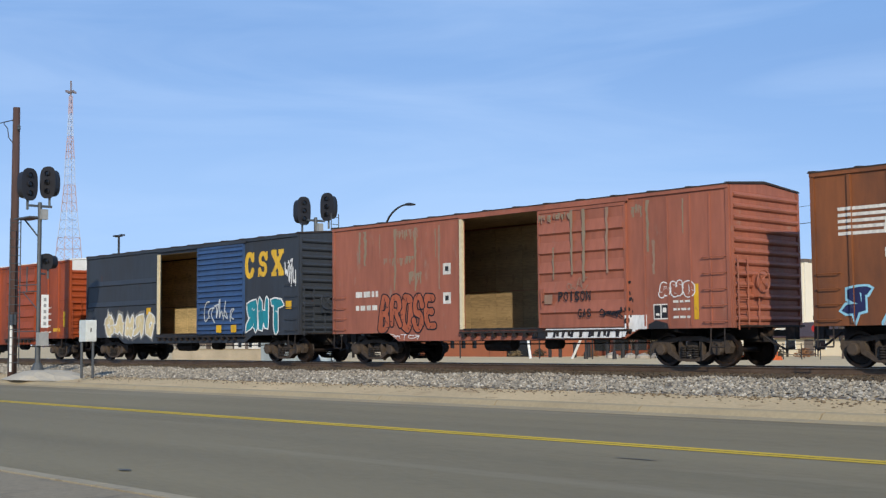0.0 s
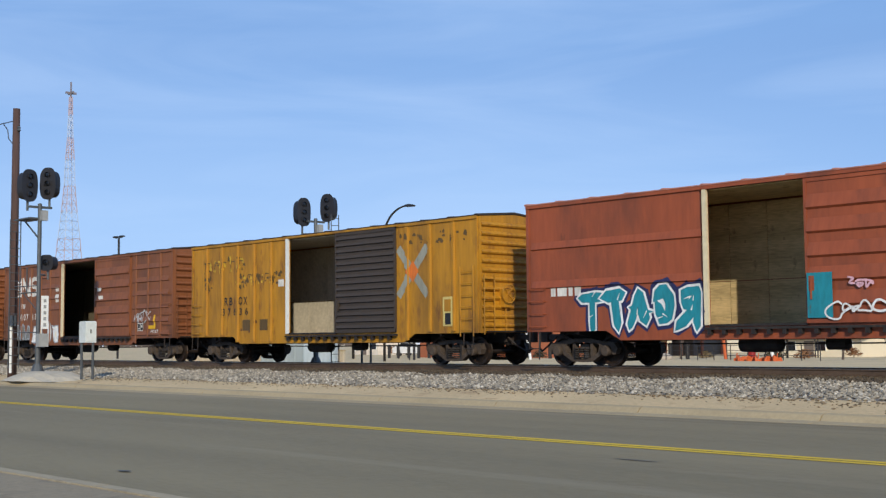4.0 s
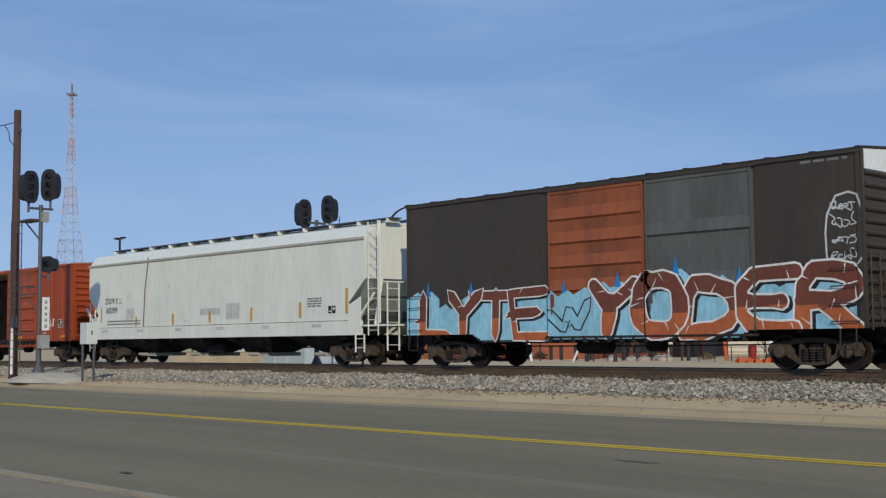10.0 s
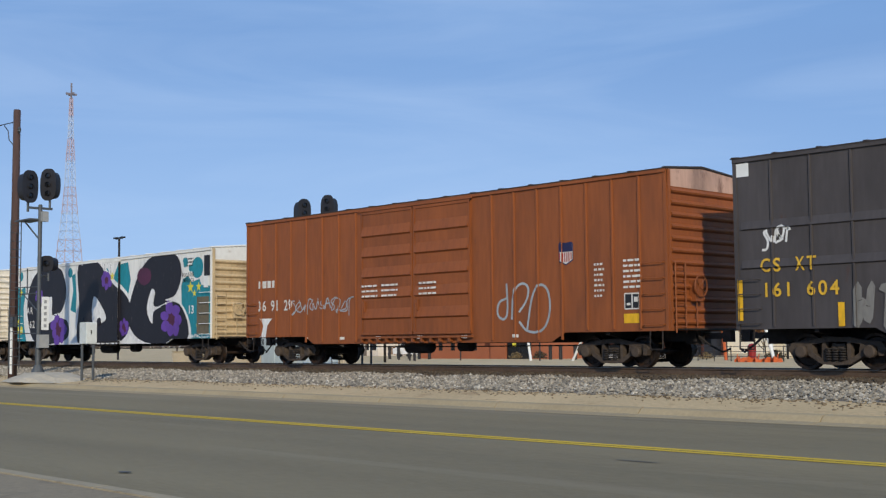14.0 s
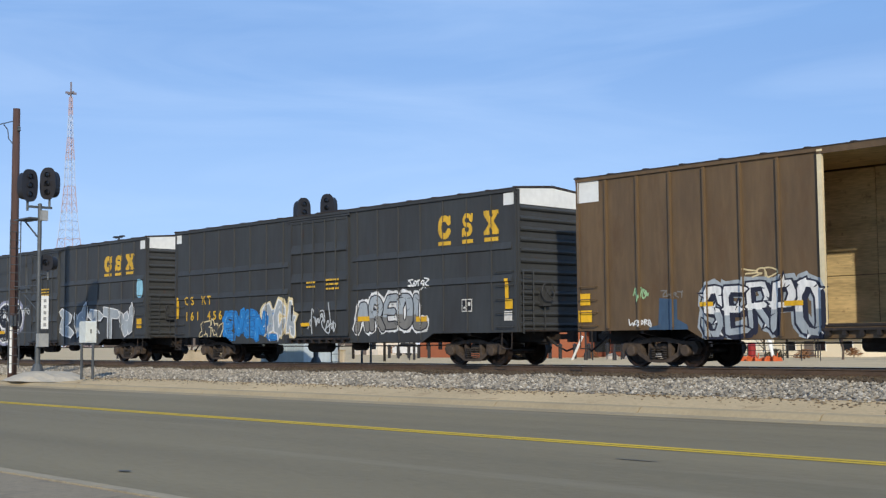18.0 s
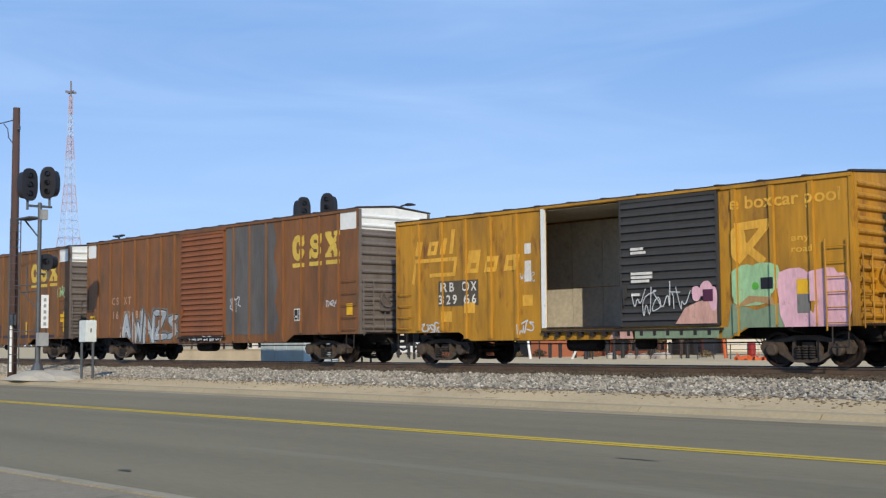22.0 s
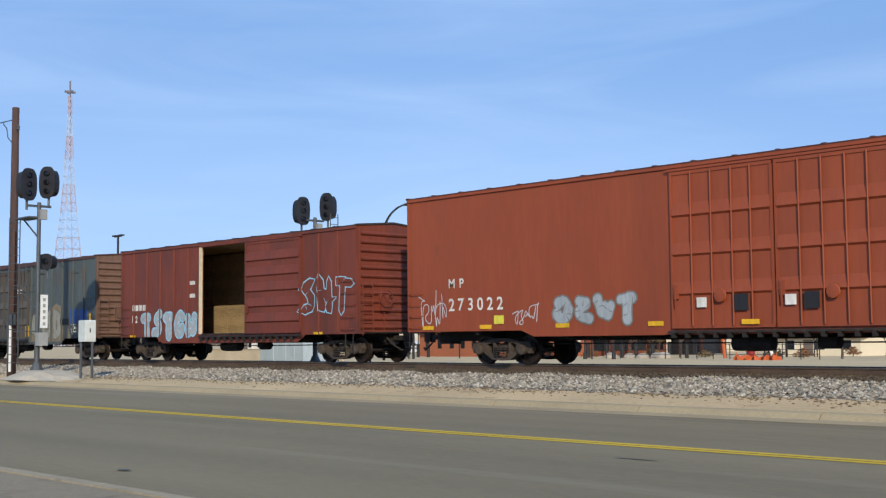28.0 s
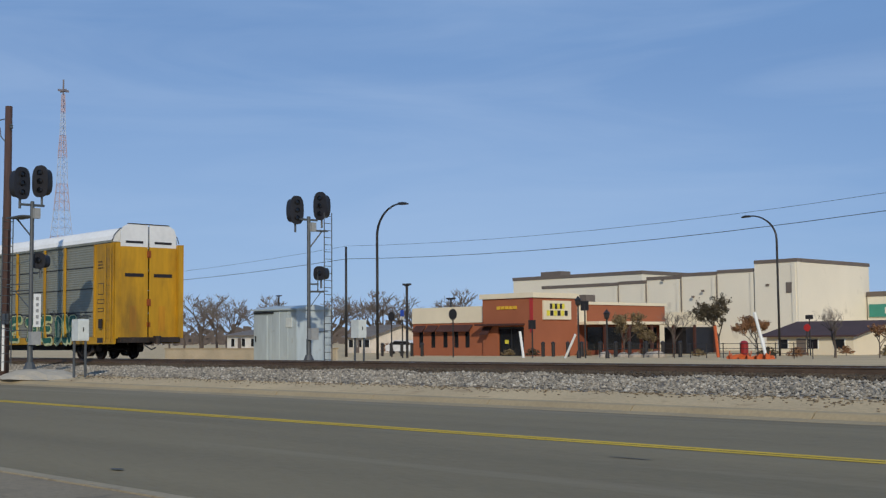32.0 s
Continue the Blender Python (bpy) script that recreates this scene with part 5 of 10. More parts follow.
def car_slate_open():
    m = paint("slate_paint", (60, 66, 70), 0.08)
    dm = paint("blue_slate_door", (64, 84, 96), 0.08)
    car, c = boxcar(72.44, 15.92, 4.58, m, "slate-grey boxcar with a blue-grey ribbed door, open", door=(9.38, 12.6, 1.02, 4.46), door_style="corrugated", door_mat=dm, opening=(6.25, 9.38, 1.08, 4.44), posts=1.03,
                    roof_mat=paint("navy_roof", (42, 48, 60), 0.05), post_w=0.12, post_d=0.06, beams=[(z, a, b) for a, b in ((0.2, 6.0), (12.8, 15.6)) for z in (1.3, 1.75, 2.2, 2.65, 3.1, 3.55, 4.0)])
    rail_mark(c, [(13.16, 3.08, 13.68, 3.98), (14.17, 3.09, 14.92, 3.98)], spray("worn_cream", (176, 164, 112)), first=1)
    write(c, "initials", "CS XT", 0.75, 2.52, 2.6, 2.86, M_LETTER)
    write(c, "number", "13 483 86", 0.75, 1.95, 3.88, 2.3, M_LETTER)
    mural(c, "graffiti", "GEWE", 1.5, 0.78, 5.95, 1.95, C_WHITE, C_GREY, 61, sharp=True, low=C_CREAM, halo=spray("tan_grey_spray", (150, 140, 122)), thick=0.05, weight=0.2)
    mural(c, "tangle", "??????", 1.5, 0.8, 5.9, 1.9, spray("warm_grey_tangle", (126, 118, 108)), C_WHITE, 66, sharp=True, thick=0.025, weight=0.07, lift=2.5)
    for z in (0.95, 1.45, 1.95):
        scrawl(c, "tag", 12.8, z, 13.65, z + 0.45, C_LINE, 63 + int(z * 4), 0.045, 5)
    mural(c, "white_graffiti", "M?", 13.98, 0.92, 15.5, 1.88, m, C_WHITE, 64, thick=0.06, low=C_DGREEN)
    scrawl(c, "tag", 14.04, 2.0, 14.92, 2.26, C_LINE, 65, 0.04, 5, "NORKS")
    c.rect("warning_strip", M_YELLOW, 15.67, 1.05, 15.8, 2.2, 2)
    c.rect("warning_strip", M_YELLOW, 12.62, 1.3, 12.76, 1.8, 2)
    c.rect("tag_plate", M_LETTER, 9.5, 2.85, 9.85, 2.97, 2)
    c.rect("reflector", M_YELLOW, 7.6, 0.8, 8.0, 0.92, 1)
    c.rect("reflector", M_YELLOW, 10.1, 0.8, 10.5, 0.92, 1)
    c.lay()


def car_mexican_orange():
    m = paint("bright_orange_red_paint", (174, 64, 34), 0.06, soot=0.15)
    car, c = boxcar(89.75, 15.71, 4.5, m, "orange-red boxcar with white lettering, its door open", door=(8.92, 12.0, 1.08, 4.30), opening=(6.12, 8.92, 1.1, 4.30), lining=M_LINEWHITE, edge=M_WHITE, posts=1.04,
                    roof_mat=paint("pale_orange_roof", (186, 140, 120), 0.1), peak=0.1)
    for i in range(8):
        z = 2.4 + 0.225 * i
        c.poly("upright_name", M_LETTER, blob(1.1, z + 0.1, 0.13, 0.075, random.Random(i), 0.25, 10), 1)
    write(c, "initials", "F X E", 1.88, 2.32, 4.08, 2.66, M_LETTER)
    write(c, "number", "87 32 46", 1.72, 1.92, 4.23, 2.26, M_LETTER)
    for u, s in ((1.72, 1), (2.75, 2), (3.6, 3)):
        bars(c, "stencil", u, 1.25, u + 0.5, 1.8, 3, M_LETTER, s)
    c.ribbon("white_loop", M_LETTER, [(12.3, 1.15), (12.6, 1.9), (12.45, 2.15), (12.3, 1.95), (12.6, 1.2)], 0.07, 1)
    bars(c, "stencil", 12.75, 1.3, 13.1, 2.2, 6, M_LETTER, 5)
    scrawl(c, "tag", 13.3, 1.45, 13.9, 2.15, C_WHITE, 71, 0.05, 4)
    placard(c, 14.28, 1.6, 14.78, 1.98)
    for u in (0.3, 0.9, 2.3, 4.4, 10.3, 12.4, 14.6):
        c.rect("reflector", M_YELLOW, u, 1.12, u + 0.45, 1.24, 3)
    c.lay()


def car_black_mural():
    m = paint("weathered_black_paint", (64, 57, 48), 0.12)
    dm = paint("brick_door_paint", (166, 78, 56), 0.08)
    gm = paint("grey_patch_paint", (92, 94, 90), 0.08)
    car, c = boxcar(128.26, 15.5, 5.11, m, "tall black boxcar with a brick-red door and an orange mural", door=(6.05, 9.4, 0.95, 4.95), door_mat=dm, posts=0, cap=M_WHITE, ends=14, low=0.74,
                    second=(9.45, 12.7, 0.95, 4.95, "sheet", gm))
    rnd = random.Random(2)
    brown, rusty = spray("umber_spray", (116, 64, 46)), spray("rusty_orange_spray", (184, 100, 56))
    for i in range(24):
        u = 0.35 + 0.63 * i
        high = 1.9 + rnd.uniform(-0.15, 0.3) + (0.25 if 7 < u < 15 else 0.0)
        c.poly("mural_halo", C_LBLUE, [(u - 0.45, 0.8), (u + 0.45, 0.8), (u + 0.5, high - 0.1), (u + 0.15, high + 0.15), (u - 0.5, high - 0.15)], 0.03 * (i % 8))
        if i % 3 == 1:
            c.poly("mural_flame", C_SKY, [(u - 0.12, high), (u + 0.12, high), (u + 0.05, high + 0.25), (u, high + 0.45)], 0.3)
    mural(c, "mural", "LYTE", 0.6, 0.72, 5.85, 2.38, brown, C_WHITE, 81, shade=C_BLACK, low=rusty, thick=0.05, weight=0.13, sharp=True, split=0.4)
    mural(c, "mural_wedge", "?", 5.9, 0.8, 7.6, 1.95, C_LBLUE, C_BLACK, 85, thick=0.05, sharp=True)
    mural(c, "mural", "YODER", 7.5, 0.66, 15.45, 2.6, brown, C_WHITE, 82, shade=C_BLACK, low=rusty, thick=0.055, weight=0.145, split=0.42, lean=0.1)
    for i, z in enumerate((3.65, 3.25, 2.85, 2.5)):
        scrawl(c, "tag", 14.75, z, 15.35, z + 0.32, C_LINE, 83 + i, 0.035, 4)
    cloud = blob(15.03, 3.2, 0.5, 0.9, rnd, 0.25, 14)
    c.ribbon("tag_cloud", C_LINE, cloud + cloud[:1], 0.05, 1)
    c.ribbon("tag_cloud", C_LINE, [(15.1, 2.3), (15.2, 2.15), (15.05, 2.1), (15.1, 1.95)], 0.06, 1)
    bars(c, "roof_mark", 14.0, 4.85, 15.2, 4.95, 1, C_GREY, 5)
    c.lay()


def car_cream_reefer():
    m = paint("cream_white_paint", (226, 218, 200), 0.25, 0.88, spot=(150, 116, 82), soot=0.12)
    car, c = boxcar(146.18, 17.38, 4.55, m, "cream-white refrigerator car with graffiti along its foot", door=(7.05, 10.3, 0.98, 4.35), door_style="plug", door_mat=m, posts=1.0, post_w=0.1, post_d=0.04, roof_mat=M_WHITE,
                    name="refrigerator_car", group="refrigerator cars", low=0.8, end_low=0.98)
    g = Geo()
    for i in range(12):
        g.box(0.25, 0.85, -HALF - 0.02, -HALF - 0.001, 2.8 + 0.13 * i, 2.88 + 0.13 * i)
    part("louvre", g, M_LINEGREY, car)
    # black sheet on the closed wall imitates the dark inside of the unit's opening
    part("unit_opening", Geo().box(0.75, 1.35, -HALF - 0.012, -HALF - 0.002, 1.1, 2.7), C_BLACK, car)
    part("unit_platform", Geo().box(-0.1, 1.4, -HALF - 0.06, -HALF - 0.013, 2.68, 2.76), M_WHITE, car)
    write(c, "initials", "AR MN", 2.22, 2.34, 4.24, 2.7, M_LETTERB)
    write(c, "number", "761 608", 2.22, 1.8, 4.27, 2.11, M_LETTER, 8)
    c.rect("number_field", M_LETTERB, 2.1, 1.72, 4.4, 2.2, 7)
    teal = spray("dull_teal_spray", (60, 128, 134))
    mural(c, "graffiti", "N?MS", 1.95, 0.85, 6.5, 2.25, spray("dusty_salmon_spray", (186, 122, 92)), teal, 91, halo=spray("sea_green_spray", (92, 152, 144)), low=spray("dull_orange_spray", (188, 116, 72)), thick=0.05, sharp=True, weight=0.15)
    c.poly("blue_wedge", spray("deep_blue_spray", (54, 88, 124)), [(5.9, 0.86), (6.75, 0.86), (6.5, 2.2), (6.2, 2.3), (6.3, 1.5)], 5)
    c.rect("door_repaint", spray("orange_brick_spray", (178, 104, 74)), 6.75, 0.9, 10.25, 1.5, 0.3)
    c.rect("door_repaint", spray("maroon_door_spray", (122, 44, 52)), 8.0, 1.35, 9.75, 2.26, 0.7)
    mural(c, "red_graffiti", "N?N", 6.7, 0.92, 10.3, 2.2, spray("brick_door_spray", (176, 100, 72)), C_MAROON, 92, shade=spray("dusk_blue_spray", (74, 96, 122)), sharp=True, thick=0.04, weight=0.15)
    mural(c, "blue_graffiti", "KEITN", 10.7, 0.85, 15.95, 2.4, spray("blue_grey_spray", (116, 150, 154)), C_BLACK, 93, halo=spray("salmon_haze_spray", (212, 148, 120)), thick=0.05, low=spray("slate_teal_spray", (64, 104, 114)), weight=0.17, accent=C_WHITE, split=0.55)
    c.poly("salmon_patch", spray("rust_salmon_spray", (180, 102, 70)), [(15.9, 0.95), (16.6, 1.1), (16.7, 1.5), (16.2, 1.9), (15.9, 1.7)], 1)
    scrawl(c, "black_tag", 15.35, 2.08, 16.2, 2.32, C_BLACK, 97, 0.03, 6)
    scrawl(c, "black_tag", 16.0, 0.88, 16.8, 1.15, C_BLACK, 98, 0.03, 5)
    scrawl(c, "black_tag", 0.9, 2.85, 2.0, 3.4, C_BLACK, 99, 0.04, 5)
    scrawl(c, "black_tag", 1.55, 2.1, 2.1, 2.6, C_BLACK, 90, 0.025, 5)
    scrawl(c, "tag", 16.3, 2.5, 17.2, 2.95, C_BLUE, 96, 0.06, 5)
    c.rect("wear_patch", spray("tan_wear", (206, 176, 136)), 7.9, 2.55, 9.3, 3.45, 0.3)
    bars(c, "stencil", 9.5, 3.35, 10.2, 3.5, 2, C_GREY, 6)
    bars(c, "stencil", 8.0, 3.3, 8.6, 3.42, 1, C_GREY, 7)
    bars(c, "stencil", 1.6, 4.0, 2.2, 4.15, 2, C_GREY, 8)
    rnd = random.Random(8)
    for i in range(12):
        c.poly("rust_run", spray("rust_run", (170, 130, 92)), blob(1.2 + 1.35 * i, rnd.uniform(2.6, 3.6), 0.05, rnd.uniform(0.15, 0.5), rnd, 0.4, 9), 0.1)
    scrawl(c, "tag", 16.35, 2.98, 17.25, 3.45, C_BLUE, 94, 0.06, 5)
    scrawl(c, "tag", 7.5, 2.6, 8.4, 3.2, C_ORANGE, 95, 0.04, 4)
    write(c, "year", "2011", 8.9, 2.55, 9.5, 2.8, C_ORANGE)
    shield(c, 14.28, 2.85, 14.8, 3.45)
    write(c, "slogan", "BUILDING", 15.18, 3.2, 15.98, 3.36, M_LETTERB)
    write(c, "slogan", "AMERICA", 15.18, 2.98, 15.98, 3.14, M_LETTERB)
    for u in (4.0, 8.4, 10.4, 12.7):
        c.rect("reflector", M_YELLOW, u, 1.1, u + 0.45, 1.24, 6)
    c.lay()


def car_mural_reefer():
    m = paint("white_reefer_paint", (226, 226, 220), 0.15, 0.88, spot=(160, 150, 130), soot=0.1)
    tan = paint("stained_end_paint", (200, 178, 140), 0.25, spot=(130, 98, 66))
    car, c = boxcar(165.93, 17.35, 4.50, m, "white refrigerator car with a huge black, teal and purple mural", door=(7.0, 10.2, 0.98, 4.30), door_style="plug", door_mat=C_BLACK, posts=0, roof_mat=M_WHITE,
                    end_mat=tan, name="refrigerator_car", group="refrigerator cars", low=0.8, end_low=0.98, cap=M_WHITE)
    rnd = random.Random(4)
    c.top = 4.37

    def smooth(points, steps=4):
        out, n = [], len(points)
        for i in range(n):
            p0, p1, p2, p3 = (points[(i + k - 1) % n] for k in range(4))
            for s in range(steps):
                t = s / steps
                out.append(tuple(0.5 * (2 * b + (d - a) * t + (2 * a - 5 * b + 4 * d - e) * t * t + (3 * b - a - 3 * d + e) * t ** 3) for a, b, d, e in zip(p0, p1, p2, p3)))
        return out
    # teal fields at both ends
    c.poly("teal_field", C_TEAL, [(0.08, 0.95), (1.15, 0.95), (0.85, 1.8), (0.8, 2.6), (1.0, 3.3), (0.95, 3.6), (0.4, 3.45), (0.08, 3.6)], 0)
    c.poly("teal_field", C_TEAL, [(15.2, 0.95), (17.25, 0.95), (17.25, 3.0), (16.6, 3.05), (16.45, 3.3), (15.9, 3.2), (15.6, 3.45), (15.1, 3.3)], 0)
    c.poly("white_corner", C_WHITE, [(8.7, 4.3), (9.3, 3.6), (10.25, 2.95), (10.25, 4.3)], 0.4)
    c.poly("teal_field", C_TEAL, [(9.7, 3.35), (10.9, 2.9), (11.1, 3.5), (10.85, 4.25), (10.2, 4.2), (9.9, 3.8)], 0.8)
    c.poly("teal_field", C_TEAL, [(5.65, 2.35), (6.2, 2.2), (6.25, 3.6), (6.1, 4.0), (5.75, 3.9), (5.9, 3.2)], 0)
    for u, z, r in ((0.5, 4.1, 0.22), (15.4, 4.0, 0.2), (16.3, 3.75, 0.42), (15.8, 3.75, 0.14), (5.6, 4.05, 0.22), (10.5, 4.0, 0.2), (9.2, 3.9, 0.18), (0.35, 3.4, 0.15)):
        c.poly("teal_dot", C_TEAL, blob(u, z, r, r, rnd, 0.04, 16, 2.0), 1)
    # three swollen forms
    one = smooth([(1.3, 2.0), (1.35, 3.3), (2.3, 4.25), (4.4, 4.35), (5.1, 3.7), (5.2, 2.9), (4.6, 2.2), (3.7, 2.1), (5.3, 1.9), (5.5, 1.2), (4.6, 0.9), (2.2, 0.88)])
    two = smooth([(6.4, 0.9), (6.5, 2.6), (6.4, 4.35), (8.3, 4.4), (9.4, 3.6), (10.9, 2.7), (11.15, 1.8), (10.4, 0.95), (8.4, 0.86)])
    three = smooth([(10.95, 1.7), (11.4, 3.2), (12.6, 4.3), (14.6, 4.38), (15.15, 3.6), (14.7, 2.75), (13.9, 2.55), (15.0, 2.35), (15.65, 1.5), (15.3, 0.86), (12.3, 0.86)])
    for f in (one, two, three):
        c.poly("mural_edge", C_WHITE, grown(f, 0.22), 2)
        c.poly("mural_form", C_BLACK, f, 3)
    c.poly("mural_window", C_WHITE, smooth([(3.05, 2.1), (3.2, 2.8), (3.8, 3.0), (3.85, 2.2), (4.3, 2.1), (3.5, 1.8)]), 4)
    c.poly("mural_window", C_WHITE, smooth([(8.0, 1.75), (8.1, 2.9), (9.05, 2.2), (9.1, 1.8)]), 4)
    c.poly("mural_window", C_WHITE, smooth([(12.45, 2.2), (12.8, 3.0), (13.1, 2.9), (13.0, 2.35), (13.6, 2.3), (13.0, 2.1), (12.9, 1.6)]), 4)
    for u, z, s in ((4.5, 1.5, 1.0), (2.5, 3.1, 0.6), (9.2, 3.6, 0.6), (14.4, 1.7, 1.05), (10.6, 1.5, 0.55)):
        c.poly("maroon_patch", C_MAROON, blob(u, z, 0.5 * s, 0.42 * s, rnd, 0.2, 14, 2.0), 3.6)
        for k in range(7):
            a, far = k * 0.9 + u, rnd.uniform(0.4, 0.66) * s
            c.poly("purple_petal", C_PURPLE, blob(u + far * math.cos(a), z + 0.85 * far * math.sin(a), rnd.uniform(0.2, 0.32) * s, rnd.uniform(0.18, 0.28) * s, rnd, 0.15, 12, 2.0), 4 + 0.1 * k)
    for p, q in (((13.4, 2.3), (15.0, 2.62)), ((3.9, 2.15), (4.9, 2.25))):
        c.ribbon("mural_gleam", C_WHITE, [p, q], 0.03, 4.5)
        for t in (0.35, 0.6, 0.8):
            c.poly("mural_gleam", C_WHITE, blob(p[0] + t * (q[0] - p[0]), p[1] + t * (q[1] - p[1]), 0.06, 0.05, rnd, 0.1, 9), 4.8)
    c.poly("maroon_patch", C_MAROON, blob(12.2, 3.6, 0.55, 0.35, rnd, 0.15, 12, 2.0), 4)
    for u, z, r in ((0.5, 3.3, 0.22), (0.3, 1.9, 0.2), (15.8, 3.0, 0.26), (16.4, 3.0, 0.2), (9.7, 3.7, 0.22), (16.1, 2.75, 0.16)):
        star = [(u + (r if i % 2 == 0 else r * 0.42) * math.sin(i * math.pi / 5), z + (r if i % 2 == 0 else r * 0.42) * math.cos(i * math.pi / 5)) for i in range(10)]
        c.poly("yellow_star", C_YELLOW, star, 2)
    for u in (0.2, 0.6, 16.4):
        c.poly("yellow_dot", C_YELLOW, blob(u, 1.5, 0.14, 0.2, rnd, 0.1, 10), 2)
    write(c, "initials", "AR MN", 1.2, 2.28, 3.0, 2.58, M_LETTER, 6)
    write(c, "number", "762 32", 1.2, 1.6, 3.0, 1.95, M_LETTER, 6)
    write(c, "number", "13", 15.65, 1.95, 16.05, 2.28, C_WHITE, 3)
    write(c, "slogan", "BUILDING", 15.2, 3.42, 16.05, 3.58, M_LETTERB, 3)
    write(c, "slogan", "AMERICA", 15.2, 3.2, 16.05, 3.36, M_LETTERB, 3)
    bars(c, "stencil", 15.4, 3.8, 16.0, 4.2, 3, M_LETTERB, 4)
    scrawl(c, "white_tag", 15.6, 0.98, 17.1, 1.14, C_WHITE, 96, 0.03, 9)
    c.lay()
    # the opening's dark inside is a flat black sheet laid on the side
    part("unit_opening", Geo().box(16.8, 17.2, -HALF - 0.025, -HALF - 0.018, 3.4, 4.2), M_LETTERB, car)
    part("unit_panel", Geo().box(16.78, 17.1, -HALF - 0.03, -HALF - 0.02, 2.95, 3.4), M_WHITE, car)
    part("unit_door", Geo().box(16.3, 17.15, -HALF - 0.03, -HALF - 0.02, 1.15, 2.6), M_LINEGREY, car)


def car_rust_tall():
    m = paint("rust_brown_paint", (156, 74, 42), 0.1, soot=0.22)
    car, c = boxcar(185.63, 19.07, 5.22, m, "tall rust-brown boxcar with double doors, closed", door=(6.7, 9.25, 1.0, 5.05), second=(9.3, 11.85, 1.0, 5.05, "plain", m), posts=0.92, track=m, post_w=0.07, post_d=0.045,
                    cap=paint("bare_white_patch", (196, 160, 140), 0.4), centres=2.3, ends=13)
    bars(c, "initials", 0.75, 2.7, 1.8, 3.0, 1, M_LETTER, 3, 0.85)
    write(c, "number", "36 91 29", 0.75, 1.92, 2.8, 2.3, M_LETTER)
    scrawl(c, "tag", 2.75, 1.7, 6.2, 2.4, C_SILVER, 101, 0.05, 11)
    for run in ([(13.3, 2.0), (12.95, 1.9), (12.9, 1.5), (13.2, 1.35), (13.35, 1.6), (13.3, 2.4)], [(13.5, 1.4), (13.55, 2.2), (13.9, 2.45), (14.2, 2.3), (14.1, 1.9), (13.8, 1.6)],
                [(14.1, 1.1), (14.3, 2.1), (14.6, 2.4), (14.95, 2.2), (15.0, 1.5), (14.7, 1.0), (14.1, 1.0), (13.8, 1.3)]):
        c.ribbon("silver_loop", C_SILVER, rounded(run, 2), 0.07, 1)
    shield(c, 15.36, 2.88, 15.84, 3.47)
    placard(c, 17.62, 1.56, 18.14, 2.0)
    c.rect("reflector", M_YELLOW, 17.6, 1.2, 18.12, 1.45, 1)
    for u, s in ((6.8, 1), (7.8, 2), (9.6, 3)):
        bars(c, "stencil", u, 2.2, u + 0.8, 2.7, 3, M_LETTER, s)
    bars(c, "stencil", 16.6, 1.9, 16.95, 2.9, 7, M_LETTER, 4)
    bars(c, "stencil", 17.6, 2.1, 18.2, 2.95, 6, M_LETTER, 5)
    c.poly("white_drip", C_WHITE, [(0.9, 0.95), (1.2, 0.95), (1.3, 1.4), (1.6, 1.65), (0.9, 1.66), (1.05, 1.4)], 1)
    for i in range(9):
        c.rect("reflector", M_LETTER, 1.5 + 2.0 * i, 0.86, 1.75 + 2.0 * i, 0.95, 1)
    c.lay()


def dark_boxcar(start, length, tint, label, door, mark, number, cap=M_WHITE, style="plug", ribs=1.03):
    """A tall dark boxcar with yellow emblem blocks and closed plug doors."""
    m = paint("dark_paint", tint, 0.1)
    car, c = boxcar(start, length, 5.2, m, label, door=(*door, 0.95, 4.98), door_style=style, door_mat=m, posts=ribs, post_w=0.06, post_d=0.035, centres=2.35, ends=13, cap=cap,
                    beams=((2.55, 0.2, door[0] - 0.2), (3.5, 0.2, door[0] - 0.2), (2.55, door[1] + 0.2, length - 0.2), (3.5, door[1] + 0.2, length - 0.2)))
    rail_mark(c, mark, M_LETTERY)
    if number:
        text, z, u0, u1 = number
        write(c, "initials", "CS XT", u0, z + 0.6, u0 + 0.72 * (u1 - u0), z + 0.93, M_LETTERY, 7)
        write(c, "number", text, u0, z, u1, z + 0.34, M_LETTERY, 7)
    c.rect("corner_patch", M_WHITE, length - 0.5, 4.7, length - 0.06, 5.05, 2)
    c.rect("corner_patch", M_WHITE, 0.1, 4.72, 0.45, 5.05, 2)
    return car, c, m


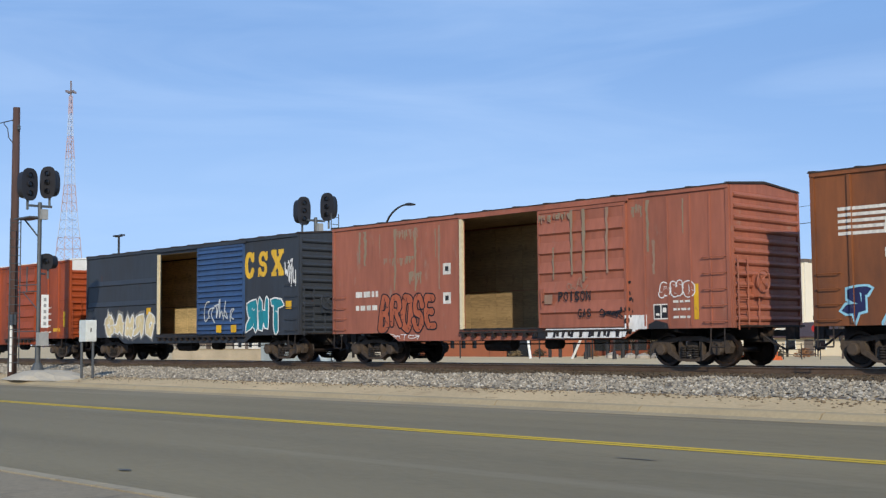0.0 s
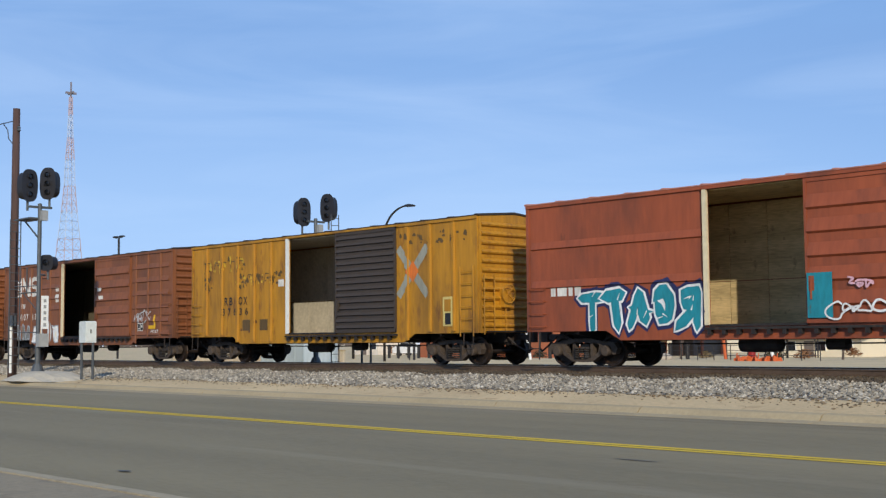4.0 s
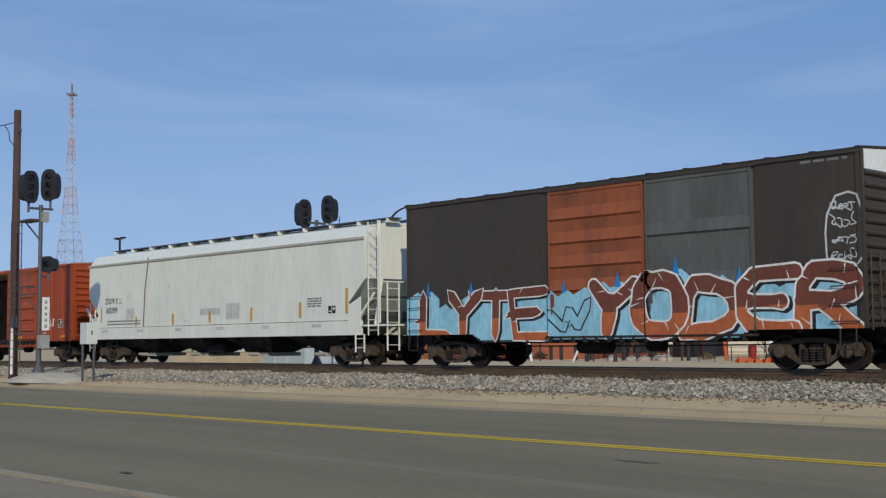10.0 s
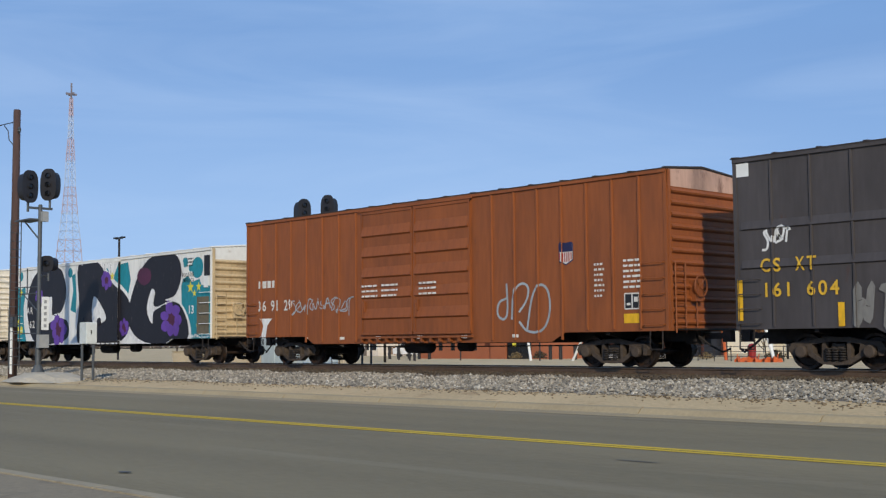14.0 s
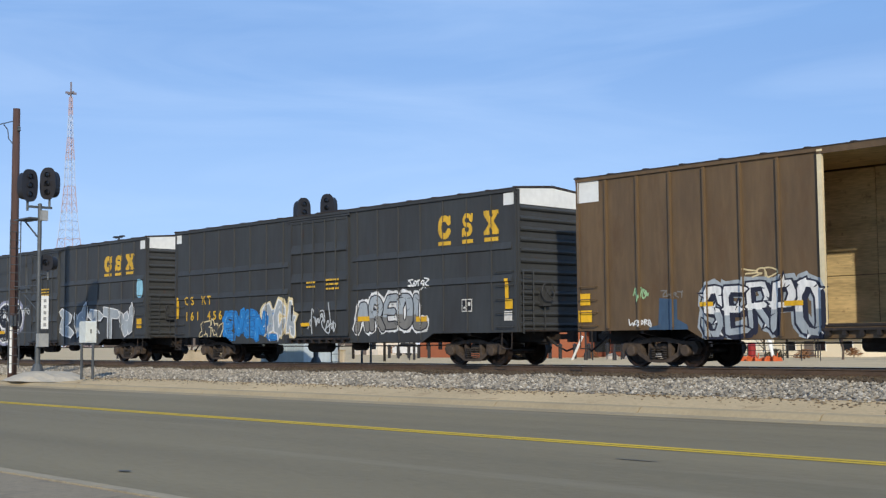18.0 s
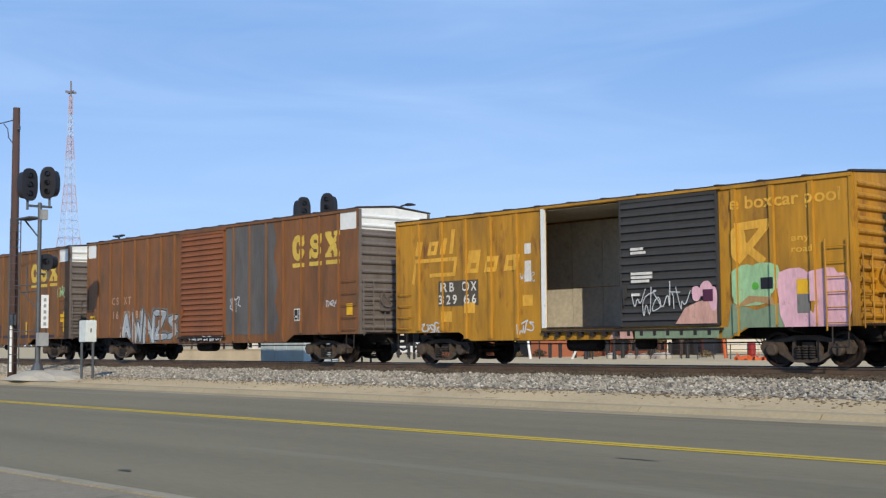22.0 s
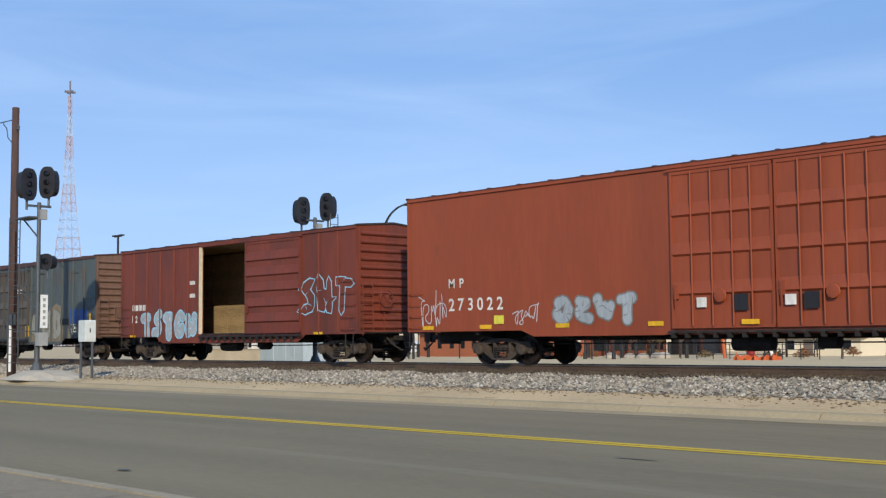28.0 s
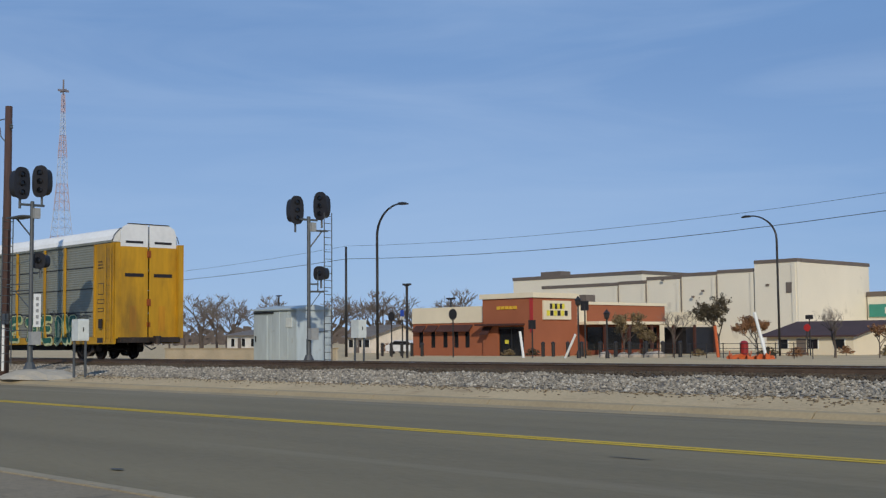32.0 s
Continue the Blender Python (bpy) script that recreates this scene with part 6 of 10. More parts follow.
def car_dark_first():
    car, c, m = dark_boxcar(206.71, 18.84, (74, 69, 68), "tall charcoal boxcar with a flame-coloured graffiti piece", (7.85, 11.0), [(15.02, 3.55, 15.82, 4.76), (16.27, 3.55, 16.84, 4.76), (17.3, 3.52, 18.16, 4.76)], ("161 604", 1.75, 0.75, 2.76))
    scrawl(c, "tag", 0.75, 2.8, 1.55, 3.5, C_WHITE, 111, 0.06, 4)
    mural(c, "grey_graffiti", "??AON", 3.05, 0.85, 6.1, 2.15, C_GREY, m, 112, sharp=True, thick=0.03)
    ink, sea = spray("ink_teal_spray", (26, 62, 74)), spray("sea_teal_spray", (52, 112, 116))
    mural(c, "white_cloud", "?????", 10.5, 1.2, 15.3, 2.2, C_WHITE, C_LBLUE, 113, thick=0.06, weight=0.2)
    mural(c, "teal_wing", "??", 9.7, 0.8, 11.0, 1.9, sea, C_WHITE, 119, sharp=True, thick=0.06)
    mural(c, "teal_wing", "R?", 14.9, 0.8, 16.35, 2.0, C_DGREEN, C_WHITE, 120, sharp=True, thick=0.06, weight=0.2)
    mural(c, "flame_graffiti", "TURBO", 10.75, 0.78, 15.2, 2.05, spray("pale_yellow_spray", (226, 202, 110)), ink, 114, low=spray("deep_orange_spray", (206, 108, 36)), thick=0.06, halo=sea, lift=3.0, weight=0.18, split=0.5)
    for u, z in ((15.55, 1.45), (15.95, 1.1), (15.5, 1.05), (10.2, 1.3), (10.0, 0.95)):
        for d in ((0.1, 0.0), (0.05, 0.09), (-0.05, 0.09)):
            c.ribbon("white_spark", C_WHITE, [(u - d[0], z - d[1]), (u + d[0], z + d[1])], 0.03, 9)
    scrawl(c, "tag", 17.15, 2.08, 18.12, 2.42, C_WHITE, 115, 0.05, 6, "REMOVER")
    scrawl(c, "tag", 18.2, 3.3, 18.7, 4.1, C_WHITE, 116, 0.04, 4)
    scrawl(c, "green_tag", 6.6, 3.7, 7.6, 4.5, C_MINT, 117, 0.04, 4)
    scrawl(c, "tag", 6.6, 0.85, 7.4, 1.7, C_WHITE, 118, 0.05, 3)
    placard(c, 16.22, 1.58, 16.68, 1.94)
    for a, b, d, e in ((18.7, 1.1, 18.82, 2.05), (6.1, 1.05, 6.3, 1.57), (2.72, 1.02, 2.88, 1.57), (0.08, 1.2, 0.2, 2.2), (8.6, 1.2, 9.1, 1.36)):
        c.rect("warning_strip", M_YELLOW, a, b, d, e, 6)
    c.rect("vent_slot", M_LETTERB, 13.77, 4.2, 14.69, 4.45, 1)
    bars(c, "stencil", 8.7, 3.0, 9.2, 3.3, 2, M_LETTERY, 3)
    bars(c, "stencil", 9.7, 3.0, 10.4, 3.35, 3, M_LETTERY, 4)
    c.rect("worn_panel", paint("tan_worn_panel", (96, 88, 72), 0.2), 17.1, 1.1, 18.4, 1.9, 1)
    c.lay()


def car_dark_second():
    car, c, m = dark_boxcar(227.90, 18.63, (62, 64, 64), "tall dark grey boxcar with large white-outlined graffiti", (8.0, 10.8), [(15.06, 3.68, 15.7, 4.55), (16.0, 3.68, 16.6, 4.55), (16.94, 3.69, 17.62, 4.55)], ("161 78", 1.75, 2.03, 4.32))
    mural(c, "graffiti", "WESP", 1.65, 0.76, 6.95, 2.85, C_BLACK, C_WHITE, 121, thick=0.09, accent=C_SILVER, halo=spray("lilac_grey_spray", (150, 152, 172)), weight=0.19, lean=0.12)
    mural(c, "white_graffiti", "?????", 10.8, 0.85, 17.7, 2.5, C_SILVER, C_WHITE, 122, sharp=True, thick=0.06, shade=C_BLACK)
    scrawl(c, "tag", 0.75, 2.3, 1.6, 2.9, C_LINE, 123, 0.05, 4)
    scrawl(c, "tag", 6.9, 2.1, 7.7, 2.6, C_LINE, 124, 0.05, 4)
    mural(c, "lilac_bits", "??", 0.75, 1.0, 1.8, 2.3, spray("lilac_haze_spray", (160, 164, 190)), C_WHITE, 125, sharp=True, thick=0.04)
    c.poly("pale_oval", C_LBLUE, blob(18.1, 3.05, 0.26, 0.4, random.Random(1), 0.05), 1)
    for a, b, d, e in ((0.2, 1.83, 0.5, 2.07), (0.05, 1.18, 0.5, 1.38), (4.4, 1.3, 5.0, 1.45), (17.9, 1.4, 18.3, 1.8)):
        c.rect("reflector", M_YELLOW, a, b, d, e, 6)
    bars(c, "stencil", 9.2, 3.0, 10.0, 3.4, 3, M_LETTERY, 4)
    c.lay()


def car_dark_third():
    car, c, m = dark_boxcar(248.83, 18.73, (58, 60, 60), "tall dark boxcar with a blue piece and silver bubble graffiti", (7.8, 11.05), [(15.42, 3.68, 15.97, 4.6), (16.47, 3.68, 16.94, 4.6), (17.42, 3.68, 18.0, 4.6)], ("161 456", 1.64, 0.75, 3.43))
    mural(c, "blue_graffiti", "EVENE", 3.5, 0.8, 6.95, 1.95, C_SKY, spray("mid_blue_spray", (34, 96, 160)), 131, halo=C_SKY, thick=0.03, accent=C_LBLUE, weight=0.16)
    mural(c, "pale_graffiti", "???", 6.0, 0.85, 8.15, 2.36, C_SILVER, C_WHITE, 132, halo=C_CREAM, sharp=True)
    mural(c, "cream_graffiti", "??", 1.8, 0.9, 3.5, 1.7, m, C_CREAM, 133, sharp=True, thick=0.05)
    scrawl(c, "tag", 8.8, 0.95, 10.4, 2.0, C_LINE, 134, 0.05, 6)
    mural(c, "bubble_graffiti", "AREOL", 11.4, 0.98, 14.9, 2.35, C_SILVER, C_BLACK, 135, thick=0.045, halo=C_WHITE, low=C_GREY, weight=0.19, split=0.4)
    scrawl(c, "tag", 14.0, 2.4, 15.0, 2.75, C_WHITE, 136, 0.05, 5)
    placard(c, 16.43, 1.62, 16.87, 2.0)
    c.rect("tag_plate", M_LETTER, 18.2, 1.32, 18.52, 1.6, 1)
    for a, b, d, e in ((18.26, 1.9, 18.4, 2.55), (18.26, 1.66, 18.56, 1.95), (0.12, 1.73, 0.3, 2.56), (14.37, 1.36, 14.88, 1.52), (11.5, 1.42, 12.1, 1.58), (8.5, 1.3, 9.0, 1.42)):
        c.rect("reflector", M_YELLOW, a, b, d, e, 6)
    bars(c, "stencil", 8.8, 2.6, 9.3, 2.9, 2, M_LETTERY, 3)
    bars(c, "stencil", 9.9, 2.5, 10.6, 2.95, 3, M_LETTERY, 4)
    c.lay()


def brown_tall(start, length, tint, label, door, door_tint, mark, opening=None, worn=0.22, **more):
    """A tall brown boxcar with a ribbed door, white corner patches and yellow emblem blocks."""
    m = paint("brown_tall_paint", tint, 0.55, 0.75, spot=(94, 72, 46), soot=0.35)
    dm = paint("ribbed_door_paint", door_tint, 0.55, spot=(140, 80, 40), soot=0.4)
    car, c = boxcar(start, length, 5.2, m, label, door=(*door, 1.02, 5.0), door_style="corrugated", door_mat=dm, opening=opening, posts=1.02, post_w=0.07, post_d=0.075, cap=M_WHITE, centres=2.35, ends=13,
                    end_mat=paint("grey_brown_end", (112, 104, 98), 0.2), cap_h=0.72, **more)
    rail_mark(c, mark, surface("faded_yellow_mark", (206, 174, 72), 0.6, 0, 0.8, 1.08, 7, 1.1, spot=tint, spots=worn, spot_size=4.0, bump=0.0))
    c.rect("corner_patch", M_WHITE, length - 0.95, 4.5, length - 0.06, 5.1, 2)
    c.rect("corner_patch", M_WHITE, 0.08, 4.5, 0.8, 5.08, 2)
    return car, c, m


def car_brown_open():
    car, c, m = brown_tall(269.85, 18.95, (104, 84, 58), "tall grey-brown boxcar with a rusty ribbed door, open", (10.5, 13.65), (124, 84, 54), [(14.8, 3.4, 15.5, 4.47), (15.8, 3.4, 16.45, 4.47), (16.75, 3.4, 17.55, 4.47)], opening=(7.5, 10.5, 1.06, 5.1), worn=0.62)
    inky = spray("blue_black_spray", (38, 40, 56))
    mural(c, "graffiti", "SERPO", 4.05, 0.72, 7.38, 2.2, C_WHITE, inky, 141, thick=0.06, low=C_SILVER, halo=C_SILVER, weight=0.15, sharp=True, shade=inky)
    c.poly("blue_field", spray("slate_blue_spray", (62, 86, 110)), [(2.4, 0.8), (3.7, 0.8), (3.6, 1.1), (3.3, 1.25), (3.3, 1.75), (2.75, 1.8), (2.7, 1.1), (2.4, 1.05)], 0.2)
    scrawl(c, "green_tag", 1.9, 1.7, 2.4, 2.15, C_MINT, 143, 0.04, 4)
    scrawl(c, "tag", 1.8, 1.05, 2.5, 1.3, C_WHITE, 144, 0.04, 5)
    scrawl(c, "tag", 2.85, 1.75, 3.5, 2.0, C_GREY, 145, 0.04, 4)
    scrawl(c, "tag", 5.3, 2.2, 6.2, 2.5, C_CREAM, 146, 0.04, 3)
    scrawl(c, "tag", 10.7, 1.3, 13.1, 2.1, C_GREY, 142, 0.035, 6)
    placard(c, 14.8, 1.48, 15.34, 1.92)
    for a, b, d, e in ((17.8, 1.62, 18.2, 2.0), (17.75, 1.2, 18.3, 1.48), (0.1, 1.68, 0.45, 2.0), (0.05, 1.22, 0.5, 1.54), (4.0, 1.55, 4.4, 1.66), (6.4, 1.5, 6.9, 1.62), (14.8, 1.25, 15.3, 1.36), (11.8, 1.22, 12.4, 1.34)):
        c.rect("reflector", M_YELLOW, a, b, d, e, 6)
    blue = spray("blue_grey_patch", (80, 72, 62))
    for a, b, d, e in ((13.9, 3.6, 14.6, 4.5), (14.7, 1.95, 15.3, 2.8), (16.0, 1.1, 16.8, 2.7)):
        c.poly("repaint_patch", blue, blob((a + d) / 2, (b + e) / 2, (d - a) / 2, (e - b) / 2, random.Random(int(a * 10)), 0.35, 14, 2.4), 0.2)
    c.lay()


def car_brown_staked():
    car, c, m = brown_tall(290.75, 18.99, (124, 84, 44), "tall rust-brown boxcar with dark stakes along its foot", (7.7, 10.8), (124, 78, 42), [(15.11, 3.41, 15.85, 4.53), (16.09, 3.41, 16.8, 4.52), (17.06, 3.42, 17.84, 4.5)])
    dim = spray("worn_cream_lettering", (184, 160, 110))
    write(c, "initials", "CS XT", 1.99, 2.45, 3.6, 2.78, dim)
    write(c, "number", "16 00 91", 1.99, 1.9, 4.56, 2.25, dim)
    mural(c, "cream_graffiti", "????", 8.0, 0.95, 10.95, 2.3, spray("dull_cream_spray", (176, 142, 96)), C_CREAM, 151, thick=0.04, low=C_GREY)
    mural(c, "cream_graffiti", "???", 3.5, 0.9, 5.9, 1.9, spray("pale_tan_spray", (190, 164, 128)), C_CREAM, 152, thick=0.04)
    scrawl(c, "green_tag", 18.0, 2.85, 18.6, 3.4, C_MINT, 153, 0.04, 4)
    c.poly("blue_run", spray("violet_blue_run", (74, 70, 120)), [(8.0, 3.95), (10.6, 4.1), (10.9, 4.3), (10.8, 4.0), (9.0, 3.85)], 1)
    stake = spray("dark_blue_stake", (52, 52, 70))
    for i in range(14):
        u = 3.7 + 1.0 * i
        if not 7.3 < u < 7.7:
            c.rect("stake_mark", stake, u, 1.05, u + 0.16, 1.7, 3)
            c.rect("stake_mark", stake, u, 1.05, min(u + 0.9, 18.2), 1.17, 3)
    for a, b, d, e in ((18.2, 1.75, 18.6, 2.1), (18.48, 1.3, 18.6, 2.2), (0.3, 1.6, 0.8, 1.85), (3.6, 1.2, 3.72, 1.9), (6.2, 1.2, 6.34, 1.8), (14.6, 1.2, 14.75, 1.8), (11.0, 1.2, 11.12, 1.7)):
        c.rect("warning_strip", M_YELLOW, a, b, d, e, 5)
    c.rect("pale_patch", spray("pale_foot_patch", (164, 146, 124)), 3.4, 0.75, 9.5, 0.98, 1)
    c.lay()


def car_brown_patched():
    gm = paint("grey_repaint", (98, 94, 90), 0.15)
    car, c, m = brown_tall(311.50, 18.94, (128, 84, 46), "tall brown boxcar with grey repainted panels and ribbed door", (7.9, 11.0), (134, 80, 42), [(15.28, 3.35, 15.97, 4.48), (16.26, 3.36, 16.97, 4.48), (17.19, 3.37, 17.95, 4.49)])
    c.poly("grey_repaint", gm, [(11.05, 1.02), (14.2, 1.02), (14.45, 1.5), (14.2, 2.2), (14.4, 2.9), (14.15, 3.8), (14.3, 4.5), (14.1, 5.04), (11.05, 5.04)], 0)
    dim = spray("worn_pale_lettering", (190, 150, 120))
    write(c, "initials", "CS XT", 2.28, 2.38, 3.9, 2.7, dim)
    write(c, "number", "16 00 88", 2.28, 1.78, 4.84, 2.1, dim)
    mural(c, "graffiti", "?WNZ?", 3.1, 0.7, 7.7, 2.15, C_SILVER, C_BLACK, 161, sharp=True, thick=0.04, halo=C_GREY, accent=C_WHITE, weight=0.14)
    scrawl(c, "tag", 17.2, 1.8, 17.8, 2.2, C_LINE, 162, 0.04, 4)
    scrawl(c, "tag", 11.3, 1.9, 12.0, 2.4, C_LINE, 163, 0.04, 4)
    placard(c, 15.37, 1.48, 15.82, 1.9)
    for a, b, d, e in ((18.33, 1.62, 18.65, 2.0), (0.36, 1.65, 0.8, 1.95)):
        c.rect("reflector", M_YELLOW, a, b, d, e, 6)
    scrawl(c, "foot_tag", 8.6, 0.8, 11.0, 1.0, C_LINE, 164, 0.04, 9)
    c.lay()


def car_pool_second():
    car, c, m, dm = pool_boxcar(332.37, 15.81, (184, 132, 28), (60, 58, 54), "yellow boxcar with pink and green graffiti and an open door")
    pale = spray("faded_yellow_name", (222, 168, 58))
    rnd = random.Random(6)
    # two broad leaning name shapes, sun-faded
    for i, (u, z, w, h) in enumerate(((0.95, 3.38, 0.2, 0.45), (1.45, 3.38, 0.42, 0.42), (2.1, 3.38, 0.16, 0.5), (2.45, 3.38, 0.16, 0.75), (3.2, 2.75, 0.5, 0.68), (3.95, 2.75, 0.5, 0.46), (4.75, 2.75, 0.55, 0.46))):
        c.begin("faded_name")
        c.rect("faded_name", pale, u, z, u + w, z + h, 1, lean=0.12)
        if w > 0.4:
            c.rect("faded_name", m, u + 0.17, z + 0.13, u + w - 0.1, z + 0.3, 2, lean=0.04)
        c.end()
    c.ribbon("faded_name", pale, [(0.8, 2.55), (0.95, 3.22), (2.75, 3.22), (2.65, 2.75), (1.6, 2.75)], 0.12, 1)
    write(c, "slogan", "e boxcar pool", 12.55, 3.78, 15.5, 4.2, pale)
    for p in ([(12.75, 3.45), (13.55, 3.5)], [(12.75, 2.65), (13.55, 3.45)], [(12.75, 3.1), (13.4, 2.6)]):
        c.ribbon("faded_arrow", pale, p, 0.2, 1)
    c.poly("faded_arrow", pale, blob(12.75, 3.05, 0.2, 0.4, rnd, 0.1), 1.3)
    write(c, "slogan", "any", 14.2, 2.96, 14.7, 3.12, pale)
    write(c, "slogan", "road", 14.2, 2.74, 14.78, 2.9, pale)
    c.rect("number_field", spray("dark_number_field", (84, 76, 60)), 2.0, 1.78, 3.7, 2.55, 0)
    write(c, "initials", "RB OX", 2.12, 2.22, 3.62, 2.5, M_LETTER)
    write(c, "number", "329 66", 2.02, 1.84, 3.62, 2.12, M_LETTER)
    drab = spray("drab_green_spray", (126, 146, 116))
    rose = spray("dusty_rose_spray", (206, 160, 144))
    c.poly("green_foot", drab, [(9.6, 0.74), (13.9, 0.74), (14.3, 0.9), (14.2, 1.4), (13.8, 1.55), (13.2, 1.4), (12.5, 1.6), (12.4, 1.0), (9.6, 0.98)], 1)
    for u, z, rx, rz in ((12.9, 2.1, 0.36, 0.4), (13.45, 2.15, 0.42, 0.38), (13.1, 1.8, 0.55, 0.3)):
        c.poly("green_graffiti", C_MINT, blob(u, z, rx, rz, rnd, 0.12), 2 + 0.1 * u - 1.2)
    c.poly("tan_streak", spray("tan_streak_spray", (178, 140, 92)), [(12.6, 1.45), (13.2, 1.6), (13.75, 1.5), (13.7, 1.7), (13.0, 1.75)], 3.2)
    for k, (u, z, rx, rz) in enumerate(((14.25, 1.9, 0.42, 0.45), (14.95, 1.95, 0.5, 0.4), (15.45, 1.7, 0.28, 0.5), (14.35, 1.15, 0.45, 0.35), (15.2, 1.2, 0.48, 0.45), (14.1, 1.5, 0.25, 0.4))):
        c.poly("pink_graffiti", C_PINK, blob(u, z, rx, rz, rnd, 0.16, 18, 3.0), 3.4 + 0.1 * k)
    c.rect("graffiti_window", M_YELLOW, 14.32, 1.75, 14.66, 2.1, 6)
    c.rect("graffiti_window", C_GREY, 14.32, 1.3, 14.66, 1.74, 6)
    c.rect("graffiti_window", C_BLACK, 13.35, 1.9, 13.73, 2.18, 6)
    c.poly("green_dot", C_GREEN, blob(13.2, 1.98, 0.09, 0.09, rnd, 0.1), 6)
    c.poly("rose_field", rose, [(10.9, 1.1), (12.15, 1.1), (12.15, 1.75), (11.6, 1.65), (11.2, 1.5)], 1)
    for u, z, rx, rz in ((11.55, 1.85, 0.14, 0.2), (11.85, 1.95, 0.2, 0.2), (12.05, 1.7, 0.12, 0.3)):
        c.poly("pink_graffiti", C_PINK, blob(u, z, rx, rz, rnd, 0.15), 2)
    c.rect("violet_patch", C_MAROON, 11.75, 1.65, 12.05, 1.95, 4)
    c.poly("pink_foot", rose, [(8.65, 0.74), (9.55, 0.74), (9.5, 0.98), (8.8, 0.96)], 1.5)
    c.begin("door_stencil")
    for z, w in ((3.05, 0.42), (2.95, 0.5), (2.4, 0.7), (2.3, 0.7), (2.2, 0.6), (1.85, 0.3)):
        c.rect("door_stencil", M_LETTER, 9.5, z, 9.5 + w, z + 0.07, 1)
    c.end()
    scrawl(c, "door_tag", 9.6, 1.25, 11.3, 2.1, C_LINE, 173, 0.035, 6)
    scrawl(c, "tag", 1.2, 0.95, 2.0, 1.3, C_LINE, 174, 0.05, 4)
    scrawl(c, "tag", 5.3, 0.85, 5.9, 1.35, C_LINE, 175, 0.05, 3)
    scrawl(c, "tag", 5.4, 2.3, 6.0, 2.75, C_LINE, 176, 0.03, 4)
    for u, z in ((2.15, 1.3), (3.15, 1.55), (5.5, 1.7)):
        c.rect("stencil_plate", pale, u, z, u + 0.4, z + 0.32, 1)
    for z in (3.2, 2.7, 2.4):
        c.rect("tag_plate", M_LETTER, 5.6, z, 5.85, z + 0.3, 2)
    c.lay()


def car_violet_grey():
    m = paint("violet_grey_paint", (68, 62, 66), 0.14)
    car, c = boxcar(350.00, 15.78, 4.58, m, "dark violet-grey boxcar with silver graffiti, doors closed", door=(6.85, 9.4, 1.02, 4.40), door_style="plug", door_mat=m, posts=1.05, post_w=0.06, post_d=0.04,
                    beams=((2.3, 0.2, 6.6), (3.2, 0.2, 6.6)))
    rail_mark(c, [(11.86, 2.77, 12.67, 3.97), (13.15, 2.78, 13.68, 3.98), (14.12, 2.77, 14.97, 4.0)], spray("mustard_mark", (214, 178, 70)))
    write(c, "initials", "CS XT", 0.88, 2.34, 2.6, 2.72, M_LETTERY, 7)
    write(c, "number", "139 377", 0.9, 1.6, 2.72, 1.96, M_LETTER, 7)
    mural(c, "graffiti", "??A?M?", 0.4, 0.75, 6.15, 2.2, C_SILVER, C_BLACK, 181, halo=spray("grey_teal_spray", (92, 122, 128)), sharp=True, thick=0.04, accent=C_WHITE)
    mural(c, "white_graffiti", "ASER", 12.95, 0.85, 15.6, 2.15, C_WHITE, C_BLACK, 182, sharp=True, thick=0.04, halo=C_WHITE, weight=0.16)
    mural(c, "faded_graffiti", "BOUE", 9.5, 0.95, 12.6, 2.1, m, spray("dim_grey_spray", (104, 98, 96)), 183, thick=0.04)
    scrawl(c, "tag", 9.7, 2.3, 11.6, 3.0, C_GREY, 184, 0.05, 5)
    mural(c, "door_ghost", "???", 7.0, 2.95, 9.3, 4.1, spray("ghost_grey_spray", (88, 84, 88)), m, 185, thick=0.02, weight=0.26)
    placard(c, 11.89, 1.6, 12.4, 1.95)
    for a, b, d, e in ((15.6, 1.1, 15.76, 2.15), (12.67, 1.12, 12.8, 1.6), (9.56, 1.14, 9.7, 1.65), (5.95, 1.2, 6.12, 1.7), (0.02, 1.2, 0.14, 2.0), (2.7, 1.2, 2.86, 1.7)):
        c.rect("warning_strip", M_YELLOW, a, b, d, e, 6)
    for u in (7.7, 8.3):
        c.rect("tag_plate", M_LETTER, u, 2.0, u + 0.25, 2.25, 2)
    c.lay()


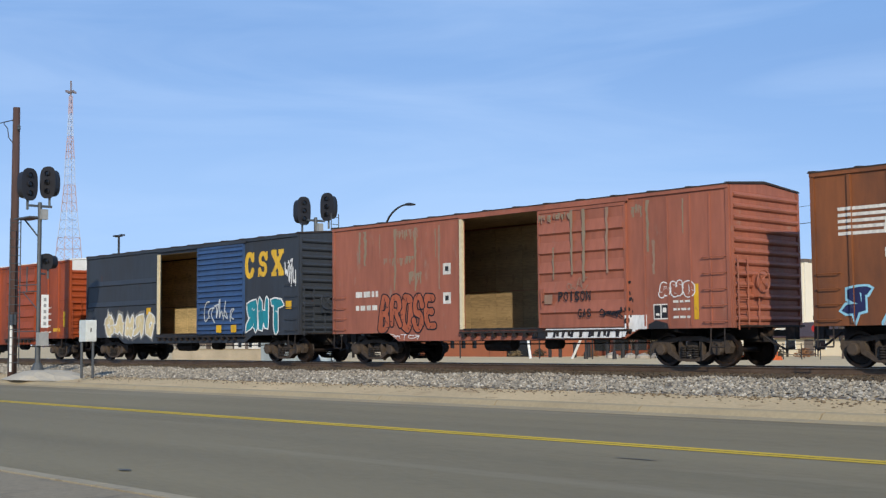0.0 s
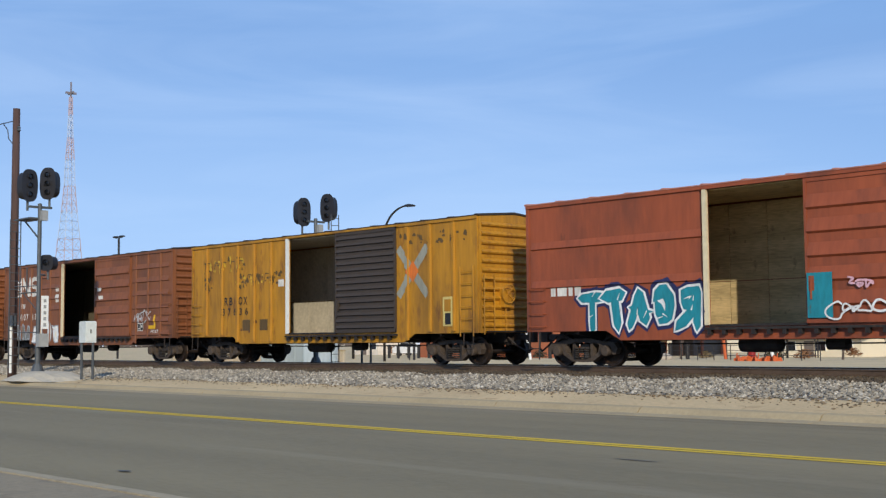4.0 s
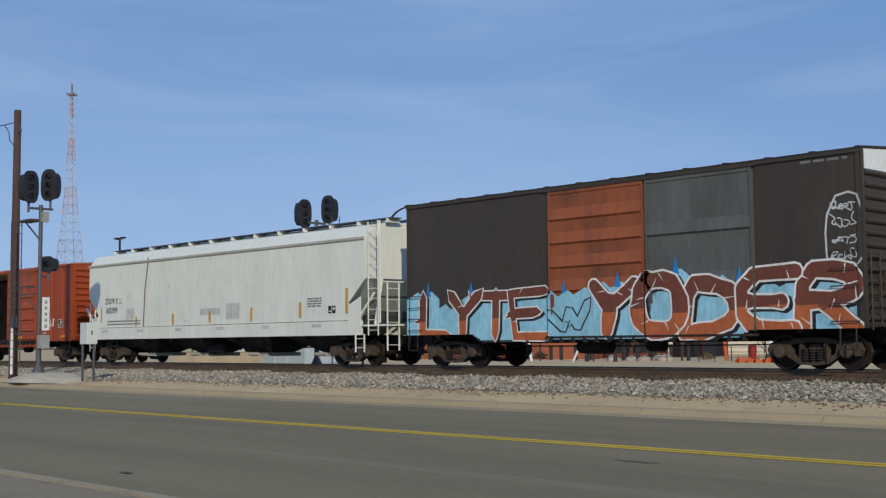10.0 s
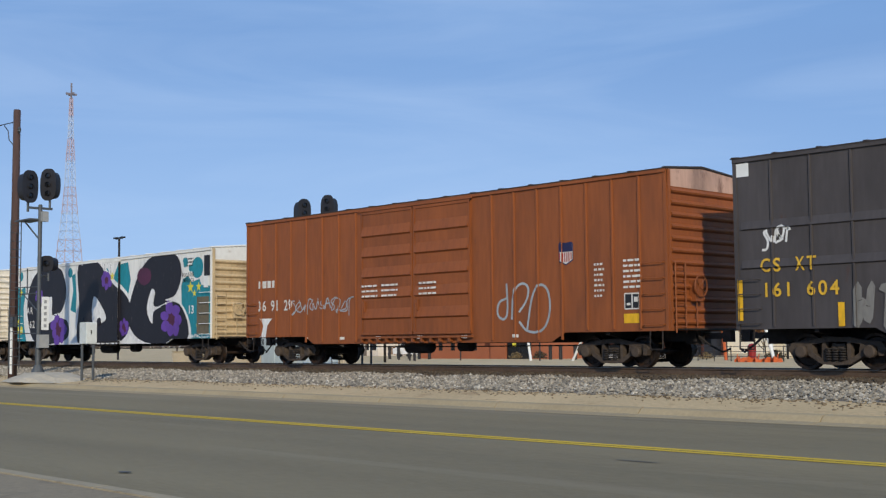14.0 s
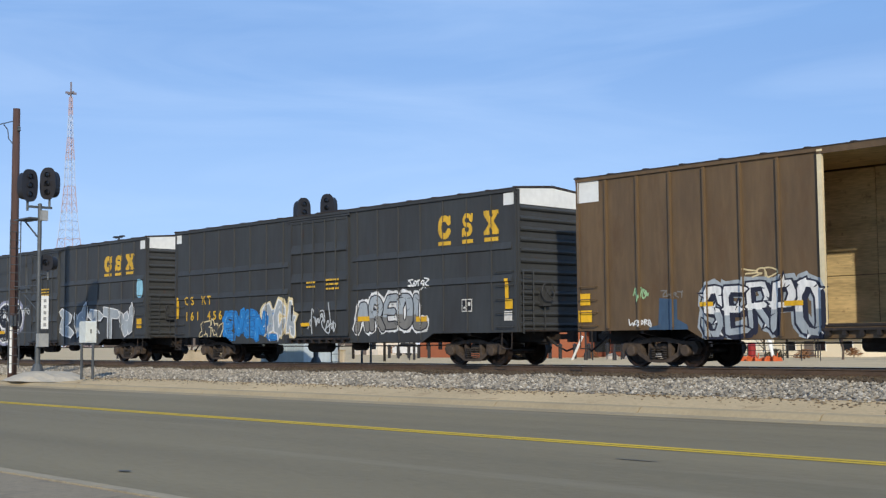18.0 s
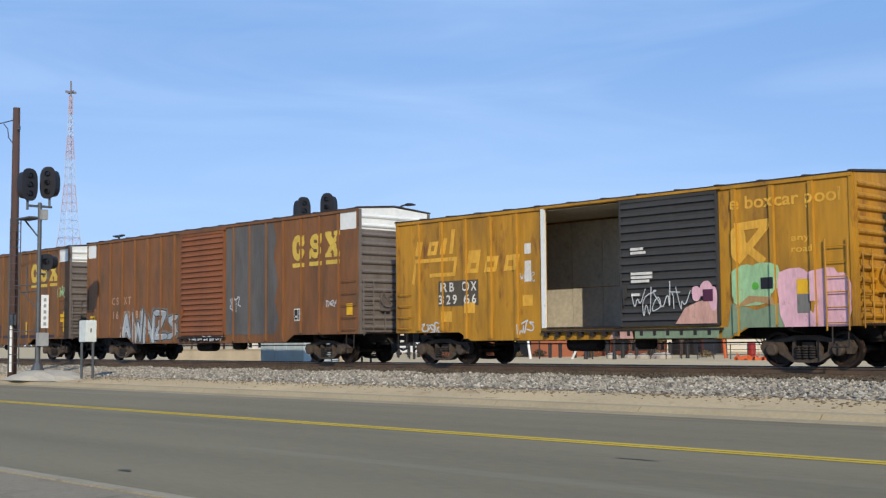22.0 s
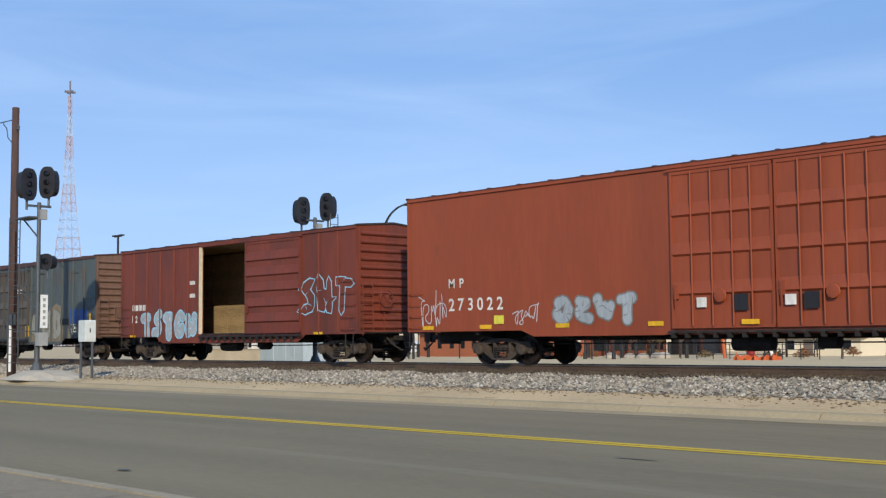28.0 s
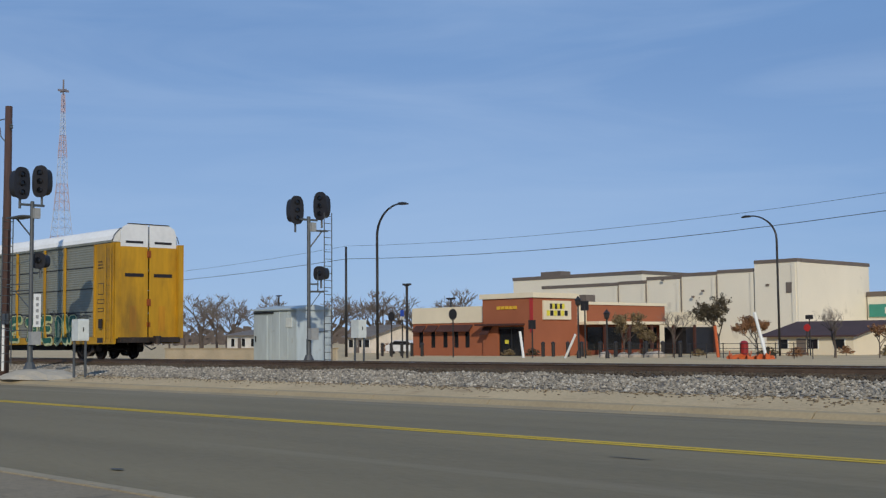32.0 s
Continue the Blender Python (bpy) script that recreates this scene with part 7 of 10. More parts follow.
def car_striped_third():
    m = paint("orange_brown_paint", (146, 64, 34), 0.15)
    dm = paint("maroon_door_paint", (112, 66, 56), 0.1)
    car, c = boxcar(368.53, 15.84, 4.58, m, "orange-brown boxcar with speed stripes and a maroon door, open", door=(9.45, 12.5, 1.08, 4.42), door_mat=dm, opening=(6.35, 9.45, 1.12, 4.40), posts=1.04, post_w=0.07, post_d=0.045, lining=M_LINEGREY)
    striped_mark(c, 0.64, 2.99, 3.42, 3.92, M_LETTER)
    bars(c, "initials", 1.62, 2.35, 2.1, 2.6, 1, M_LETTER, 2, 0.85)
    write(c, "number", "451 230", 1.62, 1.88, 3.35, 2.15, M_LETTER, 6)
    mural(c, "graffiti", "A?VIS", 1.2, 0.8, 5.3, 1.85, C_WHITE, C_BLACK, 191, thick=0.05, low=C_SILVER, halo=C_GREY, sharp=True, weight=0.17)
    c.poly("white_field", C_BLACK, [(12.55, 0.84), (15.5, 0.92), (15.5, 2.1), (15.1, 2.3), (14.4, 2.28), (14.05, 2.12), (13.7, 2.3), (12.6, 2.3)], 0.3)
    c.poly("white_field", C_WHITE, [(12.58, 0.95), (13.3, 0.95), (13.3, 2.2), (12.62, 2.24)], 0.7)
    c.poly("white_field", C_WHITE, [(14.2, 1.2), (14.95, 1.25), (15.0, 2.22), (14.5, 2.22), (14.15, 2.05)], 0.7)
    c.poly("white_field", C_SILVER, [(15.05, 1.0), (15.45, 1.0), (15.45, 1.9), (15.1, 2.0)], 0.7)
    for p in ([(12.7, 2.2), (12.95, 1.6), (12.7, 1.2), (12.62, 0.9)], [(12.7, 2.1), (13.2, 1.7), (13.3, 1.3)], [(14.25, 1.25), (14.5, 1.6), (14.45, 1.9), (14.25, 2.1)]):
        c.ribbon("black_stroke", C_BLACK, rounded(p, 1), 0.09, 1.2)
    scrawl(c, "tag", 15.0, 1.3, 15.5, 1.85, C_WHITE, 196, 0.05, 3)
    c.rect("dark_plate", spray("plum_plate_spray", (62, 50, 66)), 13.34, 1.22, 14.15, 2.05, 1.9)
    for run in ([(12.65, 3.2), (12.8, 3.35), (12.75, 2.9), (13.2, 3.1)], [(12.7, 2.9), (13.0, 2.6), (13.4, 2.6), (13.6, 2.9), (13.5, 3.1)]):
        c.ribbon("tag", C_LINE, rounded(run, 2), 0.03, 1)
    scrawl(c, "tag", 0.7, 2.2, 1.4, 2.9, C_LINE, 193, 0.05, 4)
    scrawl(c, "tag", 13.9, 2.8, 14.9, 3.6, C_LINE, 194, 0.035, 5)
    placard(c, 13.47, 1.34, 13.92, 1.72)
    mural(c, "foot_graffiti", "??????????", 6.4, 0.76, 12.8, 1.0, C_GREY, C_BLACK, 195, thick=0.03, sharp=True)
    for a, b, d, e in ((14.46, 1.46, 14.92, 1.6), (14.78, 1.6, 14.92, 2.0), (0.67, 1.3, 0.8, 1.85), (0.67, 1.3, 1.0, 1.44), (2.6, 0.8, 3.2, 0.92), (12.3, 0.85, 13.0, 0.97), (9.7, 0.82, 10.2, 0.93)):
        c.rect("reflector", M_YELLOW, a, b, d, e, 6)
    bars(c, "door_stencil", 10.6, 2.1, 12.2, 2.3, 2, M_LETTER, 3)
    c.lay()


def car_pale_yellow():
    m = paint("pale_yellow_paint", (200, 170, 86), 0.22, 0.85, spot=(120, 90, 44), soot=0.25)
    dm = paint("charcoal_door_paint", (54, 54, 60), 0.08)
    car, c = boxcar(387.01, 15.87, 5.22, m, "tall pale yellow boxcar with charcoal doors, closed", door=(5.9, 7.8, 1.0, 5.05), door_style="plug", door_mat=dm, second=(7.85, 9.72, 1.0, 5.05, "plug", dm), posts=1.03, post_w=0.07, post_d=0.045,
                    roof_mat=paint("pale_yellow_roof", (222, 204, 142), 0.15), cap=M_WHITE, ends=13, beams=((2.85, 0.2, 5.6), (4.42, 0.2, 5.6), (2.6, 10.0, 13.3), (3.55, 10.0, 13.3), (4.42, 10.0, 13.3)))
    for a, b in (((1.85, 3.3), (3.0, 4.3)), ((1.85, 4.3), (3.0, 3.3))):
        c.ribbon("crossed_arrows", spray("slate_arrow", (112, 112, 124)), [a, b], 0.36, 1 + (a[1] > 4))
        c.ribbon("crossed_arrows_core", spray("red_arrow", (176, 66, 44)), [a, b], 0.12, 3)
    c.rect("name_board", M_LETTERB, 13.5, 3.66, 15.64, 4.42, 1)
    for k in (0.14, 0.38, 0.66):
        c.poly("name_board_block", M_LETTER, [(13.5 + 2.14 * k, 3.74), (13.5 + 2.14 * (k + 0.16), 3.74), (13.5 + 2.14 * (k + 0.26), 4.34), (13.5 + 2.14 * (k + 0.06), 4.34)], 2)
    write(c, "slogan", "Railcar Pooling", 13.44, 3.4, 15.63, 3.66, M_LETTERB)
    write(c, "slogan", "Experts", 13.8, 3.1, 14.97, 3.36, M_LETTERB)
    bars(c, "web_address", 13.8, 2.8, 15.0, 3.02, 1, M_LETTERB, 3, 0.8)
    write(c, "slogan", "next", 0.72, 3.84, 1.3, 3.98, M_LETTERB)
    write(c, "slogan", "load", 0.72, 3.64, 1.3, 3.8, M_LETTERB)
    write(c, "slogan", "any", 3.48, 3.78, 4.0, 3.92, M_LETTERB)
    write(c, "slogan", "road", 3.48, 3.58, 4.06, 3.74, M_LETTERB)
    write(c, "initials", "FB OX", 0.63, 2.38, 2.5, 2.65, M_LETTERB)
    write(c, "number", "504887", 0.63, 1.93, 3.04, 2.2, M_LETTERB)
    mural(c, "red_graffiti", "?A??", 0.45, 0.75, 4.1, 1.65, spray("rosy_spray", (170, 74, 62)), C_MAROON, 201, halo=spray("faded_red_spray", (186, 100, 80)), sharp=True, weight=0.24, thick=0.03)
    mural(c, "purple_graffiti", "??", 3.4, 0.8, 5.3, 1.7, spray("dull_violet_spray", (140, 112, 140)), C_SALMON, 202, sharp=True, weight=0.24, thick=0.03)
    mural(c, "white_graffiti", "JIME", 9.85, 0.9, 12.8, 2.15, C_WHITE, C_BLACK, 203, weight=0.21, low=spray("lilac_spray", (176, 164, 196)), thick=0.05)
    scrawl(c, "tag", 12.7, 1.2, 13.7, 1.8, C_BLACK, 204, 0.04, 4)
    placard(c, 14.4, 1.3, 14.86, 1.66)
    bars(c, "door_stencil", 8.3, 3.4, 9.4, 3.8, 3, M_LETTER, 6)
    c.rect("tag_plate", M_LETTER, 9.25, 2.25, 9.5, 2.5, 2)
    for a, b, d, e in ((6.15, 1.3, 6.28, 1.8), (9.4, 1.3, 9.54, 1.8), (12.4, 1.3, 12.54, 1.8), (2.6, 1.2, 2.75, 1.7)):
        c.rect("warning_strip", M_YELLOW, a, b, d, e, 6)
    bars(c, "stencil", 14.2, 2.0, 15.2, 2.6, 5, spray("faint_stencil", (160, 140, 80)), 8)
    c.lay()


def car_grey_patched():
    m = paint("blue_grey_paint", (80, 90, 90), 0.5, spot=(92, 76, 60), soot=0.35)
    dm = paint("grimy_door_paint", (82, 82, 76), 0.72, spot=(98, 74, 54))
    rust = paint("rusty_roof_paint", (84, 54, 46), 0.3)
    brown = paint("brown_end_paint", (116, 88, 72), 0.25)
    car, c = boxcar(405.26, 15.79, 4.62, m, "blue-grey boxcar with blue patches and a rust-brown roof", door=(4.0, 6.55, 0.98, 4.25), second=(6.6, 9.15, 0.98, 4.25, "plug", dm), door_style="plug", door_mat=dm, posts=1.05, post_w=0.06, post_d=0.07,
                    roof_mat=rust, end_mat=brown, deep_roof=11.7)
    blue = paint("patch_blue", (42, 84, 150), 0.05, soot=0.1)
    for a, b, d, e in ((0.75, 1.85, 1.25, 2.85), (1.5, 1.85, 2.16, 2.85), (13.4, 1.65, 14.12, 2.3), (14.22, 1.62, 15.05, 2.28), (7.0, 1.6, 7.6, 2.0), (4.4, 1.6, 4.7, 1.9)):
        c.rect("blue_patch", blue, a, b, d, e, 0)
    write(c, "initials", "BA YL", 0.82, 2.52, 2.1, 2.8, M_LETTER)
    write(c, "number", "81 28", 0.82, 2.1, 2.1, 2.38, M_LETTER)
    dust = spray("dusty_grey_spray", (146, 146, 134))
    rub = spray("rubbed_tan_spray", (132, 118, 94))
    rnd = random.Random(21)
    mural(c, "silver_graffiti", "????", 1.5, 0.88, 3.95, 2.3, dust, C_BLACK, 211, thick=0.025, weight=0.22, halo=rub)
    c.poly("rubbed_patch", rub, [(9.3, 0.85), (9.25, 2.3), (9.6, 1.9), (10.0, 2.1), (10.5, 2.5), (11.2, 2.2), (12.0, 2.6), (12.5, 2.45), (12.6, 1.9), (13.1, 1.75), (13.5, 1.0), (13.9, 0.85)], 0.5)
    mural(c, "pale_graffiti", "?A?D", 9.4, 0.85, 12.5, 2.45, dust, M_LETTERB, 212, thick=0.02, weight=0.24)
    for u, z, w, h in ((4.6, 4.1, 4.0, 0.02), (0.7, 3.65, 0.8, 0.03), (13.3, 3.9, 0.9, 0.03), (9.6, 4.3, 0.3, 0.03)):
        c.rect("scrape", C_BLACK, u, z, u + w, z + h, 0.3)
    grime = spray("rust_smear", (104, 80, 60))
    for i in range(34):
        u = rnd.choice((rnd.uniform(0.3, 4.0), rnd.uniform(4.2, 9.0), rnd.uniform(9.3, 15.2)))
        top = rnd.choice((4.3, 4.3, 2.5, 1.7)) - 0.3 * rnd.random()
        streak(c, grime, u, max(1.0, top - rnd.uniform(0.3, 1.3)), top, rnd.uniform(0.03, 0.12), rnd, 0.2 + 0.02 * i, 9, 0.6)
    c.rect("black_tag_field", M_LETTERB, 12.6, 1.6, 13.3, 1.88, 7)
    scrawl(c, "black_tag", 12.65, 1.64, 13.25, 1.84, C_WHITE, 213, 0.03, 6)
    placard(c, 13.58, 1.26, 13.98, 1.6)
    bars(c, "door_stencil", 7.9, 3.15, 8.7, 3.4, 2, M_LETTER, 4)
    for a, b, d, e in ((15.25, 1.1, 15.4, 2.06), (9.1, 1.1, 9.28, 1.6), (0.1, 1.1, 0.24, 1.8)):
        c.rect("warning_strip", M_YELLOW, a, b, d, e, 6)
    c.lay()


def car_dark_red():
    m = paint("dark_red_paint", (130, 52, 44), 0.1)
    car, c = boxcar(423.34, 15.79, 4.62, m, "dark red boxcar with pale blue graffiti, its door open", door=(9.3, 12.7, 1.05, 4.42), opening=(6.3, 9.3, 1.08, 4.42), posts=1.03, post_w=0.07, post_d=0.045, lining=M_PLYOLD)
    bars(c, "initials", 0.94, 2.02, 2.12, 2.3, 1, M_LETTER, 3, 0.85)
    write(c, "number", "12 99", 0.94, 1.58, 2.12, 1.86, M_LETTER)
    mural(c, "graffiti", "?????", 1.7, 0.78, 5.95, 2.2, C_SILVER, C_LBLUE, 221, thick=0.06, accent=C_WHITE)
    mural(c, "graffiti", "???", 12.6, 1.5, 15.5, 3.1, m, C_LBLUE, 222, sharp=True, thick=0.05)
    c.rect("reflector", M_YELLOW, 0.76, 0.9, 1.2, 1.06, 2)
    c.rect("reflector", M_YELLOW, 13.4, 0.9, 13.9, 1.06, 2)
    for z in (3.0, 2.5):
        c.rect("tag_plate", M_LETTER, 5.4, z, 5.8, z + 0.15, 1)
    c.lay()


def car_long_red():
    m = paint("long_red_paint", (158, 64, 44), 0.06, 0.88, soot=0.15)
    car, c = boxcar(441.65, 26.7, 5.22, m, "very long red-brown boxcar with a shield emblem", door=(10.2, 13.2, 0.98, 5.0), second=(13.25, 16.25, 0.98, 5.0, "plug", m), door_style="plug", door_mat=m, posts=0, cap=M_WHITE, centres=3.6, ends=13, low=0.82, end_low=1.0, peak=0.08,
                    roof_mat=paint("dark_roof_edge", (84, 46, 38), 0.1))
    write(c, "initials", "MP", 1.84, 2.32, 2.6, 2.6, M_LETTER)
    write(c, "number", "273022", 1.84, 1.62, 4.19, 2.0, M_LETTER)
    shield(c, 23.1, 3.46, 23.76, 4.29, C_NAVY)
    mural(c, "graffiti", "????", 6.1, 1.05, 9.1, 2.05, C_SILVER, C_GREY, 231, thick=0.05)
    mural(c, "graffiti", "CANM", 17.35, 0.98, 21.4, 2.28, C_SILVER, C_GREY, 232, thick=0.035, accent=C_WHITE, shade=spray("slate_shade_spray", (70, 84, 96)), weight=0.22)
    mural(c, "outline_graffiti", "TRIKES", 22.25, 1.02, 25.4, 2.1, m, C_LINE, 233, sharp=True, thick=0.025, weight=0.12)
    scrawl(c, "tag", 0.5, 1.1, 1.8, 2.2, C_LINE, 234, 0.03, 5)
    scrawl(c, "tag", 4.6, 1.05, 5.6, 1.8, C_LINE, 235, 0.03, 5)
    for u in (0.7, 3.2, 6.2, 9.4, 12.3, 16.8, 19.7, 22.8, 25.3):
        c.rect("reflector", M_YELLOW, u, 1.06, u + 0.5, 1.18, 6)
    c.rect("yellow_plate", C_YELLOW, 3.8, 1.2, 4.2, 1.45, 6)
    for u in (11.0, 13.5):
        c.rect("tag_plate", M_LETTER, u, 1.5, u + 0.3, 1.75, 3)
    for u in (12.1, 14.0):
        c.rect("dark_plate", M_LETTERB, u, 1.4, u + 0.4, 1.8, 3)
    c.lay()


def covered_hopper():
    """A long white covered hopper with a sloped body, outlets, end frames and a roof walk."""
    L = 20.0
    m = surface("white_hopper_paint", (224, 227, 216), 0.55, 0, 0.9, 1.03, 4, 0.5, stretch=(1.2, 1.2, 0.3), spot=(176, 170, 150), spots=0.1, spot_size=1.5, bump=0.04, bump_scale=6)
    rust = surface("rust_seam", (132, 112, 92), 0.8)
    car = thing("covered_hopper", "long white covered hopper car with ladders and a roof walk", "hopper car", "", at=(107.11, TRACK_Y, 0))
    CARS.append((car, 107.11, L))
    g = Geo()
    # side sheets lean in a little above the eave line
    for s in (-1, 1):
        a, b = (s * HALF, s * (HALF - 0.05))
        poly = [(0.75, 1.52), (18.15, 1.52), (18.15, 2.1), (19.0, 2.85), (19.0, 4.25), (-0.1, 4.25), (-0.1, 2.85), (0.75, 2.1)]
        g.prism(poly, min(a, b), max(a, b))
    part("side_sheet", g, m, car)
    top = Geo().prism([(-HALF, 4.24), (-1.25, 4.68), (-0.55, 4.82), (0.55, 4.82), (1.25, 4.68), (HALF, 4.24)], -0.09, 18.985, "x")
    part("roof", top, m, car)
    # eave greyer than the body: its shadow is put into the colour, plus brown flecks
    part("eave_angle", Geo().box(-0.1, 19.0, -HALF - 0.06, -HALF - 0.001, 4.2, 4.28), surface("shaded_eave", (178, 176, 164), 0.7, spot=(128, 112, 92), spots=0.35, spot_size=3), car)
    part("side_sill", Geo().box(0.0, 18.8, -HALF - 0.03, -HALF + 0.1, 1.02, 1.50), m, car)
    part("side_sill", Geo().box(0.0, 18.8, HALF - 0.1, HALF + 0.03, 1.02, 1.50), m, car)
    # end slopes
    for u0, u1, flip in ((1.7, -0.1, -1), (17.2, 19.0, 1)):
        s = Geo()
        s.add([(u0, -HALF + 0.06, 1.52), (u0, HALF - 0.06, 1.52), (u1, HALF - 0.06, 2.95), (u1, -HALF + 0.06, 2.95), (u0 - flip * 0.05, -HALF + 0.06, 1.55), (u0 - flip * 0.05, HALF - 0.06, 1.55), (u1 - flip * 0.05, HALF - 0.06, 2.98), (u1 - flip * 0.05, -HALF + 0.06, 2.98)],
              [(0, 1, 2, 3), (7, 6, 5, 4), (0, 4, 5, 1), (3, 2, 6, 7), (0, 3, 7, 4), (1, 5, 6, 2)])
        part("slope_sheet", s, m, car)
        part("end_sheet", Geo().prism([(-HALF + 0.05, 2.9), (HALF - 0.05, 2.9), (HALF - 0.05, 4.24), (1.2, 4.66), (-1.2, 4.66), (-HALF + 0.05, 4.24)], min(u1, u1 - flip * 0.06), max(u1, u1 - flip * 0.06), "x"), m, car)
    for y in (-HALF + 0.001, HALF - 0.05):
        for poly in ([(18.152, 1.502), (18.78, 1.502), (18.78, 2.3), (18.152, 2.02)], [(0.748, 1.502), (0.3, 1.502), (0.3, 1.95), (0.748, 2.02)]):
            part("gusset", Geo().prism(poly, y, y + 0.04), m, car)
    dim = surface("end_equipment", (70, 68, 66), 0.7, 0.2)
    part("air_tank", Geo().tube([(18.9, -0.9, 1.62), (18.9, 0.6, 1.62)], 0.2, 12), dim, car)
    part("brake_cylinder", Geo().tube([(18.5, -1.15, 1.55), (18.5, -0.5, 1.55)], 0.14, 10), dim, car)
    part("brake_pipe", Geo().tube([(18.7, -1.3, 1.4), (18.85, -1.3, 2.0), (18.9, -0.9, 2.3), (18.9, 0.5, 2.3)], 0.03, 6), dim, car)
    part("end_deck", Geo().box(17.9, L + 0.1, -HALF, HALF, 1.30, 1.36), m, car)
    part("end_deck", Geo().box(-0.2, 1.0, -HALF, HALF, 1.30, 1.36), m, car)
    for u, wl in ((18.6, 1), (0.3, -1)):
        part("end_strut", Geo().tube([(u + 0.5 * wl, -1.2, 1.36), (u + 0.35 * wl, -0.8, 2.9)], 0.06, 6).tube([(u + 0.5 * wl, 1.2, 1.36), (u + 0.35 * wl, 0.8, 2.9)], 0.06, 6).tube([(u - 0.2 * wl, -HALF + 0.1, 1.4), (u + 0.8 * wl, -HALF + 0.1, 2.4)], 0.05, 6), m, car)
    # four outlets below
    for i in range(4):
        c = 3.6 + 4.1 * i
        h = Geo()
        n = [(c - 1.75, -1.35, 1.03), (c + 1.75, -1.35, 1.03), (c + 1.75, 1.35, 1.03), (c - 1.75, 1.35, 1.03), (c - 0.4, -0.5, 0.42), (c + 0.4, -0.5, 0.42), (c + 0.4, 0.5, 0.42), (c - 0.4, 0.5, 0.42)]
        h.add(n, [(0, 1, 2, 3), (4, 7, 6, 5), (0, 4, 5, 1), (1, 5, 6, 2), (2, 6, 7, 3), (3, 7, 4, 0)])
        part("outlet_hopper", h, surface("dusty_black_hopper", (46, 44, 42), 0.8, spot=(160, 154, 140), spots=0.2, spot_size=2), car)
        part("outlet_gate", Geo().box(c - 0.55, c + 0.55, -0.75, 0.75, 0.30, 0.44).tube([(c - 0.3, -1.0, 0.38), (c + 0.3, -1.0, 0.38)], 0.06, 8), surface("pale_gate", (176, 172, 160), 0.7), car)
    # ladders and rails
    part("side_ladder", rungs(19.25, 19.75, -HALF - 0.04, 1.0, 4.75, 11, 0.024), m, car)
    part("side_ladder", rungs(0.1, 0.55, -HALF - 0.04, 0.5, 2.6, 6, 0.03), m, car)
    part("end_ladder", rungs(-HALF + 0.1, -HALF + 0.6, 20.05, 0.5, 2.7, 6, 0.03, axis="y"), m, car)
    part("step", rungs(18.6, 19.05, -HALF - 0.05, 0.45, 1.05, 2, 0.03), m, car)
    part("end_frame", Geo().tube([(19.8, -HALF, 1.4), (19.8, -HALF, 4.75), (19.2, -1.2, 4.8)], 0.03, 6).tube([(19.8, HALF, 1.4), (19.8, HALF, 4.7), (19.2, 1.2, 4.75)], 0.04, 6).tube([(19.8, -HALF, 2.75), (19.8, HALF, 2.75)], 0.03, 6), m, car)
    w = Geo()
    w.box(0.4, 19.4, -0.75, -0.25, 4.93, 4.955).box(0.4, 19.4, 0.25, 0.75, 4.93, 4.955)
    part("roof_walk", w, surface("galvanised_grating", (96, 104, 116), 0.6, 0.5), car)
    for i in range(13):
        u = 0.6 + 1.55 * i
        part("walk_bracket", Geo().box(u - 0.02, u + 0.02, -0.8, -0.2, 4.80, 4.93), m, car)
    hatch = Geo()
    hatch.box(1.2, 18.4, -0.25, 0.25, 4.82, 4.92)
    part("hatch_cover", hatch, m, car)
    underframe(car, L, 1.0)
    for u in (1.25, L - 2.25):
        truck(car, u)
    coupler(car, L, 1, 0.7)
    coupler(car, 0.0, -1, 0.8)
    c = Coat(car, [], -HALF)
    seam = [(4.65, 1.55), (4.75, 3.0), (4.98, 4.15), (4.98, 4.35)]
    c.ribbon("rust_seam", rust, seam, 0.09, 1)
    write(c, "initials", "DOWX", 1.44, 2.52, 2.5, 2.78, M_LETTERB)
    write(c, "number", "68399", 1.5, 2.12, 2.46, 2.38, M_LETTERB)
    tan = spray("tan_strip", (206, 160, 76))
    for a, b, d, e in ((1.0, 1.75, 1.1, 2.4), (4.0, 1.55, 4.12, 1.95), (6.9, 1.55, 7.05, 2.0), (9.6, 1.6, 9.75, 2.05), (12.4, 1.6, 12.55, 2.1), (15.4, 1.65, 15.55, 2.2), (18.0, 1.75, 18.15, 2.6)):
        c.rect("tan_strip", tan, a, b, d, e, 1)
    pale = spray("grey_repaint_patch", (200, 202, 196))
    for a, b, d, e in ((9.0, 1.9, 10.4, 2.15), (10.8, 1.7, 11.7, 2.3), (3.2, 1.85, 3.9, 2.3)):
        c.rect("repaint_patch", pale, a, b, d, e, 1)
    grey = spray("grey_stencil", (128, 130, 128))
    bars(c, "stencil", 1.6, 1.6, 4.4, 1.85, 2, grey, 3)
    bars(c, "stencil", 9.0, 1.95, 10.3, 2.1, 1, grey, 4)
    bars(c, "stencil", 15.9, 2.0, 16.7, 2.35, 4, grey, 5)
    bars(c, "stencil", 2.62, 2.5, 2.9, 2.8, 2, grey, 6)
    placard(c, 17.05, 1.75, 17.5, 2.05)
    c.lay()
    fine = Coat(car, [], -HALF - 0.03)
    for i in range(6):
        bars(fine, "sill_stencil", 1.2 + 3.0 * i, 1.3, 1.7 + 3.0 * i, 1.42, 2, spray("faint_grey_stencil", (168, 170, 166)), i)
    fine.lay()


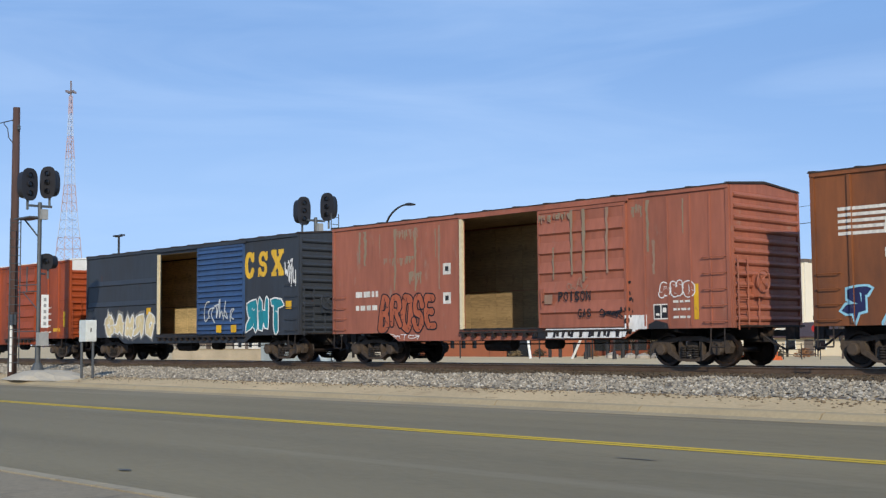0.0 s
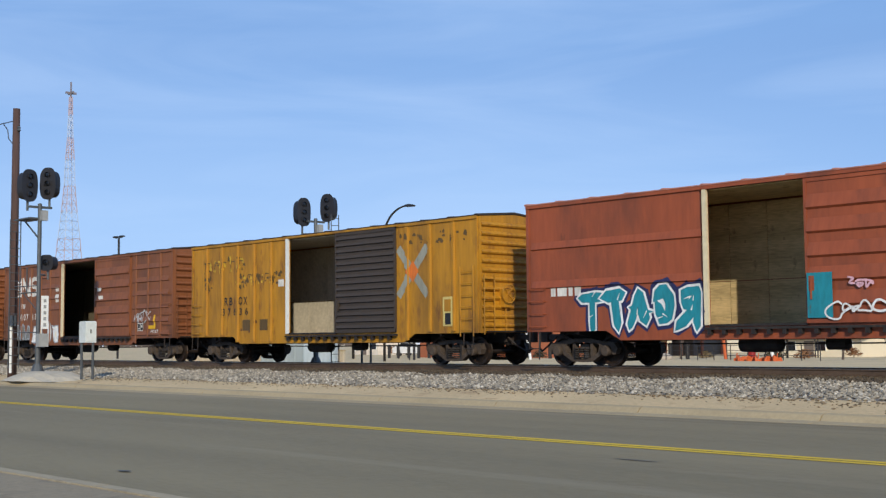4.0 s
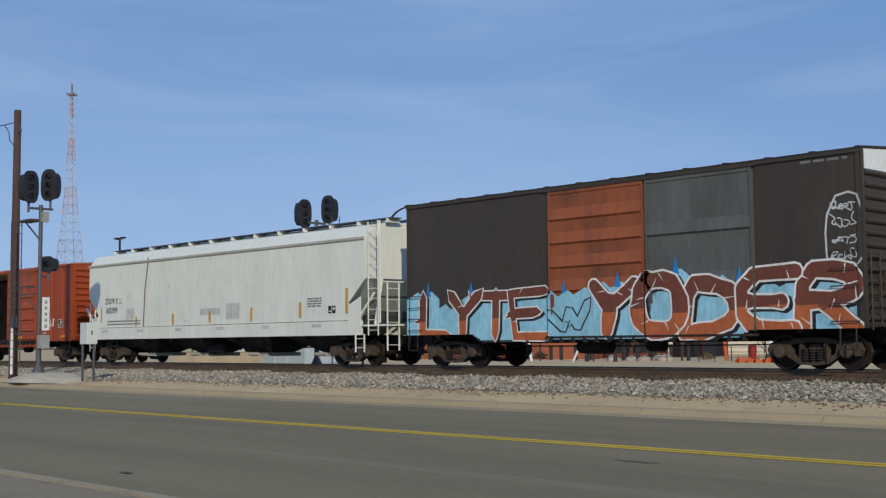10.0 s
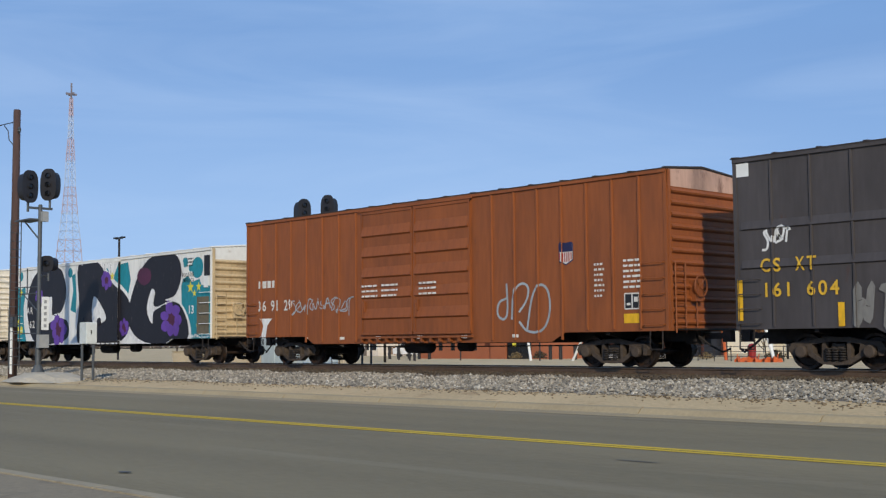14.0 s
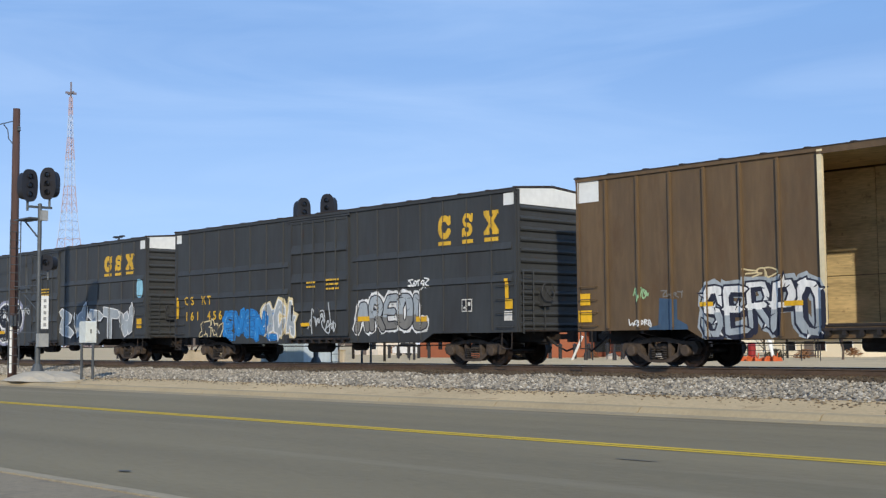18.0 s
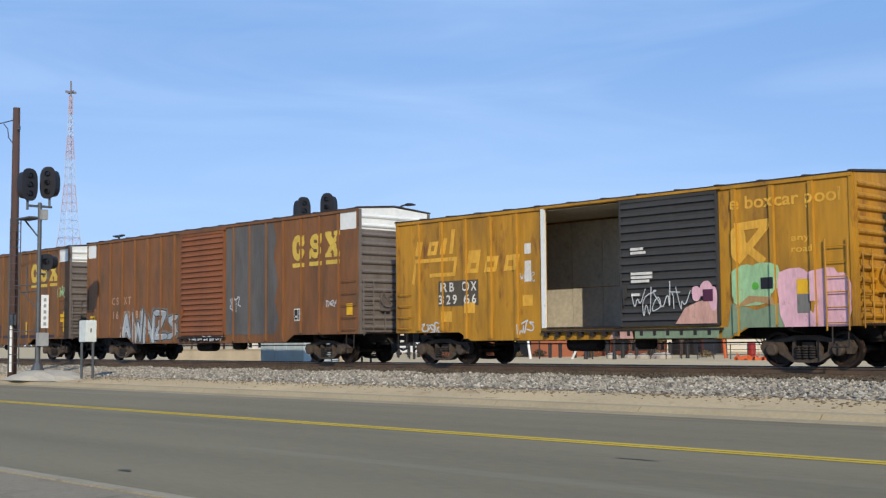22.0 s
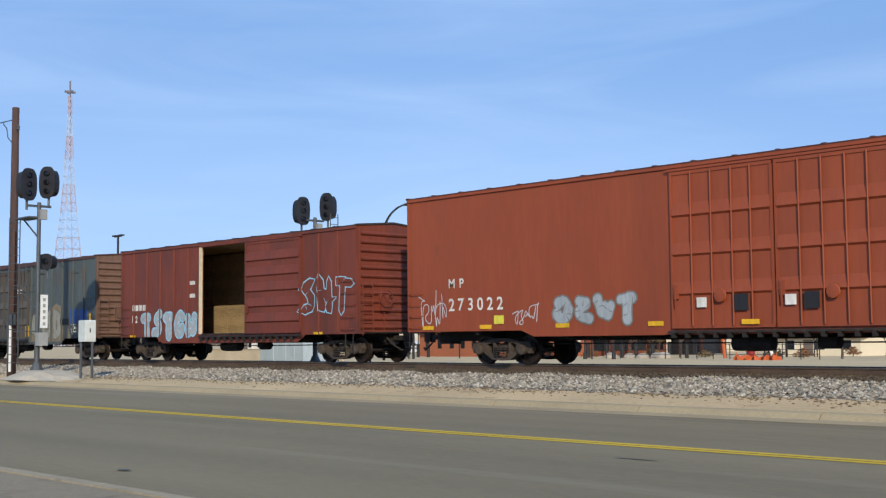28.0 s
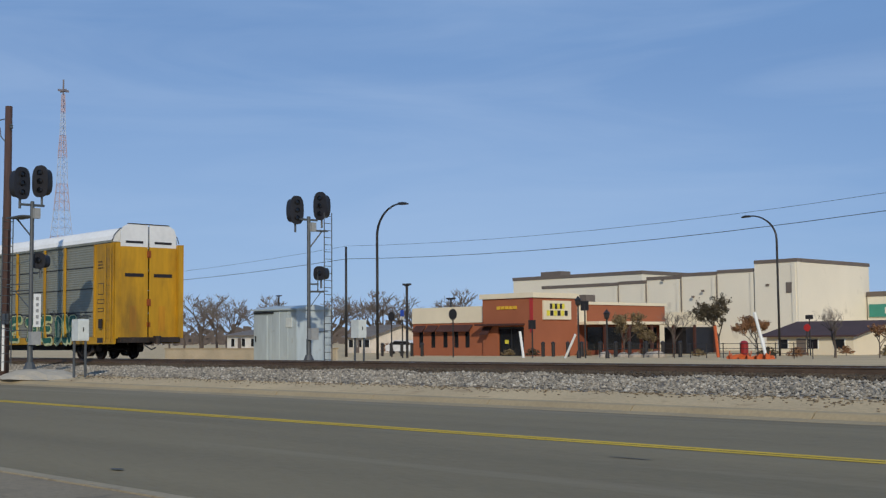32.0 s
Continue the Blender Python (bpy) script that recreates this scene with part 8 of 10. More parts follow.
def autorack():
    """A long car carrier: yellow frame and posts, grey pierced panels, white ribbed roof and folding end doors."""
    L = 27.5
    yel = paint("carrier_yellow_paint", (188, 142, 22), 0.14, 0.85, spot=(130, 80, 26))
    gal = surface("galvanised_panel", (134, 137, 126), 0.6, 0.2, 0.88, 1.05, 3, 0.6, stretch=(1, 1, 0.3), bump=0.0)
    white = surface("white_roof_sheet", (228, 230, 228), 0.45, 0.1, 0.9, 1.02, 5, 0.6)
    car = thing("autorack", "yellow car carrier with grey panels and a white ribbed roof", "car carrier", "", at=(470.60, TRACK_Y, 0))
    CARS.append((car, 470.60, L))
    part("side_sill", Geo().box(0, L, -HALF - 0.02, -HALF + 0.1, 0.67, 0.98), yel, car)
    part("side_sill", Geo().box(0, L, HALF - 0.1, HALF + 0.02, 0.67, 0.98), yel, car)
    part("deck", Geo().box(0.1, L - 0.1, -HALF + 0.1, HALF - 0.1, 0.9, 0.97), M_UNDER, car)
    for z in (2.45, 3.75):
        part("deck", Geo().box(0.4, L - 0.4, -HALF + 0.12, HALF - 0.12, z, z + 0.06), M_UNDER, car)
    # panels: bays between posts, four rows each, with fine horizontal corrugation
    stops = [1.87, 4.55, 6.5, 9.35, 12.3, 15.2, 18.1, 21.0, 23.0, 25.72]
    rows = [(1.0, 2.05), (2.08, 3.08), (3.11, 4.02), (4.05, 5.02)]
    for s in (-1, 1):
        for u0, u1 in zip(stops, stops[1:]):
            for z0, z1 in rows:
                w, h = round(u1 - u0 - 0.03, 3), round(z1 - z0, 3)

                def make():
                    g = Geo()
                    n = 9
                    pts, faces = [], []
                    for k in range(2 * n + 1):
                        z = h * k / (2 * n)
                        y = 0.0 if k % 2 == 0 else -0.012
                        pts += [(0, y, z), (w, y, z)]
                    for k in range(2 * n):
                        faces.append((2 * k, 2 * k + 1, 2 * k + 3, 2 * k + 2))
                    k0 = len(pts)
                    pts += [(0, 0.02, 0), (w, 0.02, 0), (0, 0.02, h), (w, 0.02, h)]
                    faces.append((k0 + 1, k0, k0 + 2, k0 + 3))
                    g.add(pts, faces)
                    return g
                p = part("panel", shared(("panel", w, h), make, gal), None, car)
                p.location = (u0 + 0.015, s * (HALF - 0.06), z0)
                if s > 0:
                    p.scale = (1, -1, 1)
    for i, u in enumerate(stops[1:-1]):
        g = Geo()
        g.box(u - 0.075, u + 0.075, -HALF - 0.05, -HALF + 0.02, 1.4, 5.02)
        g.prism([(u - 0.24, 0.98), (u + 0.24, 0.98), (u + 0.075, 1.5), (u - 0.075, 1.5)], -HALF - 0.06, -HALF + 0.02)
        part("post", g, yel, car)
    for z in (2.05, 3.08, 4.02):
        part("panel_joint", Geo().box(1.9, 25.7, -HALF + 0.036, -HALF + 0.046, z - 0.005, z + 0.035), M_LETTERB, car)
    part("top_rail", Geo().box(0.4, L - 0.2, -HALF - 0.03, -HALF + 0.05, 5.02, 5.12), gal, car)
    part("emblem_panel", Geo().box(4.4, 6.7, -HALF - 0.075, -HALF - 0.062, 2.97, 4.98), yel, car)
    # end bays
    for u0, u1 in ((0.0, 1.87), (25.72, L)):
        for s in (-1, 1):
            y0, y1 = (s * HALF, s * (HALF - 0.05))
            part("end_bay", Geo().box(u0 + 0.02, u1, min(y0, y1), max(y0, y1), 0.98, 5.0), yel, car)
        for u in (u0 + 0.08, u1 - 0.08):
            part("bay_post", Geo().box(u - 0.06, u + 0.06, -HALF - 0.05, -HALF - 0.001, 0.98, 5.0), yel, car)
    # roof: a rounded ribbed shell
    prof = [(-HALF, 5.05), (-1.52, 5.30), (-1.25, 5.60), (-0.75, 5.72), (0.75, 5.72), (1.25, 5.60), (1.52, 5.30), (HALF, 5.05)]
    n = 150
    pts, faces = [], []
    m = len(prof)
    for i in range(2 * n + 1):
        u = 0.55 + (L - 0.75) * i / (2 * n)
        k = 0.022 if i % 2 else 0.0
        for y, z in prof:
            pts.append((u, y * (1 + k * 0.6), z + k))
    for i in range(2 * n):
        for j in range(m - 1):
            faces.append((i * m + j, i * m + j + 1, (i + 1) * m + j + 1, (i + 1) * m + j))
    part("roof", Geo().add(pts, faces), white, car)
    part("roof_end", Geo().prism(prof, 0.52, 0.56, "x"), white, car)
    part("roof_end", Geo().prism(prof, L - 0.23, L - 0.19, "x"), white, car)
    part("roof_rim", Geo().tube([(L - 0.16, y * 1.02, z + 0.03) for y, z in prof], 0.018, 6), M_STEEL, car)
    part("deep_underframe", Geo().prism([(4.9, 0.9), (22.6, 0.9), (22.0, 0.40), (5.5, 0.40)], -1.15, 1.15), M_UNDER, car)
    # folding doors at the tail
    for s in (-1, 1):
        a, b = sorted((s * 0.04, s * 1.36))
        d = part("end_door", Geo().box(L + 0.02, L + 0.07, a, b, 0.95, 4.85), yel, car)
        part("door_crown", Geo().prism([(a, 4.85), (b, 4.85), (b, 5.4), (b - 0.12, 5.70), (b - 0.36, 5.82), (a, 5.82)] if s > 0 else [(a, 4.85), (b, 4.85), (b, 5.82), (a + 0.36, 5.82), (a + 0.12, 5.70), (a, 5.4)], L + 0.02, L + 0.065, "x"), white, d)
        c0 = (a + b) / 2
        part("door_plate", Geo().box(L + 0.072, L + 0.085, c0 - 0.45, c0 + 0.45, 3.55, 3.70), C_BLACK, d)
        part("door_plate", Geo().box(L + 0.067, L + 0.08, c0 - 0.42, c0 + 0.42, 5.0, 5.1), C_BLACK, d)
        # no real hollow: a flat plate with a recess's shade put into its yellow
        part("door_recess", Geo().box(L + 0.071, L + 0.076, c0 - 0.2, c0 + 0.12, 1.2, 2.3), paint("shaded_yellow", (196, 138, 24), 0.1), d)
        part("hinge", Geo().box(L + 0.07, L + 0.11, s * 0.05 - 0.04, s * 0.05 + 0.04, 2.3, 2.6).box(L + 0.07, L + 0.11, s * 0.05 - 0.04, s * 0.05 + 0.04, 4.4, 4.7).box(L + 0.07, L + 0.11, s * 0.05 - 0.03, s * 0.05 + 0.03, 1.4, 1.6), surface("rusty_hinge", (140, 70, 26), 0.8), d)
    part("crown_board", Geo().box(L - 0.02, L + 0.08, -1.0, 1.0, 5.822, 5.86), M_STEEL, car)
    for s in (-1, 1):
        y = s * 1.48
        part("end_post", Geo().box(L - 0.05, L + (0.06 if s < 0 else 0.3), y - 0.12, y + 0.12, 0.9, 5.0), yel, car)
    part("end_sill", Geo().box(L, L + 0.3, -1.45, 1.45, 0.72, 0.95), M_STEEL, car)
    part("side_ladder", rungs(26.95, 27.4, -HALF - 0.12, 0.8, 4.97, 11, 0.025), yel, car)
    part("side_ladder", rungs(0.15, 0.5, -HALF - 0.12, 0.8, 4.9, 11, 0.025), yel, car)
    part("ladder_box", Geo().box(26.35, 26.6, -HALF - 0.12, -HALF - 0.052, 1.35, 1.75), M_UNDER, car)
    underframe(car, L, 0.9)
    for u in (3.55, L - 3.45):
        truck(car, u)
    coupler(car, L, 1, 0.95)
    coupler(car, 0.0, -1, 1.0)
    c = Coat(car, [(u - 0.08, u + 0.08, 0.085) for u in stops[1:-1]], -HALF + 0.031, (L, 0.0, 0.985, 0.985))
    c2 = Coat(car, [], -HALF - 0.075)
    shield(c2, 5.1, 3.72, 5.97, 4.68)
    write(c2, "slogan", "BUILDING AMERICA", 4.6, 3.3, 6.5, 3.48, C_NAVY)
    c2.lay()
    c3 = Coat(car, [], -HALF - 0.02)
    c3.rect("number_field", M_LETTERB, 5.5, 0.70, 8.75, 0.95, 0)
    write(c3, "initials", "TTGX", 5.6, 0.73, 6.75, 0.93, M_LETTER)
    write(c3, "number", "982098", 7.1, 0.73, 8.65, 0.93, M_LETTER)
    for u in (4.6, 9.4, 12.2, 15.2, 20.9, 23.0):
        c3.rect("reflector", M_YELLOW, u, 0.78, u + 0.5, 0.9, 1)
    c3.rect("stencil_plate", M_LETTERB, 26.1, 0.72, 26.6, 0.94, 1)
    c3.top = 0.98
    for coat in (c, c3):
        pale = spray("pale_lime_spray", (196, 200, 150))
        mural(coat, "green_graffiti", "DE", 16.0, 0.68, 18.4, 2.05, C_DGREEN, pale, 241, thick=0.045, weight=0.16, shade=pale, lean=0.15, halo=C_BLACK)
        mural(coat, "green_graffiti", "TOE", 19.0, 0.68, 21.7, 2.05, C_DGREEN, pale, 242, thick=0.045, weight=0.17, shade=pale, halo=C_BLACK)
        mural(coat, "green_graffiti", "DOF", 22.1, 0.68, 24.05, 2.02, C_DGREEN, pale, 243, thick=0.045, weight=0.17, shade=pale, halo=C_BLACK)
    c3.lay()
    scrawl(c, "black_tag", 21.2, 1.9, 22.0, 2.25, C_BLACK, 244, 0.03, 5)
    scrawl(c, "black_tag", 15.4, 1.1, 15.9, 2.0, C_BLACK, 245, 0.03, 5)
    scrawl(c, "black_tag", 24.2, 1.8, 25.4, 2.0, C_BLACK, 246, 0.02, 7)
    c.lay()
    c4 = Coat(car, [], -HALF)
    for a, b, d, e in ((26.1, 2.8, 26.6, 3.3), (26.05, 2.4, 26.65, 2.6), (26.1, 2.05, 26.6, 2.22)):
        c4.rect("notice", M_LETTERB, a, b, d, e, 1)
        c4.rect("notice_field", yel, a + 0.03, b + 0.03, d - 0.03, e - 0.03, 2)
    bars(c4, "stencil", 1.1, 2.2, 1.5, 2.5, 3, M_LETTERB, 4)
    bars(c4, "stencil", 26.1, 3.9, 26.5, 4.3, 3, M_LETTERB, 5)
    c4.lay()


for build in (car_orange_red, car_navy_open, car_faded_brown, car_striped_first, car_striped_second, car_pool_yellow, car_red_open,
              car_blue_mural, car_slate_open, car_mexican_orange, covered_hopper, car_black_mural, car_cream_reefer, car_mural_reefer,
              car_rust_tall, car_dark_first, car_dark_second, car_dark_third, car_brown_open, car_brown_staked, car_brown_patched,
              car_pool_second, car_violet_grey, car_striped_third, car_pale_yellow, car_grey_patched, car_dark_red, car_long_red, autorack):
    build()


# ---- the ground, road and track ----
M_ASPHALT = surface("worn_asphalt", (133, 120, 91), 0.9, 0, 0.76, 1.14, 40, 0.55, stretch=(0.1, 1, 1), spot=(146, 134, 108), spots=0.5, spot_size=0.6, spot_stretch=(0.07, 1.2, 1), bump=0.4, bump_scale=120)
M_SAND = surface("sandy_soil", (206, 180, 136), 0.95, 0, 0.78, 1.1, 12, 0.3, spot=(164, 136, 98), spots=0.35, spot_size=1.2, bump=0.5, bump_scale=25)
M_CONCRETE = surface("old_concrete", (166, 149, 116), 0.9, 0, 0.82, 1.08, 14, 0.8, spot=(142, 128, 104), spots=0.3, spot_size=2, bump=0.25, bump_scale=50, vary=0.15)
M_ROADYELLOW = surface("worn_road_yellow", (214, 178, 46), 0.8, 0, 0.85, 1.08, 25, 0.8, spot=(140, 122, 70), spots=0.22, spot_size=6, bump=0.2)
M_BALLAST = surface("ballast_bed", (120, 112, 102), 0.95, 0, 0.6, 1.2, 30, 1.0, bump=0.8, bump_scale=30)
M_TIE = surface("creosoted_timber", (84, 68, 54), 0.9, 0, 0.65, 1.2, 20, 2, stretch=(4, 0.5, 1), vary=0.2)
M_RAIL = surface("rail_steel", (104, 84, 66), 0.5, 0.4, 0.7, 1.2, 10, 1)
M_RAILTOP = surface("polished_rail_head", (150, 146, 140), 0.3, 0.9, 0.9, 1.05, 10, 1, bump=0)
M_DEBRIS = surface("dark_leaf_litter", (128, 110, 82), 0.95, 0, 0.6, 1.2, 20, 3)


def stone_material(name, rgb, span):
    """Loose stones: each piece lighter or darker than the next."""
    m = bpy.data.materials.new(name)
    m.use_nodes = True
    n, l = m.node_tree.nodes, m.node_tree.links
    geo = n.new("ShaderNodeNewGeometry")
    ramp = n.new("ShaderNodeValToRGB")
    base = lin(rgb)
    ramp.color_ramp.elements[0].color = (*[v * (1 - span) for v in base], 1)
    ramp.color_ramp.elements[1].color = (*[min(1, v * (1 + span * 0.7)) for v in base], 1)
    mid = ramp.color_ramp.elements.new(0.82)
    mid.color = (base[0] * 0.95, base[1] * 0.9, base[2] * 0.82, 1)
    l.new(geo.outputs["Random Per Island"], ramp.inputs["Fac"])
    l.new(ramp.outputs["Color"], n["Principled BSDF"].inputs["Base Color"])
    n["Principled BSDF"].inputs["Roughness"].default_value = 0.9
    return m


M_STONE = stone_material("ballast_stone", (164, 158, 145), 0.6)
M_STAINED = stone_material("stained_stone", (84, 73, 58), 0.5)
XA, XB = -1800.0, 900.0


def strips(name, profile, material, label, x0=XA, x1=XB):
    """A sheet swept along x through (y, z) points."""
    xs = [x for x in [x0, -400, -200, -120, -80, -60, -45, -30, -20, -10, 0, 20, x1] if x0 <= x <= x1]
    n = len(profile)
    g = Geo().add([(x, y, z) for x in xs for y, z in profile],
                  [(i * n + j, (i + 1) * n + j, (i + 1) * n + j + 1, i * n + j + 1) for i in range(len(xs) - 1) for j in range(n - 1)])
    return tagged(part(name, g, material), label, name.replace("_", " "), kind="structure")


strips("ground", [(-900, -0.56), (5.28, -0.56), (5.33, -0.78), (19.2, -0.78), (19.25, -0.58), (19.6, -0.54), (20.6, -0.47), (22.0, -0.42), (24.0, -0.38), (31.0, -0.36), (32.2, -0.24), (38, -0.33), (50, -0.42), (72, -0.60), (130, -0.85), (2600, -2.0)],
       M_SAND, "pale sandy soil beside the railway")
strips("road", [(6.12, -0.74), (6.12, -0.705), (10.0, -0.695), (13.5, -0.690), (17.0, -0.695), (18.62, -0.705), (18.62, -0.74)], M_ASPHALT, "grey worn asphalt road with a double yellow line")
for y in (12.98, 13.20):
    strips("road_line", [(y - 0.085, -0.6855), (y + 0.085, -0.6855)], M_ROADYELLOW, "worn yellow line painted on asphalt")


M_KERBGREY = surface("weathered_kerb", (166, 151, 122), 0.9, 0, 0.8, 1.08, 14, 0.8, spot=(112, 100, 80), spots=0.35, spot_size=2, bump=0.25, bump_scale=50, vary=0.15)
M_WALK = surface("worn_walk", (146, 131, 105), 0.95, 0, 0.78, 1.1, 16, 0.5, spot=(104, 92, 74), spots=0.35, spot_size=1.5, bump=0.3, bump_scale=40)


def kerb(name, label, profile, x_first, step, count, material=None):
    """A concrete kerb laid in lengths with open joints."""
    k = tagged(new(name), label, "kerb", kind="structure")
    me = shared(name + "_stone", lambda: Geo().prism(profile, 0.012, step - 0.012, "x"), material or M_CONCRETE)
    for i in range(count):
        part("kerb_stone", me, None, k).location = (x_first - step * (i + 1), 0, 0)


kerb("kerb_far", "pale concrete kerb and gutter along the far roadside", [(18.62, -0.78), (18.62, -0.70), (18.98, -0.675), (19.08, -0.58), (19.16, -0.555), (19.28, -0.555), (19.28, -0.78)], 4.55, 3.85, 40)
kerb("kerb_near", "pale concrete kerb and gutter along the near roadside", [(6.12, -0.78), (5.30, -0.78), (5.30, -0.54), (5.46, -0.54), (5.53, -0.56), (5.60, -0.67), (6.12, -0.702)], 5.2, 3.85, 20, M_KERBGREY)
strips("sidewalk", [(-1.5, -0.552), (5.29, -0.552)], M_WALK, "worn grey-brown walk beside the kerb", -120, 20)


def railway():
    """The track: two rails on timber ties in a bed of broken stone."""
    strips("ballast", [(20.9, -0.48), (21.4, -0.44), (23.2, -0.34), (25.0, -0.24), (25.7, -0.205), (29.3, -0.205), (30.0, -0.22), (31.2, -0.36)], M_BALLAST, "grey ballast bed under the track")
    track = tagged(new("track"), "railway track on dark timber ties", "railway track", kind="structure")
    for y in (TRACK_Y - 0.755, TRACK_Y + 0.755):
        foot = [(y - 0.07, -0.17), (y + 0.07, -0.17), (y + 0.07, -0.155), (y + 0.015, -0.14), (y + 0.012, -0.05), (y + 0.036, -0.035), (y + 0.036, -0.006), (y - 0.036, -0.006), (y - 0.036, -0.035), (y - 0.012, -0.05), (y - 0.015, -0.14), (y - 0.07, -0.155)]
        r = part("rail", Geo().prism(foot, -900, 620, "x"), M_RAIL, track)
        part("rail_head", Geo().box(-900, 620, y - 0.03, y + 0.03, -0.006, 0.0), M_RAILTOP, r)
    me = shared("tie", lambda: Geo().box(-0.115, 0.115, -1.3, 1.3, -0.30, -0.165), M_TIE)
    rnd = random.Random(12)
    for i in range(240):
        t = part("tie", me, None, track)
        t.location = (4.0 - 0.52 * i, TRACK_Y + rnd.uniform(-0.03, 0.03), rnd.uniform(-0.006, 0.0))
        t.rotation_euler = (0, 0, rnd.uniform(-0.012, 0.012))
    # loose stone: four-sided and six-sided chips in several sizes
    rng = np.random.default_rng(7)
    unit = np.array([(1, 0, 0), (0, 1, 0), (-1, 0, 0), (0, -1, 0), (0, 0, 1), (0, 0, -1)], float)
    tri = np.array([(0, 1, 4), (1, 2, 4), (2, 3, 4), (3, 0, 4), (1, 0, 5), (2, 1, 5), (3, 2, 5), (0, 3, 5)])
    n = 90000
    x = 2.0 - 92.0 * rng.random(n) ** 1.25
    y = 21.0 + 8.6 * rng.random(n)
    top = np.interp(y, [20.9, 21.4, 23.2, 25.0, 25.7, 29.3], [-0.48, -0.44, -0.34, -0.24, -0.205, -0.205])
    keep = rng.random(n) < np.interp(y, [21.0, 21.9, 26.0, 29.6], [0.25, 1.0, 0.8, 0.5])
    x, y, top = x[keep], y[keep], top[keep]
    n = len(x)
    size = 0.026 + 0.034 * rng.random(n) ** 1.5
    jitter = unit[None] * (0.65 + 0.6 * rng.random((n, 6, 1))) * size[:, None, None] * np.array([1.25, 1.0, 0.8])
    ang = rng.random(n) * 6.283
    c, s = np.cos(ang)[:, None], np.sin(ang)[:, None]
    pts = np.stack([jitter[..., 0] * c - jitter[..., 1] * s + x[:, None], jitter[..., 0] * s + jitter[..., 1] * c + y[:, None], jitter[..., 2] + (top + 0.5 * size)[:, None]], -1).reshape(-1, 3)
    stained = y + 0.25 * np.sin(x * 0.9) + 0.2 * np.sin(x * 2.3) > 25.0
    for name, rows, material, label in (("ballast_stones", ~stained, M_STONE, "loose broken grey and tan ballast stones"),
                                        ("rail_bed_stones", stained, M_STAINED, "rust-stained ballast stones between and beside the rails")):
        me = bpy.data.meshes.new(name)
        keep = np.repeat(rows, 6)
        count = int(rows.sum())
        me.from_pydata(pts[keep].tolist(), [], (tri[None] + 6 * np.arange(count)[:, None, None]).reshape(-1, 3).tolist())
        me.materials.append(material)
        tagged(new(name, me), label, "stones", kind="stuff")
    # dry litter and dark crumbs along the foot of the bed
    m = 3400
    x = 2.0 - 85.0 * rng.random(m) ** 1.2
    y = 20.95 + 0.3 * rng.standard_normal(m) + 0.18 * np.sin(x * 0.7) + 0.1 * np.sin(x * 2.9)
    y[:500] -= 0.9 * rng.random(500)
    size = 0.01 + 0.026 * rng.random(m) ** 2
    pts = (unit[None] * size[:, None, None] * np.array([1.6, 1.2, 0.5]) + np.stack([x, y, np.interp(y, [19.6, 20.6, 22.0], [-0.53, -0.46, -0.40])], -1)[:, None]).reshape(-1, 3)
    faces = (tri[None] + 6 * np.arange(m)[:, None, None]).reshape(-1, 3)
    me = bpy.data.meshes.new("dry_litter")
    me.from_pydata(pts.tolist(), [], faces.tolist())
    me.materials.append(M_DEBRIS)
    tagged(new("dry_litter", me), "dry leaves and dark crumbs on the soil", "litter", kind="stuff")


railway()


def tar_marks():
    """Small dark tar blots and patched cracks on the asphalt."""
    rnd = random.Random(21)
    tar = surface("old_tar", (92, 87, 78), 0.8, 0, 0.8, 1.1, 20, 2)
    for x, y, a, b in ((-2.55, 8.05, 0.16, 0.05), (-12.5, 6.9, 0.12, 0.05), (-9.0, 11.6, 0.35, 0.03)):
        pts = [(x + p, y + q, -0.6852) for p, q in blob(0, 0, a, b, rnd, 0.3, 12, 2.0)]
        tagged(part("tar_patch", Geo().add(pts, [tuple(range(12))]), tar), "small dark tar blot on the asphalt", "tar patch", kind="structure")


tar_marks()

# ---- things beside the track ----
M_MAST = surface("galvanised_mast", (88, 92, 94), 0.5, 0.4, 0.75, 1.1, 10, 1)
M_BLACK = surface("black_signal_paint", (34, 34, 38), 0.55, 0, 0.8, 1.2, 12, 1)
M_LENS = surface("dark_signal_glass", (20, 22, 26), 0.15, 0, 0.9, 1.1, 4, 1, bump=0)
M_GREYBOX = surface("pale_cabinet_paint", (206, 212, 208), 0.5, 0, 0.88, 1.04, 8, 0.8, spot=(150, 146, 134), spots=0.12, spot_size=3)
M_SHED = surface("aluminium_shed", (178, 190, 194), 0.5, 0.0, 0.85, 1.05, 6, 0.6, stretch=(1, 1, 0.2), spot=(150, 150, 144), spots=0.15, spot_size=1.5)
M_WOODPOLE = surface("brown_utility_pole", (80, 60, 54), 0.85, 0, 0.65, 1.2, 14, 1.5, stretch=(2, 2, 0.15), bump=0.4)
M_WIRE = surface("black_wire", (52, 58, 70), 0.6, 0, 0.9, 1.1, 4, 1, bump=0)
M_DARKPOLE = surface("dark_bronze_pole", (44, 42, 42), 0.5, 0.2, 0.8, 1.15, 8, 1)


